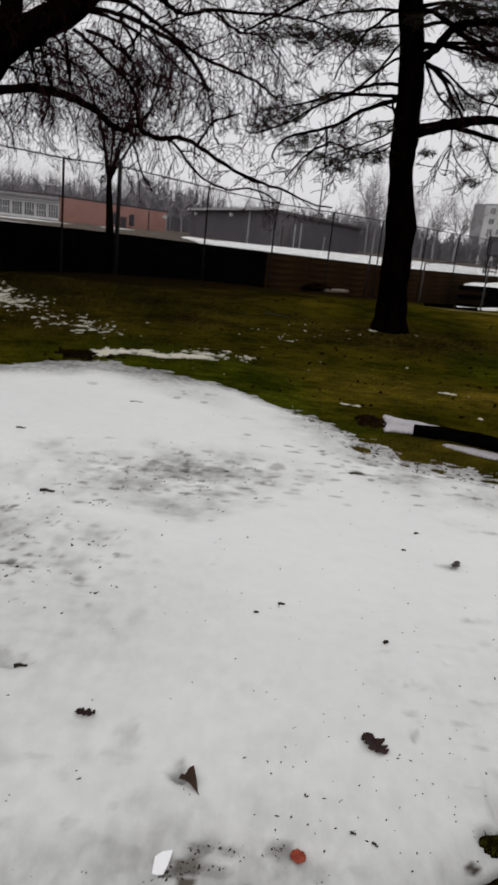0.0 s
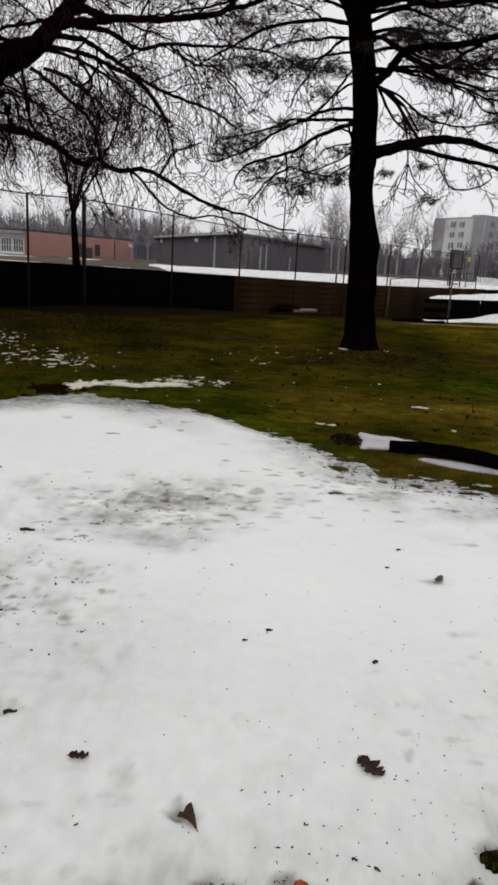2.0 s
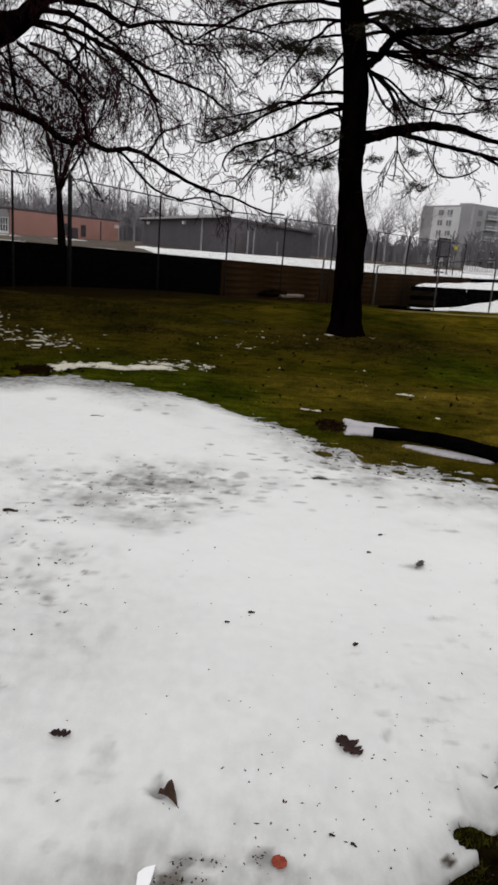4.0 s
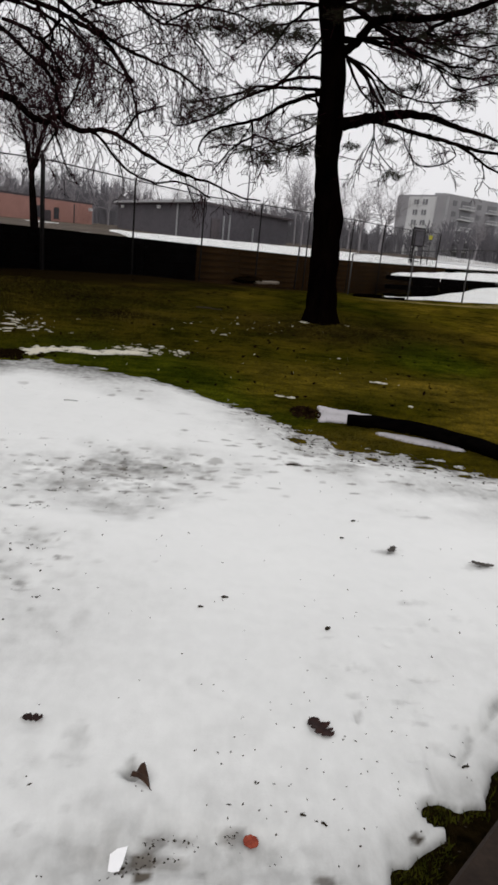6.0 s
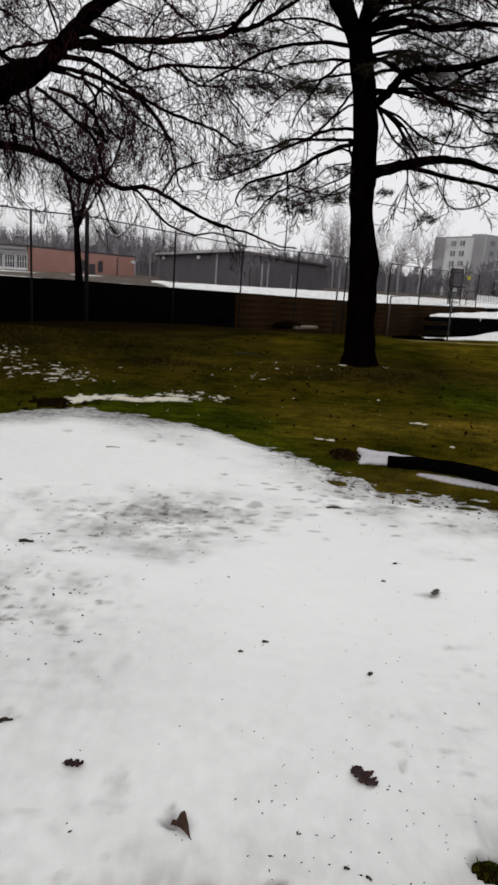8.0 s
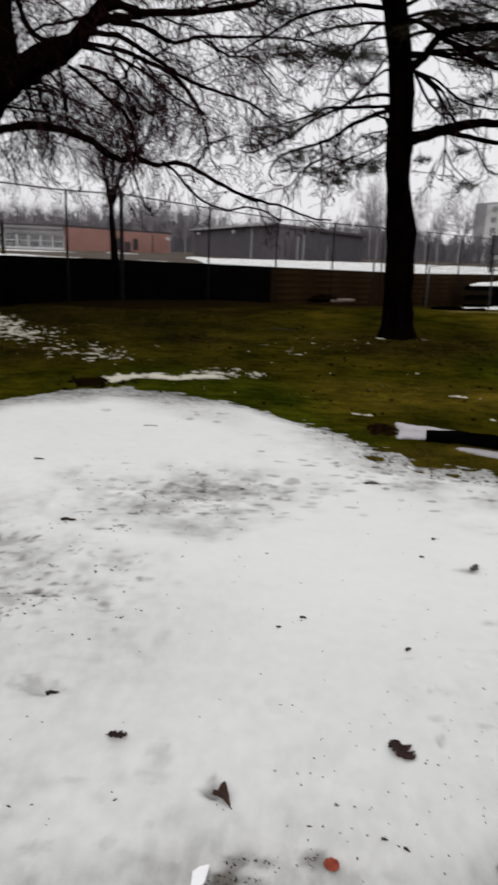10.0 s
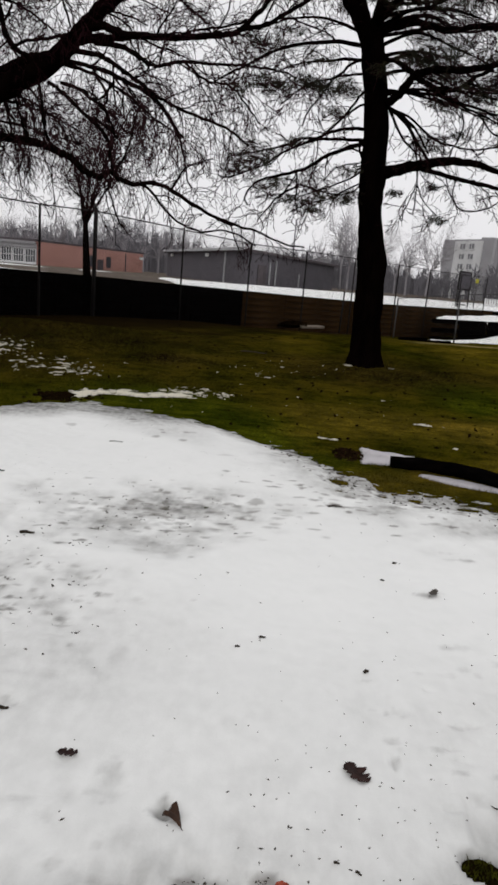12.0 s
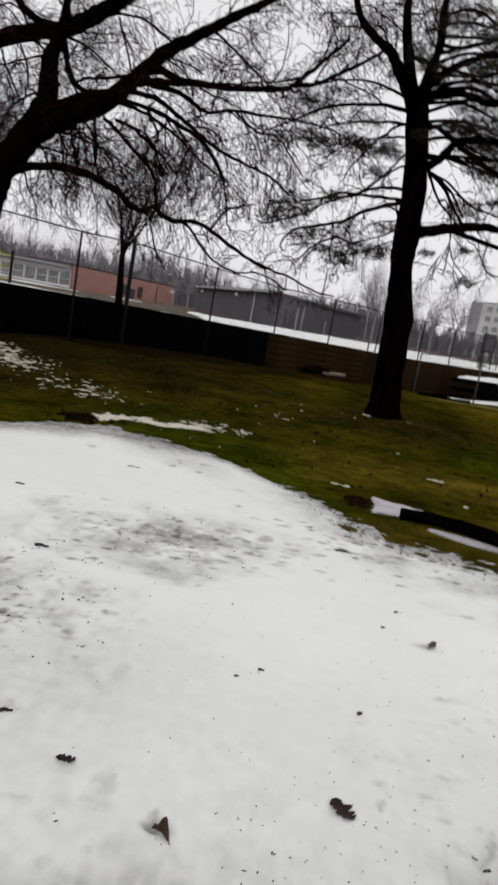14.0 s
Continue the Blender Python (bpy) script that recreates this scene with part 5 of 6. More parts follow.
    limb([(2.06, 12.7, 5.03), (2.29, 12.6, 4.89), (2.52, 12.52, 4.81), (2.73, 12.44, 4.81), (2.88, 12.37, 4.91), (3.02, 12.29, 5.01), (3.22, 12.2, 5.08)], 0.0466, 0.0285)
    limb([(1.92, 12.8, 4.83), (2.2, 12.75, 4.79), (2.48, 12.71, 4.77), (2.71, 12.66, 4.68), (2.95, 12.62, 4.59), (3.2, 12.58, 4.5), (3.44, 12.53, 4.39), (3.61, 12.5, 4.27)], 0.0299, 0.0125)
    limb([(2.34, 12.6, 4.84), (2.63, 12.51, 4.7), (2.86, 12.44, 4.6), (3.1, 12.37, 4.54), (3.35, 12.3, 4.45), (3.69, 12.2, 4.44)], 0.0336, 0.0122)
    limb([(1.69, 12.9, 4.58), (1.99, 12.84, 4.37), (2.16, 12.8, 4.16), (2.33, 12.75, 3.91), (2.51, 12.7, 3.7)], 0.0344, 0.0212)
    limb([(1.74, 12.9, 4.52), (1.9, 12.87, 4.25), (2, 12.85, 4.1), (2.15, 12.82, 3.95), (2.34, 12.8, 3.82)], 0.0258, 0.0128)
    limb([(1.9, 12.8, 4.46), (2.14, 12.76, 4.28), (2.3, 12.73, 4.08), (2.45, 12.7, 3.85)], 0.0214, 0.017)
    limb([(1.69, 12.9, 4.58), (2.1, 12.97, 4.45), (2.44, 13.04, 4.24), (2.66, 13.08, 4.13), (2.98, 13.13, 4.08), (3.3, 13.18, 4.06), (3.71, 13.25, 4.14), (4.01, 13.3, 4.25)], 0.0215, 0.0133)
    limb([(2.86, 12.5, 4.53), (2.94, 12.55, 4.33), (2.91, 12.59, 4.12), (2.83, 12.63, 3.94), (2.79, 12.66, 3.81), (2.62, 12.7, 3.75)], 0.0125, 0.0127)
    limb([(3.15, 12.4, 4.45), (3.31, 12.33, 4.23), (3.45, 12.29, 4.13), (3.67, 12.23, 4.14), (3.91, 12.17, 4.22), (4.15, 12.1, 4.28)], 0.0124, 0.0121)
    limb([(2.17, 12.7, 4.13), (2.27, 12.67, 3.72), (2.32, 12.64, 3.32), (2.32, 12.62, 3.05), (2.31, 12.6, 2.83)], 0.0127, 0.0105)
    limb([(2.31, 12.6, 3.34), (2.41, 12.56, 3.12), (2.53, 12.53, 2.98), (2.7, 12.5, 2.84)], 0.0105, 0.0083)
    limb([(2.3, 12.6, 3.32), (2.23, 12.6, 3.09), (2.16, 12.6, 2.9), (2.13, 12.6, 2.7)], 0.0105, 0.0084)
    limb([(2.93, 12.5, 3.43), (2.91, 12.46, 3.19), (3, 12.43, 3.01), (3.18, 12.41, 2.94), (3.45, 12.37, 2.99), (3.66, 12.33, 3.13), (3.57, 12.3, 3.28)], 0.0125, 0.0103)
    limb([(2.84, 12.2, 4.86), (3.24, 12.13, 4.75), (3.6, 12.07, 4.7), (4.01, 12, 4.76)], 0.0204, 0.012)
    limb([(2.75, 12.3, 4.76), (3.19, 12.2, 4.68), (3.54, 12.12, 4.58), (4.06, 12, 4.5)], 0.0205, 0.012)
    limb([(3.03, 12.2, 4.77), (3.56, 12.39, 4.97), (4.18, 12.6, 5.07)], 0.0163, 0.0126)
    limb([(3.4, 12.4, 4.36), (3.75, 12.31, 4.32), (4.16, 12.2, 4.42)], 0.0166, 0.0122)
    limb([(1.53, 12.95, 5.32), (1.7, 12.9, 5.3), (1.87, 12.86, 5.22), (2.05, 12.8, 5.09)], 0.0389, 0.047)
    # close-set boughs high up on the open side
    for k in range(16):
        z = 4.7 + 0.16 * k
        out_x, out_y = rng.uniform(1.5, 2.6), rng.uniform(-1.2, 1.0)
        limb([(1.42, 12.95, z), (1.42 + 0.3 * out_x, 12.95 + 0.3 * out_y, z + rng.uniform(-0.05, 0.25)), (1.42 + 0.65 * out_x, 12.95 + 0.7 * out_y, z + rng.uniform(-0.1, 0.3)), (1.42 + out_x, 12.95 + out_y, z + rng.uniform(-0.4, 0.35))], 0.034, 0.011)
        clump(1.42 + rng.uniform(0.4, 1.0) * out_x, 12.95 + 0.8 * out_y, z + rng.uniform(-0.1, 0.4), rng.uniform(0.22, 0.42), rng.uniform(0.1, 0.2))
    limb([(1.5, 12.8, 3.35), (1.2, 12.7, 3.2), (0.85, 12.6, 2.98), (0.5, 12.5, 2.86), (0.2, 12.45, 2.7)], 0.016, 0.008)
    limb([(1.5, 12.85, 3.6), (1.15, 12.9, 3.35), (0.75, 12.95, 3.18), (0.3, 13.0, 3.0), (-0.15, 13.0, 2.85)], 0.017, 0.008)
    limb([(0.28, 12.5, 3.4), (0.1, 12.45, 3.05), (-0.1, 12.4, 2.75), (-0.2, 12.4, 2.5)], 0.012, 0.007)
    clump(0.75, 12.55, 2.98, 0.3, 0.1)
    clump(0.25, 12.6, 2.88, 0.28, 0.12)
    clump(1.2, 12.75, 3.0, 0.2, 0.07)
    clump(-0.43, 12.30, 3.52, 0.36, 0.24)
    clump(-0.93, 13.15, 3.38, 0.26, 0.19)
    clump(-0.73, 12.81, 3.54, 0.23, 0.15)
    clump(0.87, 12.47, 4.66, 0.39, 0.13)
    clump(0.20, 13.32, 4.93, 0.22, 0.13)
    clump(-0.41, 12.98, 4.82, 0.27, 0.19)
    clump(-0.01, 12.64, 3.21, 0.27, 0.09)
    clump(1.10, 12.30, 3.42, 0.22, 0.11)
    clump(1.12, 13.15, 3.15, 0.41, 0.07)
    clump(1.96, 12.81, 3.19, 0.17, 0.04)
    clump(-0.22, 12.47, 3.11, 0.18, 0.08)
    clump(2.72, 13.32, 4.14, 0.22, 0.16)
    clump(2.97, 12.98, 4.23, 0.10, 0.07)
    clump(3.77, 12.64, 4.13, 0.27, 0.13)
    clump(2.84, 12.30, 5.28, 0.60, 0.12)
    clump(3.80, 13.15, 5.58, 0.48, 0.13)
    clump(2.40, 12.81, 5.39, 0.37, 0.09)
    clump(3.92, 12.47, 4.70, 0.28, 0.12)
    clump(3.53, 13.32, 4.69, 0.24, 0.09)
    clump(3.89, 12.98, 4.53, 0.27, 0.10)
    clump(0.42, 12.64, 4.77, 0.19, 0.10)
    clump(2.70, 12.30, 2.75, 0.18, 0.08)
    clump(0.63, 13.15, 4.83, 0.17, 0.11)
    clump(-0.12, 12.81, 4.69, 0.23, 0.15)
    clump(0.14, 12.47, 3.81, 0.14, 0.08)
    clump(2.82, 13.32, 4.74, 0.20, 0.09)
    clump(2.66, 12.98, 3.36, 0.15, 0.05)
    clump(0.53, 12.64, 2.79, 0.16, 0.07)
    clump(1.45, 12.30, 4.96, 0.20, 0.10)
    clump(4.30, 13.15, 4.54, 0.21, 0.09)
    clump(2.28, 12.81, 4.00, 0.13, 0.13)
    clump(3.77, 12.47, 5.01, 0.24, 0.10)
    clump(3.54, 13.32, 5.18, 0.33, 0.13)
    clump(4.07, 12.98, 5.37, 0.25, 0.15)
    clump(3.21, 12.64, 4.76, 0.29, 0.09)
    clump(1.87, 12.30, 5.18, 0.26, 0.08)
    clump(2.85, 13.15, 5.18, 0.28, 0.10)
    clump(4.19, 12.81, 4.95, 0.27, 0.13)
    clump(1.22, 12.30, 6.06, 0.26, 0.18)
    clump(1.58, 13.15, 5.94, 0.17, 0.13)
    clump(-0.39, 12.81, 5.38, 0.31, 0.11)
    clump(0.46, 12.47, 5.11, 0.26, 0.10)
    clump(0.93, 13.32, 4.94, 0.28, 0.15)
    clump(-0.73, 12.98, 5.46, 0.21, 0.11)
    clump(-0.31, 12.64, 4.73, 0.33, 0.12)
    clump(-0.80, 12.30, 4.57, 0.22, 0.12)
    clump(0.79, 13.15, 4.45, 0.21, 0.09)
    clump(-0.09, 12.81, 5.58, 0.27, 0.08)
    clump(0.28, 12.47, 4.76, 0.22, 0.10)
    clump(1.51, 12.30, 6.74, 0.30, 0.18)
    clump(2.05, 13.15, 7.33, 0.32, 0.19)
    clump(2.29, 12.81, 6.34, 0.29, 0.15)
    clump(1.61, 12.47, 6.03, 0.22, 0.12)
    clump(2.24, 13.32, 5.84, 0.33, 0.15)
    clump(1.35, 12.98, 6.80, 0.21, 0.15)
    clump(2.21, 12.64, 6.75, 0.29, 0.14)
    clump(1.07, 12.30, 6.22, 0.20, 0.10)
    clump(0.83, 13.15, 6.14, 0.24, 0.11)
    clump(2.17, 12.81, 5.29, 0.25, 0.08)
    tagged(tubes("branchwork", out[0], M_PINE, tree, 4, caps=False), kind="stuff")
    tagged(tubes("crown", out[1] + out[2], M_TWIG, tree, 3, caps=False), kind="stuff")
    spots = []
    for pts, _ in out[1]:
        if noise.noise(Vector(pts[-1]) * 1.1) > 0.05 and rng.random() < 0.5:
            spots.append((Vector(pts[-1]), (Vector(pts[-1]) - Vector(pts[-2])).normalized()))
    needle_tufts(rng, spots, 16, 0.1, vs, fs)
    tagged(under(put("needle_crown", vs, fs, M_NEEDLE), tree), kind="stuff")
    return tree


def vase_tree(name, base, height, r0, seed, material, twig, label, levels=3, group="", spread=0.5, gap=0.5, thick=1.0):
    """A bare tree whose stems rise like a vase from a short trunk."""
    rng = random.Random(seed)
    base = Vector(base)
    tree = empty(name, base, label, "tree", group)
    fork = height * rng.uniform(0.28, 0.36)
    pts, _ = shoot(rng, base - Vector((0, 0, 0.1)), Vector((rng.uniform(-0.04, 0.04), 0, 1)), fork, 5, 0.06, Vector((0, 0, 0)))
    tubes("trunk", [(pts, [r0 * (1.2 - 0.1 * j) for j in range(6)])], material, tree, 8)
    out = [[], [], []][:levels]
    stems = []
    for k in range(rng.randint(5, 7)):
        a = k * 2.4 + rng.uniform(-0.4, 0.4)
        tilt = rng.uniform(0.25, 1.0) * spread
        d = Vector((math.cos(a) * tilt, math.sin(a) * tilt, 1)).normalized()
        p, _ = shoot(rng, Vector(pts[-1]) - Vector((0, 0, 0.25 * fork * rng.random())), d, height * rng.uniform(0.5, 0.7), 8, 0.2, Vector((0, 0, 0.15)))
        r = [r0 * 0.42 * (1 - 0.85 * j / 8) for j in range(9)]
        stems.append((p, r))
        spray(rng, p, r, out, 0, gap, height * 0.22, Vector((0, 0, 0.12)), 0.75, 0.1, 0.2)
    tubes("stem", stems, material, tree, 5, caps=False)
    rest = [(p, [q * thick for q in r]) for lv in out for p, r in lv]
    tagged(tubes("crown", rest, twig, tree, 3, caps=False), kind="stuff")
    return tree


old_tree()
pine_tree()
vase_tree("young_tree", (-6.87, 26.0, 1.2), 7.0, 0.125, 4, M_BARK, M_TWIG, "young bare tree standing on the brown terrace", 3, gap=0.25, spread=0.72, thick=1.2)


# ---- buildings beyond the court ----
def wall_run(name, a, b, z0, z1, thick, material, parent):
    """A straight wall from a to b, its thickness behind it."""
    a, b = Vector((*a, 0)), Vector((*b, 0))
    d = (b - a).normalized()
    bk = Vector((-d.y, d.x, 0))
    c = (a + b) / 2 + bk * thick / 2
    return boxes(name, [((c.x, c.y, (z0 + z1) / 2), ((b - a).length, thick, z1 - z0), math.atan2(d.y, d.x))], material, parent)


def on_wall(a, b, t, out=0.0):
    a, b = Vector((*a, 0)), Vector((*b, 0))
    d = (b - a).normalized()
    p = a.lerp(b, t) + Vector((d.y, -d.x, 0)) * out
    return p, math.atan2(d.y, d.x)


def window(a, b, t, z, w, h, parent, cols=2, rows=2, bar=0.09, frame_mat=None, pane_mat=None):
    """A framed window that stands a little proud of a wall: pane, frame and glazing bars."""
    p, rz = on_wall(a, b, t, 0.03)
    win = boxes("window", [((p.x, p.y, z), (w, 0.1, h), rz)], pane_mat or M_PANE, parent)
    items = []
    p2, _ = on_wall(a, b, t, 0.09)
    ux, uy = math.cos(rz), math.sin(rz)
    for k in range(cols + 1):
        o = -w / 2 + w * k / cols
        items.append(((p2.x + ux * o, p2.y + uy * o, z), (bar, 0.08, h + bar), rz))
    for k in range(rows + 1):
        items.append(((p2.x, p2.y, z - h / 2 + h * k / rows), (w + bar, 0.07, bar), rz))
    fr = boxes("window_frame", items, frame_mat or M_WHITE, None)
    fr.parent = win
    return win


def brick_building():
    a, b = (-34.6, 103.0), (-24.3, 130.0)
    ob = empty("brick_building", (*a, 0.2), "low red brick building with a dark flat roof edge", "building")
    wall_run("wall", a, b, -0.6, 4.0, 14, M_BRICK, ob)
    wall_run("roof", (a[0] - 0.2, a[1] - 0.5), (b[0] + 0.2, b[1] + 0.5), 4.0, 4.3, 14.6, M_DARKROOF, ob)
    for t in (0.46, 0.62):
        window(a, b, t, 2.0, 1.2, 1.7, ob, 2, 2, 0.12, M_DARKROOF)
    p, rz = on_wall(a, b, 0.54, 0.05)
    boxes("door", [((p.x, p.y, 1.2), (1.6, 0.12, 2.3), rz)], M_DARKROOF, ob, "dark brown door")
    p, rz = on_wall(a, b, 0.97, 0.2)
    boxes("wall_lamp", [((p.x, p.y, 3.2), (0.7, 0.4, 0.5), rz)], M_WHITE, ob)
    p, rz = on_wall(a, b, 0.8, 0.06)
    boxes("downpipe", [((p.x, p.y, 1.8), (0.16, 0.14, 3.9), rz)], M_DARKROOF, ob)


def classroom_building():
    a, b = (-62.0, 96.0), (-34.7, 102.8)
    ob = empty("school_building", (*a, 0.2), "pale grey school wing with rows of white-framed windows", "building")
    wall_run("wall", a, b, -0.6, 3.6, 12, M_CONC, ob)
    wall_run("roof", (a[0] - 0.2, a[1] - 0.6), (b[0], b[1] - 0.5), 3.6, 3.95, 12.6, M_APT, ob)
    wall_run("fascia", (a[0] - 0.1, a[1] - 0.3), (b[0], b[1] - 0.25), 2.95, 3.6, 0.25, M_APT, ob)
    n = 17
    for k in range(n):
        window(a, b, (k + 0.5) / n, 1.95, 27.5 / n - 0.26, 1.85, ob, 4, 2, 0.075)
    wall_run("sill", (a[0], a[1] - 0.35), (b[0], b[1] - 0.3), 0.75, 1.0, 0.3, M_WHITE, ob)


def grey_building():
    c = (-3.0, 77.0)
    left, right = (-17.2, 113.0), (8.9, 110.0)
    ob = empty("grey_building", (*c, 0.4), "long low grey hall with a pale roof edge", "building")
    # a closed block on a slanted plan
    back = (-2.0, 146.0)
    zs = (0.0, 4.25)
    ring = [c, right, back, left]
    vs = [(x, y, z) for z in zs for x, y in ring]
    under(put("wall", vs, [(0, 1, 5, 4), (1, 2, 6, 5), (2, 3, 7, 6), (3, 0, 4, 7), (4, 5, 6, 7)], M_GREYWALL), ob)
    grow = [(c[0], c[1] - 0.6), (right[0] + 0.7, right[1]), (back[0], back[1] + 0.6), (left[0] - 0.7, left[1])]
    vs = [(x, y, z) for z in (4.25, 4.55) for x, y in grow]
    under(put("roof", vs, [(0, 1, 5, 4), (1, 2, 6, 5), (2, 3, 7, 6), (3, 0, 4, 7), (4, 5, 6, 7), (3, 2, 1, 0)], M_DARKROOF), ob)
    p, rz = on_wall(left, c, 0.5, 0.62)
    ln = math.hypot(c[0] - left[0], c[1] - left[1])
    boxes("gutter", [((p.x, p.y, 4.52), (ln, 0.22, 0.30), rz)], M_GREYROOF, ob, "pale metal gutter")
    p, rz = on_wall(left, c, 0.794, 0.12)
    boxes("downpipe", [((p.x, p.y, 2.3), (0.3, 0.14, 4.2), rz)], M_GREYROOF, ob)
    for t, z0, z1 in ((0.188, 0.6, 3.4), (0.246, 0.6, 3.7), (0.506, 0.8, 2.5)):
        p, rz = on_wall(c, right, t, 0.12)
        boxes("downpipe", [((p.x, p.y, (z0 + z1) / 2), (0.2, 0.14, z1 - z0), rz)], M_GREYROOF, ob)
    p, rz = on_wall(c, right, 0.12, 0.06)
    boxes("door", [((p.x, p.y, 1.7), (2.6, 0.12, 2.6), rz)], M_DARKROOF, ob, "dark grey shutter door")
    for t in (0.1, 0.6):
        p, rz = on_wall(left, c, t, 0.2)
        boxes("wall_lamp", [((p.x, p.y, 3.9), (0.7, 0.3, 0.4), rz)], M_WHITE, ob)


def apartment_block():
    a, c, e = (49.9, 219.5), (59.85, 200.0), (92.0, 224.0)
    ob = empty("apartment_block", (*c, 0), "six-storey grey apartment block with balconies, hazy in the distance", "building")
    top = 17.6
    back = (82.0, 248.0)
    ring = [a, c, e, back]
    vs = [(x, y, z) for z in (-1.0, top) for x, y in ring]
    under(put("wall", vs, [(0, 1, 5, 4), (1, 2, 6, 5), (2, 3, 7, 6), (3, 0, 4, 7), (4, 5, 6, 7)], M_APT), ob)
    # light panel with windows on the end wall
    p, rz = on_wall(a, c, 0.50, 0.12)
    boxes("panel", [((p.x, p.y, top / 2 - 0.2), (11.4, 0.3, top - 0.6), rz)], M_APT2, ob, "light rendered panel")
    p, rz = on_wall(a, c, 0.975, 0.12)
    boxes("panel", [((p.x, p.y, top / 2 - 0.1), (0.7, 0.3, top - 0.4), rz)], M_GREYROOF, ob, "pale concrete edge strip")
    for k in range(6):
        z = top - 2.0 - 2.85 * k
        for t in (0.40, 0.57):
            q, _ = on_wall(a, c, t, 0.28)
            win = boxes("window", [((q.x, q.y, z), (1.9, 0.2, 1.5), rz)], M_HAZEPANE, ob)
            q2, _ = on_wall(a, c, t, 0.42)
            fr = boxes("window_frame", [((q2.x, q2.y, z), (0.18, 0.1, 1.5), rz), ((q2.x, q2.y, z - 0.8), (2.1, 0.14, 0.16), rz)], M_APT2, None)
            fr.parent = win
        for t in (0.19, 0.51, 0.83):
            q, r2 = on_wall(c, e, t, 0.55)
            bal = boxes("balcony", [((q.x, q.y, z - 1.25), (6.0, 1.3, 0.28), r2)], M_APT2, ob, "pale balcony slab with rail")
            q3, _ = on_wall(c, e, t, 1.15)
            rail = boxes("rail", [((q3.x, q3.y, z - 0.35), (6.0, 0.1, 0.14), r2)] + [((q3.x + math.cos(r2) * o, q3.y + math.sin(r2) * o, z - 0.75), (0.09, 0.09, 0.9), r2) for o in (-3, -2, -1, 0, 1, 2, 3)], M_APT2, None)
            rail.parent = bal
            q4, _ = on_wall(c, e, t, 0.06)
            boxes("window", [((q4.x, q4.y, z), (4.6, 0.16, 1.9), r2)], M_HAZEPANE, ob)
        for t in (0.06, 0.35, 0.67):
            q, r2 = on_wall(c, e, t, 0.06)
            boxes("window", [((q.x, q.y, z), (1.8, 0.16, 1.4), r2)], M_HAZEPANE, ob)
    p, rz = on_wall(c, e, 0.5, -5)
    boxes("parapet", [((p.x, p.y, top + 0.3), (36, 4, 0.6), rz)], M_APT, ob)


brick_building()
classroom_building()
grey_building()
apartment_block()

# ---- far woods ----
rng = random.Random(8)
for k in range(46):
    az = -0.46 + 0.98 * (k + rng.uniform(0.1, 0.9)) / 46
    y = rng.uniform(128, 178) + (25 if az > 0.28 else 0)
    if 0.222 < az < 0.335:
        continue
    h = rng.uniform(8.5, 12) + (4.5 if 0.09 < az < 0.24 else 0) + (1.5 if az > 0.2 else 0)
    vase_tree("far_tree", (az * y, y, 0.5), h, 0.17, 100 + k, M_HAZEBARK, M_HAZEBARK, "bare grey tree in the misty distance", 2, "far trees", 0.55, 0.55, 2.3)
wv, wf = [], []
n = 240
for k in range(n):
    az, y = -0.62 + 1.4 * k / (n - 1), 235 + 6 * math.sin(k * 0.7)
    h = 5.4 + 0.8 * math.sin(k * 0.11) + rng.uniform(-0.5, 0.5) + 3.6 * float(smooth(-0.05, -0.16, az))
    wv += [(az * y, y, -1.0), (az * y, y + 4, h), (az * y, y + 12, h * 0.7)]
wf = [(a * 3 + b, a * 3 + 3 + b, a * 3 + 4 + b, a * 3 + b + 1) for a in range(n - 1) for b in range(2)]
for k in range(1500):
    az, y = rng.uniform(-0.62, 0.78), rng.uniform(186, 228)
    h = rng.uniform(5.5, 10.5) * (1 + 0.18 * math.sin(az * 23) + 0.4 * float(smooth(-0.05, -0.16, az)))
    x, turned = az * y, rng.uniform(-0.03, 0.03)
    strokes = [((x, y, 0), (x + turned * h, y, h), 0.2)]
    for _ in range(11):
        z = h * rng.uniform(0.25, 0.85)
        side, rise = rng.uniform(-1, 1) * 0.3 * (h - 0.55 * z), 0.35 * (h - z) + 0.8
        strokes.append(((x + turned * z, y, z), (x + turned * z + side, y + rng.uniform(-1, 1), z + rise), 0.11))
    for a, b, w in strokes:
        i = len(wv)
        wv += [(a[0] - w, a[1], a[2]), (a[0] + w, a[1], a[2]), (b[0] + 0.04, b[1], b[2]), (b[0] - 0.04, b[1], b[2])]
        wf.append((i, i + 1, i + 2, i + 3))
tagged(put("far_woods", wv, wf, M_HAZEWOOD), "grey misty belt of leafless woods on the skyline", "woods", kind="stuff")


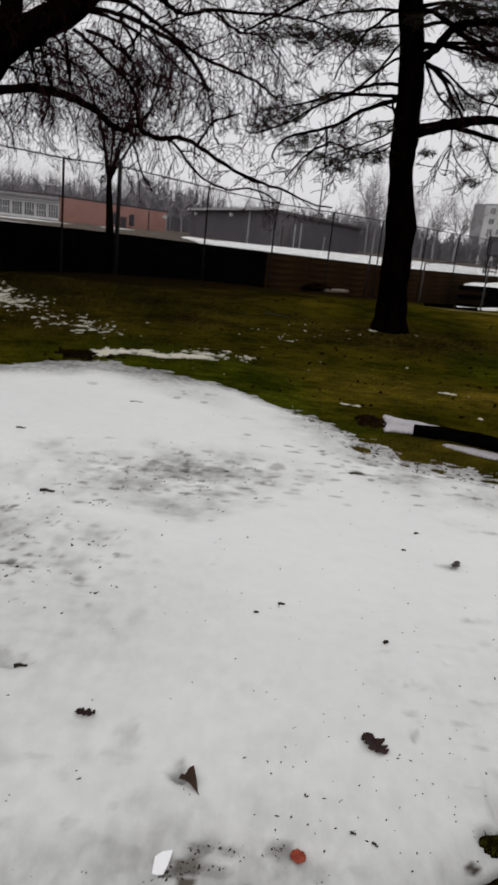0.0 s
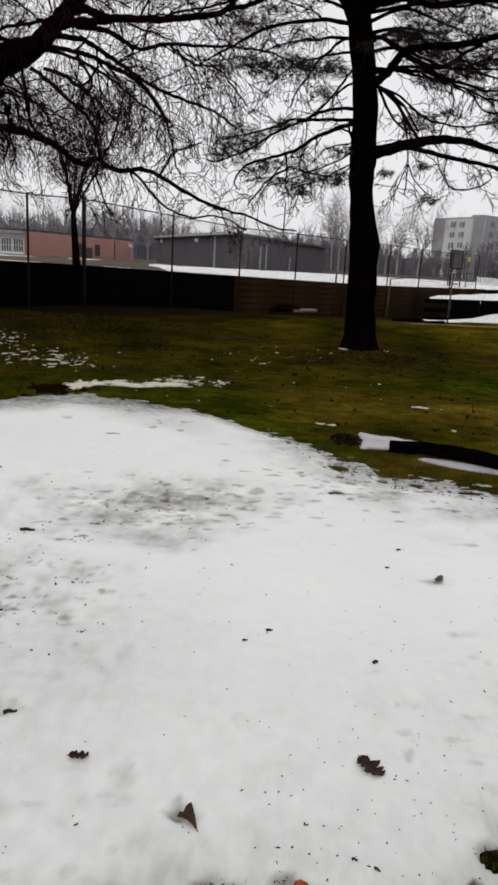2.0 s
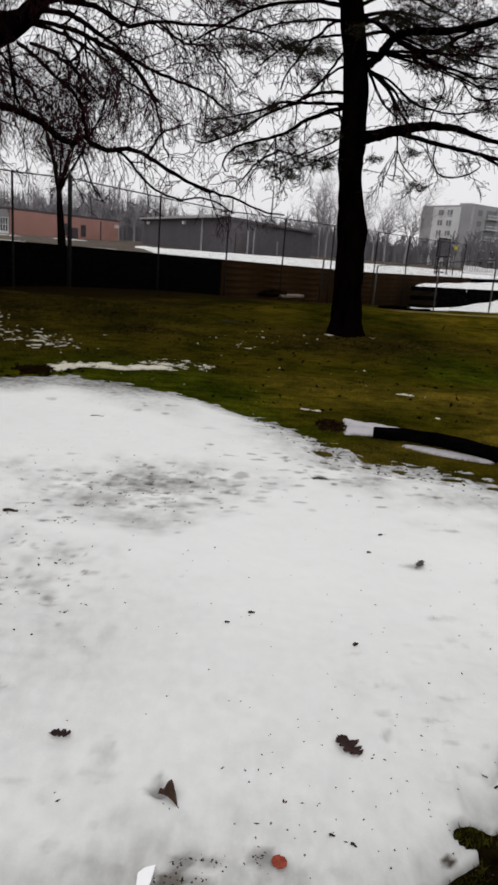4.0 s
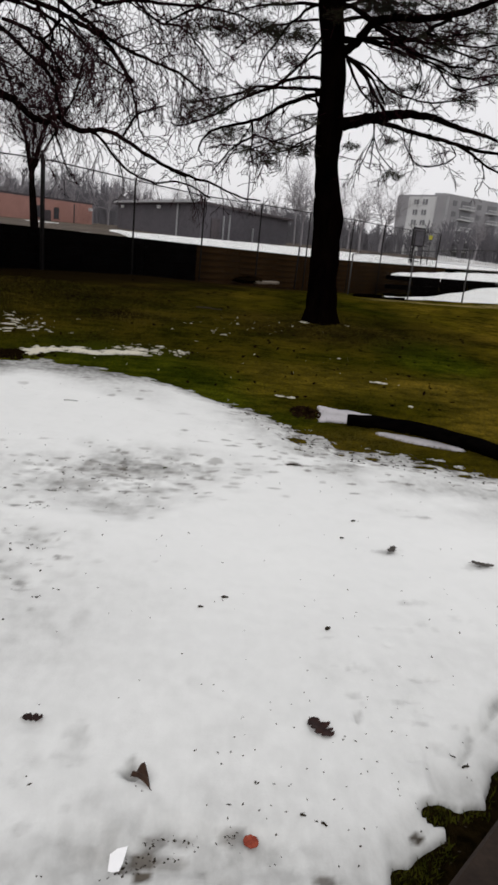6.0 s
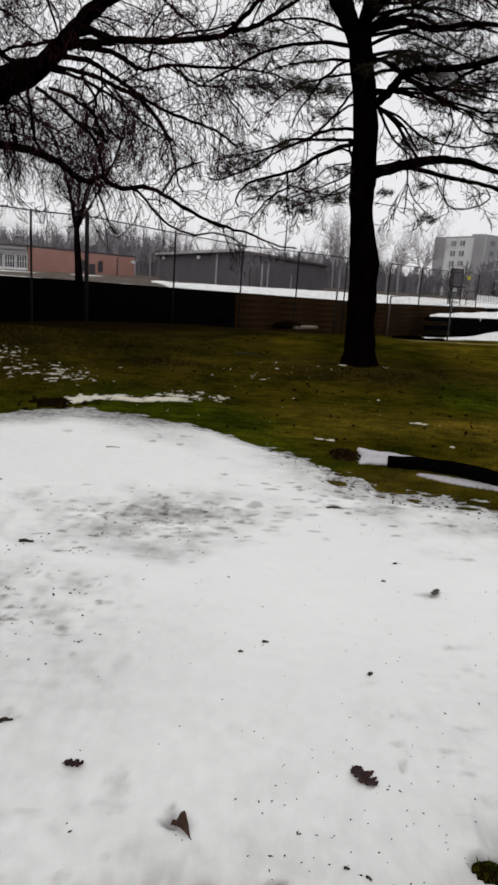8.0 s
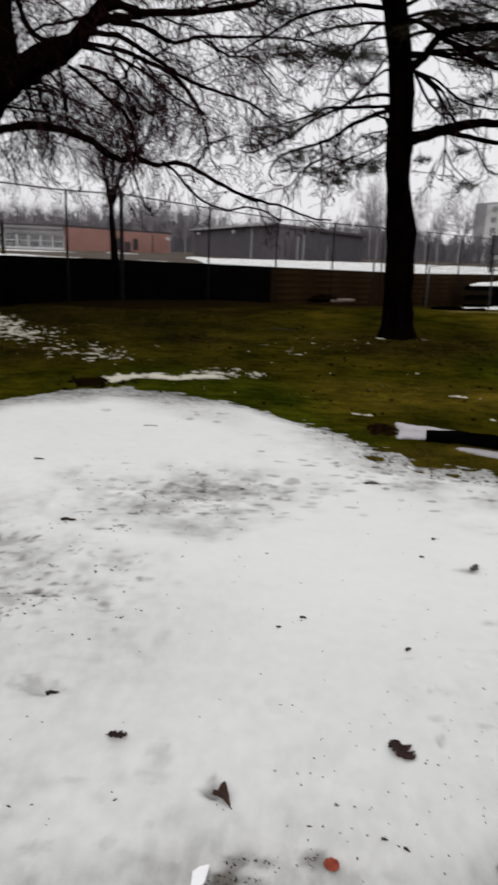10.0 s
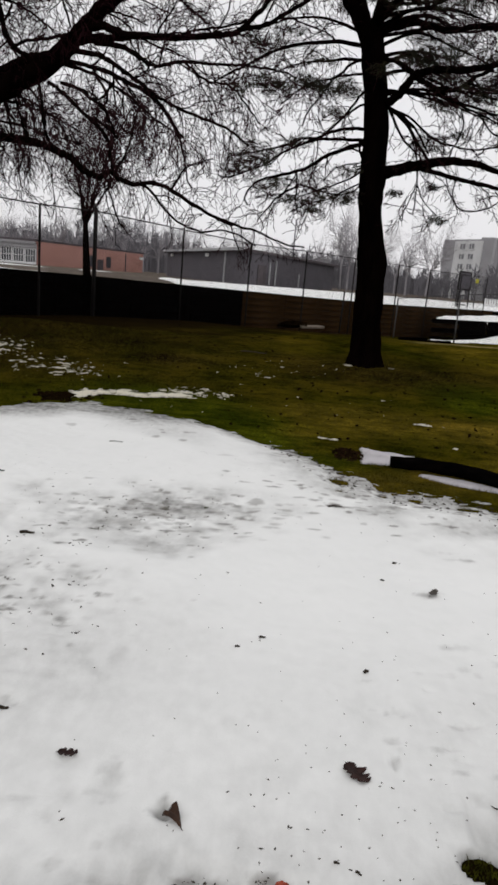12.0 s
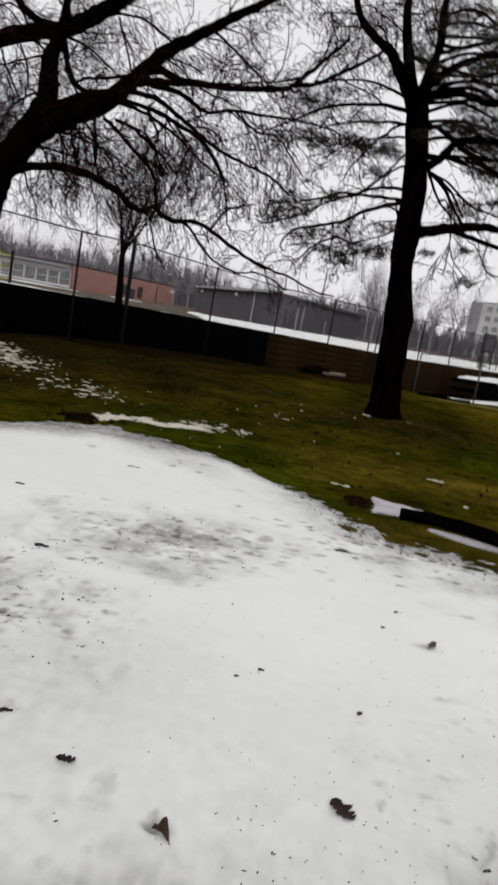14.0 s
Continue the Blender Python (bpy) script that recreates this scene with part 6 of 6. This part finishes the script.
# ---- things on the court ----
def backboard():
    ob = empty("basketball_hoop", (11.15, 42, 0.8), "grey basketball backboard on a steel post", "basketball hoop")
    rz = 0.7
    ux, uy = math.cos(rz), math.sin(rz)
    cx, cy, cz = 11.1, 42.0, 2.42
    boxes("backboard", [((cx, cy, cz), (1.1, 0.04, 0.95), rz)], M_GREYWALL, ob)
    items = [((cx + ux * o, cy + uy * o, cz), (0.07, 0.07, 1.05), rz) for o in (-0.55, 0.55)] + [((cx, cy, cz + o), (1.17, 0.07, 0.07), rz) for o in (-0.5, 0.5)]
    boxes("rim_frame", items, M_DARKSTEEL, ob, "dark steel edge frame")
    tubes("post", [([(cx - 0.1, cy + 0.5, 0.6), (cx - 0.1, cy + 0.5, 2.2), (cx, cy + 0.05, 2.45)], (0.06, 0.06, 0.05))], M_DARKSTEEL, ob, 8)
    ring = [(cx + 0.35 * uy + 0.23 * math.cos(a), cy - 0.35 * ux + 0.23 * math.sin(a), 1.95) for a in np.linspace(0, 6.283, 17)]
    tubes("hoop", [(ring, [0.014] * 17)], M_DARKSTEEL, ob, 5)
    boxes("bracket", [((cx - 0.35, cy, 1.3), (0.05, 0.05, 1.1), rz), ((cx + 0.35, cy, 1.3), (0.05, 0.05, 1.1), rz), ((cx, cy, 1.05), (0.8, 0.05, 0.06), rz)], M_DARKSTEEL, ob)
    sg = empty("yellow_sign", (12.24, 43.5, 0.8), "small yellow sign on a thin post", "sign")
    boxes("board", [((12.24, 43.5, 2.5), (0.2, 0.03, 0.24), 0.1)], M_YELLOW, sg)
    tubes("post", [([(12.24, 43.53, 0.6), (12.24, 43.53, 2.5)], (0.03, 0.03))], M_STEEL, sg, 6)


def climber():
    ob = empty("climbing_frame", (-17.5, 40, 0.9), "yellow and brown playground climbing frame", "climbing frame")
    boxes("post", [((-17.85, 40, 1.75), (0.09, 0.09, 1.9), 0)], M_YELLOW, ob, "yellow post")
    boxes("post", [((-17.07, 40, 1.78), (0.14, 0.14, 1.95), 0)], M_DARKSTEEL, ob, "dark brown post")
    for k in range(5):
        boxes("rung", [((-17.46, 40, 1.15 + 0.33 * k), (0.78, 0.05, 0.06), 0)], M_CONC if k % 2 else M_YELLOW, ob)


def picket_fence():
    ob = empty("picket_fence", (17.7, 60, 0.6), "pale weathered picket fence beyond the court", "fence")
    rng = random.Random(6)
    for k in range(46):
        x = 17.75 + 0.205 * k
        boxes("picket", [((x, 60 - 0.1 * (x - 17.7), 1.05 + rng.uniform(-0.04, 0.04) - 0.008 * k), (rng.uniform(0.10, 0.17), 0.05, 0.95), rng.uniform(-0.03, 0.03))], M_WHITE, ob)
    for z in (0.75, 1.2):
        boxes("rail", [((22.4, 59.5, z - 0.27), (9.4, 0.06, 0.09), -0.1)], M_CONC, ob)


def utility_pole(x, y, h, label):
    ob = empty("utility_pole", (x, y, 0.5), label, "pole")
    tubes("pole", [([(x, y, 0.3), (x, y, h / 2), (x, y, h)], (0.16, 0.14, 0.11))], M_HAZEWOOD, ob, 8)


backboard()
climber()
picket_fence()
utility_pole(2.67, 120, 11.6, "thin grey pole behind the court")
sp = empty("short_post", (2.6, 26.4, 0), "short steel post before the timber wall", "post")
tubes("pipe", [([(2.62, 26.4, -0.2), (2.66, 26.4, 1.33)], (0.03, 0.03))], M_DARKSTEEL, sp, 8)
slab = empty("stone_slab", (1.3, 24.3, -0.1), "pale flat stone slab at the foot of the wall", "slab")
boxes("slab_top", [((1.42, 24.35, 0.07), (1.25, 0.35, 0.09), 0.9)], M_SLAB, slab, bevel=0.02)
rk = empty("rubble", (0.62, 24.0, 0), "small heap of brown rubble against the timber wall", "rubble")
rng = random.Random(3)
for k in range(7):
    bm = bmesh.new()
    bmesh.ops.create_icosphere(bm, subdivisions=1, radius=rng.uniform(0.08, 0.16))
    for w in bm.verts:
        w.co = Vector((w.co.x * 1.4, w.co.y, w.co.z * 0.7)) * rng.uniform(0.8, 1.2) + Vector((0.35 + rng.uniform(0, 0.8), 23.95 + rng.uniform(-0.1, 0.15), 0.08 + 0.1 * (k % 2)))
    under(part("stone", bm, M_SOIL), rk)


# ---- small things on the snow and lawn ----
def snow_top(x, y):
    d, _ = snow_depth(np.array([[x]]), np.array([[y]]))
    return float(lawn_z(x, y)) + 0.004 + max(0.0, float(d[0, 0]))


def leaf(name, at, length, width, rz, lobes, curl, material, label, stalk=True):
    """A fallen leaf: lobed blade with a raised midrib, curled along and across, and its stalk."""
    ob = empty(name, (at[0], at[1], snow_top(*at)), label, "leaf")
    vs, fs = [], []
    if lobes:
        rows, cols = 30, 8
        for q in range(rows + 1):
            u = q / rows
            body = 0.2 + 0.8 * math.sin(math.pi * min(1.0, 0.06 + 0.9 * u)) ** 0.8
            for k in range(cols + 1):
                side = 2 * k / cols - 1
                notch = abs(math.sin(lobes * 0.5 * math.pi * u ** 1.15 + (0.5 if side > 0 else 1.3) + 0.8 * math.sin(5 * u + 2 * side)))
                half = 0.5 * width * body * (0.30 + 0.76 * notch ** 0.8 + 0.09 * math.sin(29 * u + 5 * (side > 0)) + 0.04 * math.sin(61 * u + 3 * (side > 0)))
                x, y = length * (u - 0.5) + 0.06 * abs(side) * length * notch * (1 - u), side * half
                vs.append((x, y, curl * side * side * half + 0.5 * curl * (2 * u - 1) ** 2 * length * 0.5 + 0.05 * width * math.sin(11 * u + 3 * side) * abs(side) + 0.007))
        w = cols + 1
        fs = [(q * w + k, q * w + k + 1, q * w + w + k + 1, q * w + w + k) for q in range(rows) for k in range(cols)]
    else:
        n, rows = 40, 5
        for q in range(rows + 1):
            for k in range(n):
                a = 2 * math.pi * k / n
                rr = (1 - 0.02 * math.sin(9 * a)) * q / rows
                x, y = 0.5 * length * math.cos(a) * rr, 0.5 * width * math.sin(a) * rr
                vs.append((x, y, curl * width * rr * rr + 0.02 * width * math.sin(7 * a) * rr + 0.006))
        fs = [(q * n + k, q * n + (k + 1) % n, (q + 1) * n + (k + 1) % n, (q + 1) * n + k) for q in range(rows) for k in range(n)]
    blade = put("blade", vs, fs, material, ob, smooth=True)
    solid = blade.modifiers.new("thick", "SOLIDIFY")
    solid.thickness = 0.0012
    if stalk:
        v, f = tube_data([([(-0.42 * length, 0, 0.008), (-0.52 * length, 0.03 * length, 0.01), (-0.6 * length, 0.07 * length, 0.006)], (0.0016, 0.0013, 0.001))], 5)
        put("stalk", v.tolist(), f, material, ob)
    ob.rotation_euler = (0, 0, rz)
    return ob


leaf("oak_leaf", (-0.48, 1.885), 0.064, 0.042, 0.05, 5, 0.3, M_LEAF, "dark wet brown leaf lying on the snow")


def tent_leaf(at, label):
    """A stiff three-cornered leaf folded along its midrib, one corner standing up from a dent."""
    ob = empty("curled_leaf", (at[0], at[1], snow_top(*at)), label, "leaf")
    a, b, c = Vector((0.006, 0.040, 0.026)), Vector((-0.030, -0.006, 0.010)), Vector((0.032, -0.042, 0.003))
    n, vs, ids = 10, [], {}
    for i in range(n + 1):
        for k in range(n + 1 - i):
            u, w = i / n, k / n
            q = a * u + b * w + c * (1 - u - w)
            hollow = u * w * 0.010 - u * (1 - u - w) * 0.010
            ids[i, k] = len(vs)
            vs.append((q.x - hollow, q.y - 0.4 * hollow, q.z + 0.05 * w * (1 - u - w) + 0.012 * math.sin(9 * u) * w + 0.002 * math.sin(31 * w + 17 * u) + 0.006))
    fs = []
    for i in range(n):
        for k in range(n - i):
            fs.append((ids[i, k], ids[i + 1, k], ids[i, k + 1]))
            if k < n - i - 1:
                fs.append((ids[i + 1, k], ids[i + 1, k + 1], ids[i, k + 1]))
    blade = put("blade", vs, fs, M_LEAF2, ob, smooth=True)
    blade.modifiers.new("thick", "SOLIDIFY").thickness = 0.0012
    v, f = tube_data([([(0.030, -0.040, 0.010), (0.034, -0.044, 0.009), (0.037, -0.046, 0.006)], (0.0016, 0.0013, 0.001))], 5)
    put("stalk", v.tolist(), f, M_LEAF2, ob)


tent_leaf((-0.108, 1.666), "folded brown leaf standing in a dent in the snow")
leaf("oak_leaf", (0.458, 1.93), 0.104, 0.074, -0.91, 7, 0.15, M_LEAF, "lobed dark brown oak leaf flat on the snow")
leaf("dead_leaf", (1.03, 3.37), 0.085, 0.05, 0.9, 1, 0.45, M_GREYLEAF, "curled grey-brown dead leaf sunk in the snow")
leaf("dead_leaf", (1.49, 3.27), 0.115, 0.055, -0.3, 1, 0.35, M_GREYLEAF, "curled grey-brown dead leaf sunk in the snow")
leaf("round_leaf", (0.212, 1.475), 0.042, 0.044, 0.4, 0, 0.06, M_REDLEAF, "small round red leaf on the snow", stalk=False)

card = empty("paper_scrap", (-0.132, 1.405, snow_top(-0.132, 1.405)), "blank scrap of white paper on the snow", "paper")
bm = bmesh.new()
q = [bm.verts.new(c) for c in ((-0.024, 0.010, 0.007), (-0.022, -0.038, 0.005), (0.004, -0.043, 0.005), (0.013, -0.014, 0.008), (0.019, 0.034, 0.011), (-0.007, 0.024, 0.012))]
bm.faces.new(q)
sheet = part("sheet", bm, M_PAPER, card)
sheet.modifiers.new("thick", "SOLIDIFY").thickness = 0.002

# the step beside which the snow has melted
step = empty("doorstep", (1.43, 1.3, -0.05), "weathered brown step at the edge of the lawn", "step", kind="structure")
bm = bmesh.new()
box(bm, (1.43, 1.3, 0.02), (1.6, 1.05, 0.2), math.radians(46), 0.012)
under(part("tread", bm, M_STEP), step)

# black log with snow round it
lp, lr = knotty(*taper([(1.25, 6.17, 0.015), (1.55, 6.11, 0.026), (1.85, 5.97, 0.034), (2.18, 5.71, 0.03), (2.42, 5.45, 0.02), (2.62, 5.15, 0.008), (2.75, 4.9, 0.0)], 0.052, 0.068, 6, 0.5), 0.008, 2)
log_ob = empty("fallen_log", (1.25, 6.2, -0.03), "black wet log lying at the edge of the snow", "log")
round_wood("log_body", lp, lr, M_LOG, log_ob, 14, 0, 5)


def stick(at, length, rz, r, label, bend=0.1):
    z = max(snow_top(*at), float(lawn_z(*at)))
    ob = empty("stick", (*at, z + r * 0.6), label, "stick", "fallen sticks")
    pts = [(-length / 2, 0, 0), (-length * 0.1, bend * length, r * 0.4), (length * 0.2, bend * 0.6 * length, 0), (length / 2, -bend * 0.3 * length, r * 0.5)]
    v, f = tube_data([(curve_pts(pts, 4), np.linspace(r, r * 0.55, 13))], 6)
    put("wood", v.tolist(), f, M_BIT, ob, smooth=True)
    ob.rotation_euler = (0, 0, rz)


for at, ln, rz, r in (((-1.26, 3.73), 0.085, 0.05, 0.010), ((-0.775, 2.095), 0.045, 0.25, 0.008), ((-1.86, 4.86), 0.07, 0.1, 0.007), ((-1.25, 6.02), 0.12, 0.1, 0.004),
                      ((0.135, 2.757), 0.028, 0.1, 0.006), ((0.57, 2.55), 0.022, 0.6, 0.008), ((0.03, 2.66), 0.02, 0.2, 0.005), ((0.89, 3.76), 0.025, 0.4, 0.006), ((0.78, 3.5), 0.022, 0.1, 0.005),
                      ((-0.23, 13.1), 0.5, -0.2, 0.016), ((0.361, 1.56), 0.016, -0.2, 0.004), ((0.418, 1.532), 0.018, -0.7, 0.004), ((0.62, 4.7), 0.10, 0.1, 0.006), ((0.885, 1.86), 0.032, 2.4, 0.0022), ((0.92, 1.815), 0.026, 0.3, 0.004), ((0.93, 1.825), 0.018, 1.3, 0.0025)):
    stick(at, ln, rz, r, "short dark stick on the ground")

# black strip added for the dark slit along the crest of the lawn
eb = empty("slit_strip", (4.6, 21.0, float(land(4.6, 21.0))), "black strip standing for the dark slit along the crest of the lawn", "board")
for u in (0, 1):
    a, b = Vector((3.75 + 1.0 * u, 20.25 + 0.8 * u, 0)), Vector((4.73 + 0.9 * u, 21.03 + 0.75 * u, 0))
    c = (a + b) / 2
    bm = bmesh.new()
    box(bm, (c.x, c.y, float(land(c.x, c.y)) + 0.03), ((b - a).length, 0.05, 0.14), math.atan2(b.y - a.y, b.x - a.x), 0.008)
    under(part("slit_length", bm, M_TIMBER), eb)

# dark soil thrown up beside the snow, in clods
rng = random.Random(8)
vs, fs = [], []
for _ in range(220):
    a, t = rng.uniform(0, 6.283), abs(rng.gauss(0, 0.6))
    x, y = -2.38 + 0.30 * t * math.cos(a) * (1 + 0.3 * math.sin(3 * a)), 8.0 + 0.26 * t * math.sin(a)
    c, r = Vector((x, y, float(lawn_z(x, y)) + 0.035 * max(0, 1 - t))), rng.uniform(0.010, 0.04)
    i = len(vs)
    for q in ((-1, -1, -0.3), (1, -0.8, -0.3), (1, 1, -0.3), (-0.9, 1, -0.3), (-0.5, -0.5, 0.5), (0.6, -0.4, 0.4), (0.5, 0.6, 0.5), (-0.5, 0.5, 0.6)):
        vs.append(tuple(c + r * Vector([u * rng.uniform(0.7, 1.2) for u in q])))
    fs += [tuple(i + k for k in q) for q in ((4, 5, 6, 7), (0, 1, 5, 4), (1, 2, 6, 5), (2, 3, 7, 6), (3, 0, 4, 7), (3, 2, 1, 0))]
tagged(put("soil_mound", vs, fs, M_SOIL), "low heap of dark crumbling soil in the lawn", "mound", kind="stuff")
# dark leaves lying about on the lawn
vs, fs = [], []
for _ in range(420):
    y = 7.0 + 10.0 * rng.random() ** 1.2
    x = rng.uniform(-0.32 * y, 0.36 * y)
    if y < np.interp(x, EDGE_X, EDGE_Y) + 0.15:
        continue
    c = Vector((x, y, float(lawn_z(x, y)) + 0.03))
    u = Vector((rng.gauss(0, 1), rng.gauss(0, 1), rng.gauss(0, 0.25))).normalized()
    w, ln, i = perp(rng, u), rng.uniform(0.016, 0.04), len(vs)
    vs += [tuple(c - u * ln), tuple(c + w * ln * 0.5), tuple(c + u * ln), tuple(c - w * ln * 0.5)]
    fs.append((i, i + 1, i + 2, i + 3))
tagged(put("fallen_leaves", vs, fs, M_SOIL), "small dark dead leaves lying about on the lawn", "leaf litter", kind="stuff")
# dead leaves blown together by the log
rng = random.Random(31)
vs, fs = [], []
for _ in range(150):
    a, t = rng.uniform(0, 6.283), rng.random() ** 0.7
    c = Vector((0.90 + 0.15 * t * math.cos(a), 6.46 + 0.22 * t * math.sin(a), 0))
    c.z = float(lawn_z(c.x, c.y)) + 0.012 + 0.05 * (1 - t) * rng.random()
    u = Vector((rng.gauss(0, 1), rng.gauss(0, 1), rng.gauss(0, 0.5))).normalized()
    w = perp(rng, u)
    ln, wd, i = rng.uniform(0.02, 0.045), rng.uniform(0.010, 0.02), len(vs)
    vs += [tuple(c - u * ln), tuple(c + w * wd + Vector((0, 0, 0.006))), tuple(c + u * ln), tuple(c - w * wd)]
    fs.append((i, i + 1, i + 2, i + 3))
tagged(put("leaf_litter", vs, fs, M_LITTER), "small drift of dead brown leaves by the log", "leaf litter", kind="stuff")

# bark crumbs and seed husks scattered over the snow
rng = random.Random(77)
vs, fs = [], []
spots = []
for cx, cy in ((-0.054, 1.466), (0.036, 1.47), (0.16, 1.486), (-0.083, 1.395), (-0.016, 1.409), (-0.126, 1.365)):
    for _ in range(13):
        spots.append((rng.gauss(cx, 0.018), rng.gauss(cy, 0.012), rng.uniform(0.0014, 0.0036)))
for _ in range(330):
    x, y = rng.uniform(-1.9, 1.5), 1.2 + 5.8 * rng.random() ** 1.6
    spots.append((x, y, rng.uniform(0.0015, 0.0042)))
for _ in range(90):
    spots.append((rng.gauss(0.55, 0.28), rng.gauss(1.72, 0.24), rng.uniform(0.0015, 0.0038)))
for _ in range(60):
    spots.append((rng.gauss(-1.2, 0.4), rng.gauss(3.1, 0.5), rng.uniform(0.002, 0.006)))
for _ in range(70):
    spots.append((rng.gauss(-0.7, 0.4), rng.gauss(4.25, 0.35), rng.uniform(0.003, 0.007)))
for _ in range(170):
    x = rng.uniform(0.1, 2.2)
    spots.append((x, float(np.interp(x, EDGE_X, EDGE_Y)) - abs(rng.gauss(0, 0.35)), rng.uniform(0.004, 0.014)))
for cx, cy, wide in ((-0.40, 4.14, 0.04), (-0.87, 4.03, 0.05), (-0.93, 3.64, 0.05), (-1.11, 2.77, 0.05), (-1.04, 2.72, 0.04), (-0.80, 3.12, 0.03), (-1.28, 2.62, 0.06), (-1.13, 2.63, 0.05), (-1.5, 2.94, 0.05), (-1.71, 3.29, 0.07),
                     (-0.68, 2.67, 0.03), (-0.9, 3.12, 0.05), (-1.2, 2.66, 0.04), (-1.38, 2.83, 0.06), (-1.6, 3.38, 0.06), (-0.5, 4.33, 0.06), (-0.75, 4.2, 0.06), (-0.6, 4.5, 0.07), (-1.3, 2.8, 0.05), (-1.42, 2.62, 0.05)):
    for _ in range(4):
        spots.append((rng.gauss(cx, wide), rng.gauss(cy, wide * 0.45), rng.uniform(0.003, 0.0075)))
for x, y, s in spots:
    z = snow_top(x, y)
    a, e = rng.uniform(0, 3.14), rng.uniform(1, 2.6)
    ux, uy, i = math.cos(a), math.sin(a), len(vs)
    for px, py, pz in ((-e, 0, 0), (0, -1, 0), (e, 0.2, 0.2), (0, 1, 0.1), (0.1, 0, 1.0)):
        vs.append((x + s * (px * ux - py * uy), y + s * (px * uy + py * ux), z + s * pz * 0.8))
    fs += [(i, i + 1, i + 4), (i + 1, i + 2, i + 4), (i + 2, i + 3, i + 4), (i + 3, i, i + 4)]
tagged(put("bark_crumbs", vs, fs, M_BIT), "dark crumbs of bark and husks strewn on the snow", "debris", kind="stuff")

# short flattened grass
nrng = np.random.default_rng(4)


def grass(name, n, x0, x1, y0, y1, size, keep, label, material=None):
    x, y = nrng.uniform(x0, x1, n), y0 + (y1 - y0) * nrng.random(n) ** 1.3
    ok = keep(x, y)
    x, y = x[ok], y[ok]
    z = lawn_z(x, y)
    k = len(x)
    a, h = nrng.uniform(0, 6.283, k), size * nrng.uniform(0.5, 1.2, k)
    lean = nrng.uniform(0.3, 1.2, k)
    wx, wy = np.cos(a) * 0.0032, np.sin(a) * 0.0032
    b = nrng.uniform(0, 6.283, k)
    tip = np.stack([x + np.cos(b) * h * lean, y + np.sin(b) * h * lean, z + h], -1)
    vs = np.stack([np.stack([x - wx, y - wy, z - 0.004], -1), np.stack([x + wx, y + wy, z - 0.004], -1), tip], 1).reshape(-1, 3)
    f = np.arange(3 * k).reshape(-1, 3)
    ob = tagged(put(name, vs.tolist(), f.tolist(), material or M_GRASS), label, "grass", kind="stuff")
    for key, value in lawn_tone(x, y).items():
        ob.data.attributes.new(key, "FLOAT", "POINT").data.foreach_set("value", np.repeat(value, 3).astype(np.float32))


def grass_material():
    m, n, l, b = mat("grass_blades", 0.8, 0, 0.0)
    col = ramp(n, l, noise_of(n, l, 1.1), [(0.3, (0.024, 0.029, 0.002)), (0.7, (0.078, 0.056, 0.008))])
    for key, tint in (("lush", (0.026, 0.038, 0.003)), ("straw", (0.10, 0.076, 0.015))):
        at = n.new("ShaderNodeAttribute")
        at.attribute_name = key
        col = blend(n, l, col, tint, at.outputs["Fac"])
    l.new(col, b.inputs["Base Color"])
    return m


M_GRASS = grass_material()
M_MOSSY = simple("dark_mossy_grass", (0.012, 0.014, 0.002), (0.075, 0.076, 0.009), 18, 0.8, spec=0.0)
grass("lawn_grass", 90000, -6.5, 4.5, 4.9, 15, 0.035, lambda x, y: ((y > np.interp(x, EDGE_X, EDGE_Y) + 0.3) | (snow_depth(x, y)[0] < -0.008)) & (fleck_depth(x, y)[0] < 0.002) & (patch_depth(x, y)[0] < 0.002), "short flattened winter grass")
grass("step_grass", 16000, 0.5, 1.5, 1.2, 2.1, 0.018, lambda x, y: (snow_depth(x, y)[0] < -0.022) & (y - melt_line(x) > -0.05 + 0.05 * wave(x, y, 12, 3)), "wet dark grass beside the step", M_MOSSY)
grass("thaw_grass", 26000, -2.2, -0.3, 2.2, 4.8, 0.022, lambda x, y: snow_depth(x, y)[0] < -0.002, "olive grass showing through holes in the snow")
grass("rim_grass", 14000, 0.1, 2.4, 4.2, 6.4, 0.018, lambda x, y: snow_depth(x, y)[0] < -0.006, "matted straw-coloured grass at the rim of the snow")
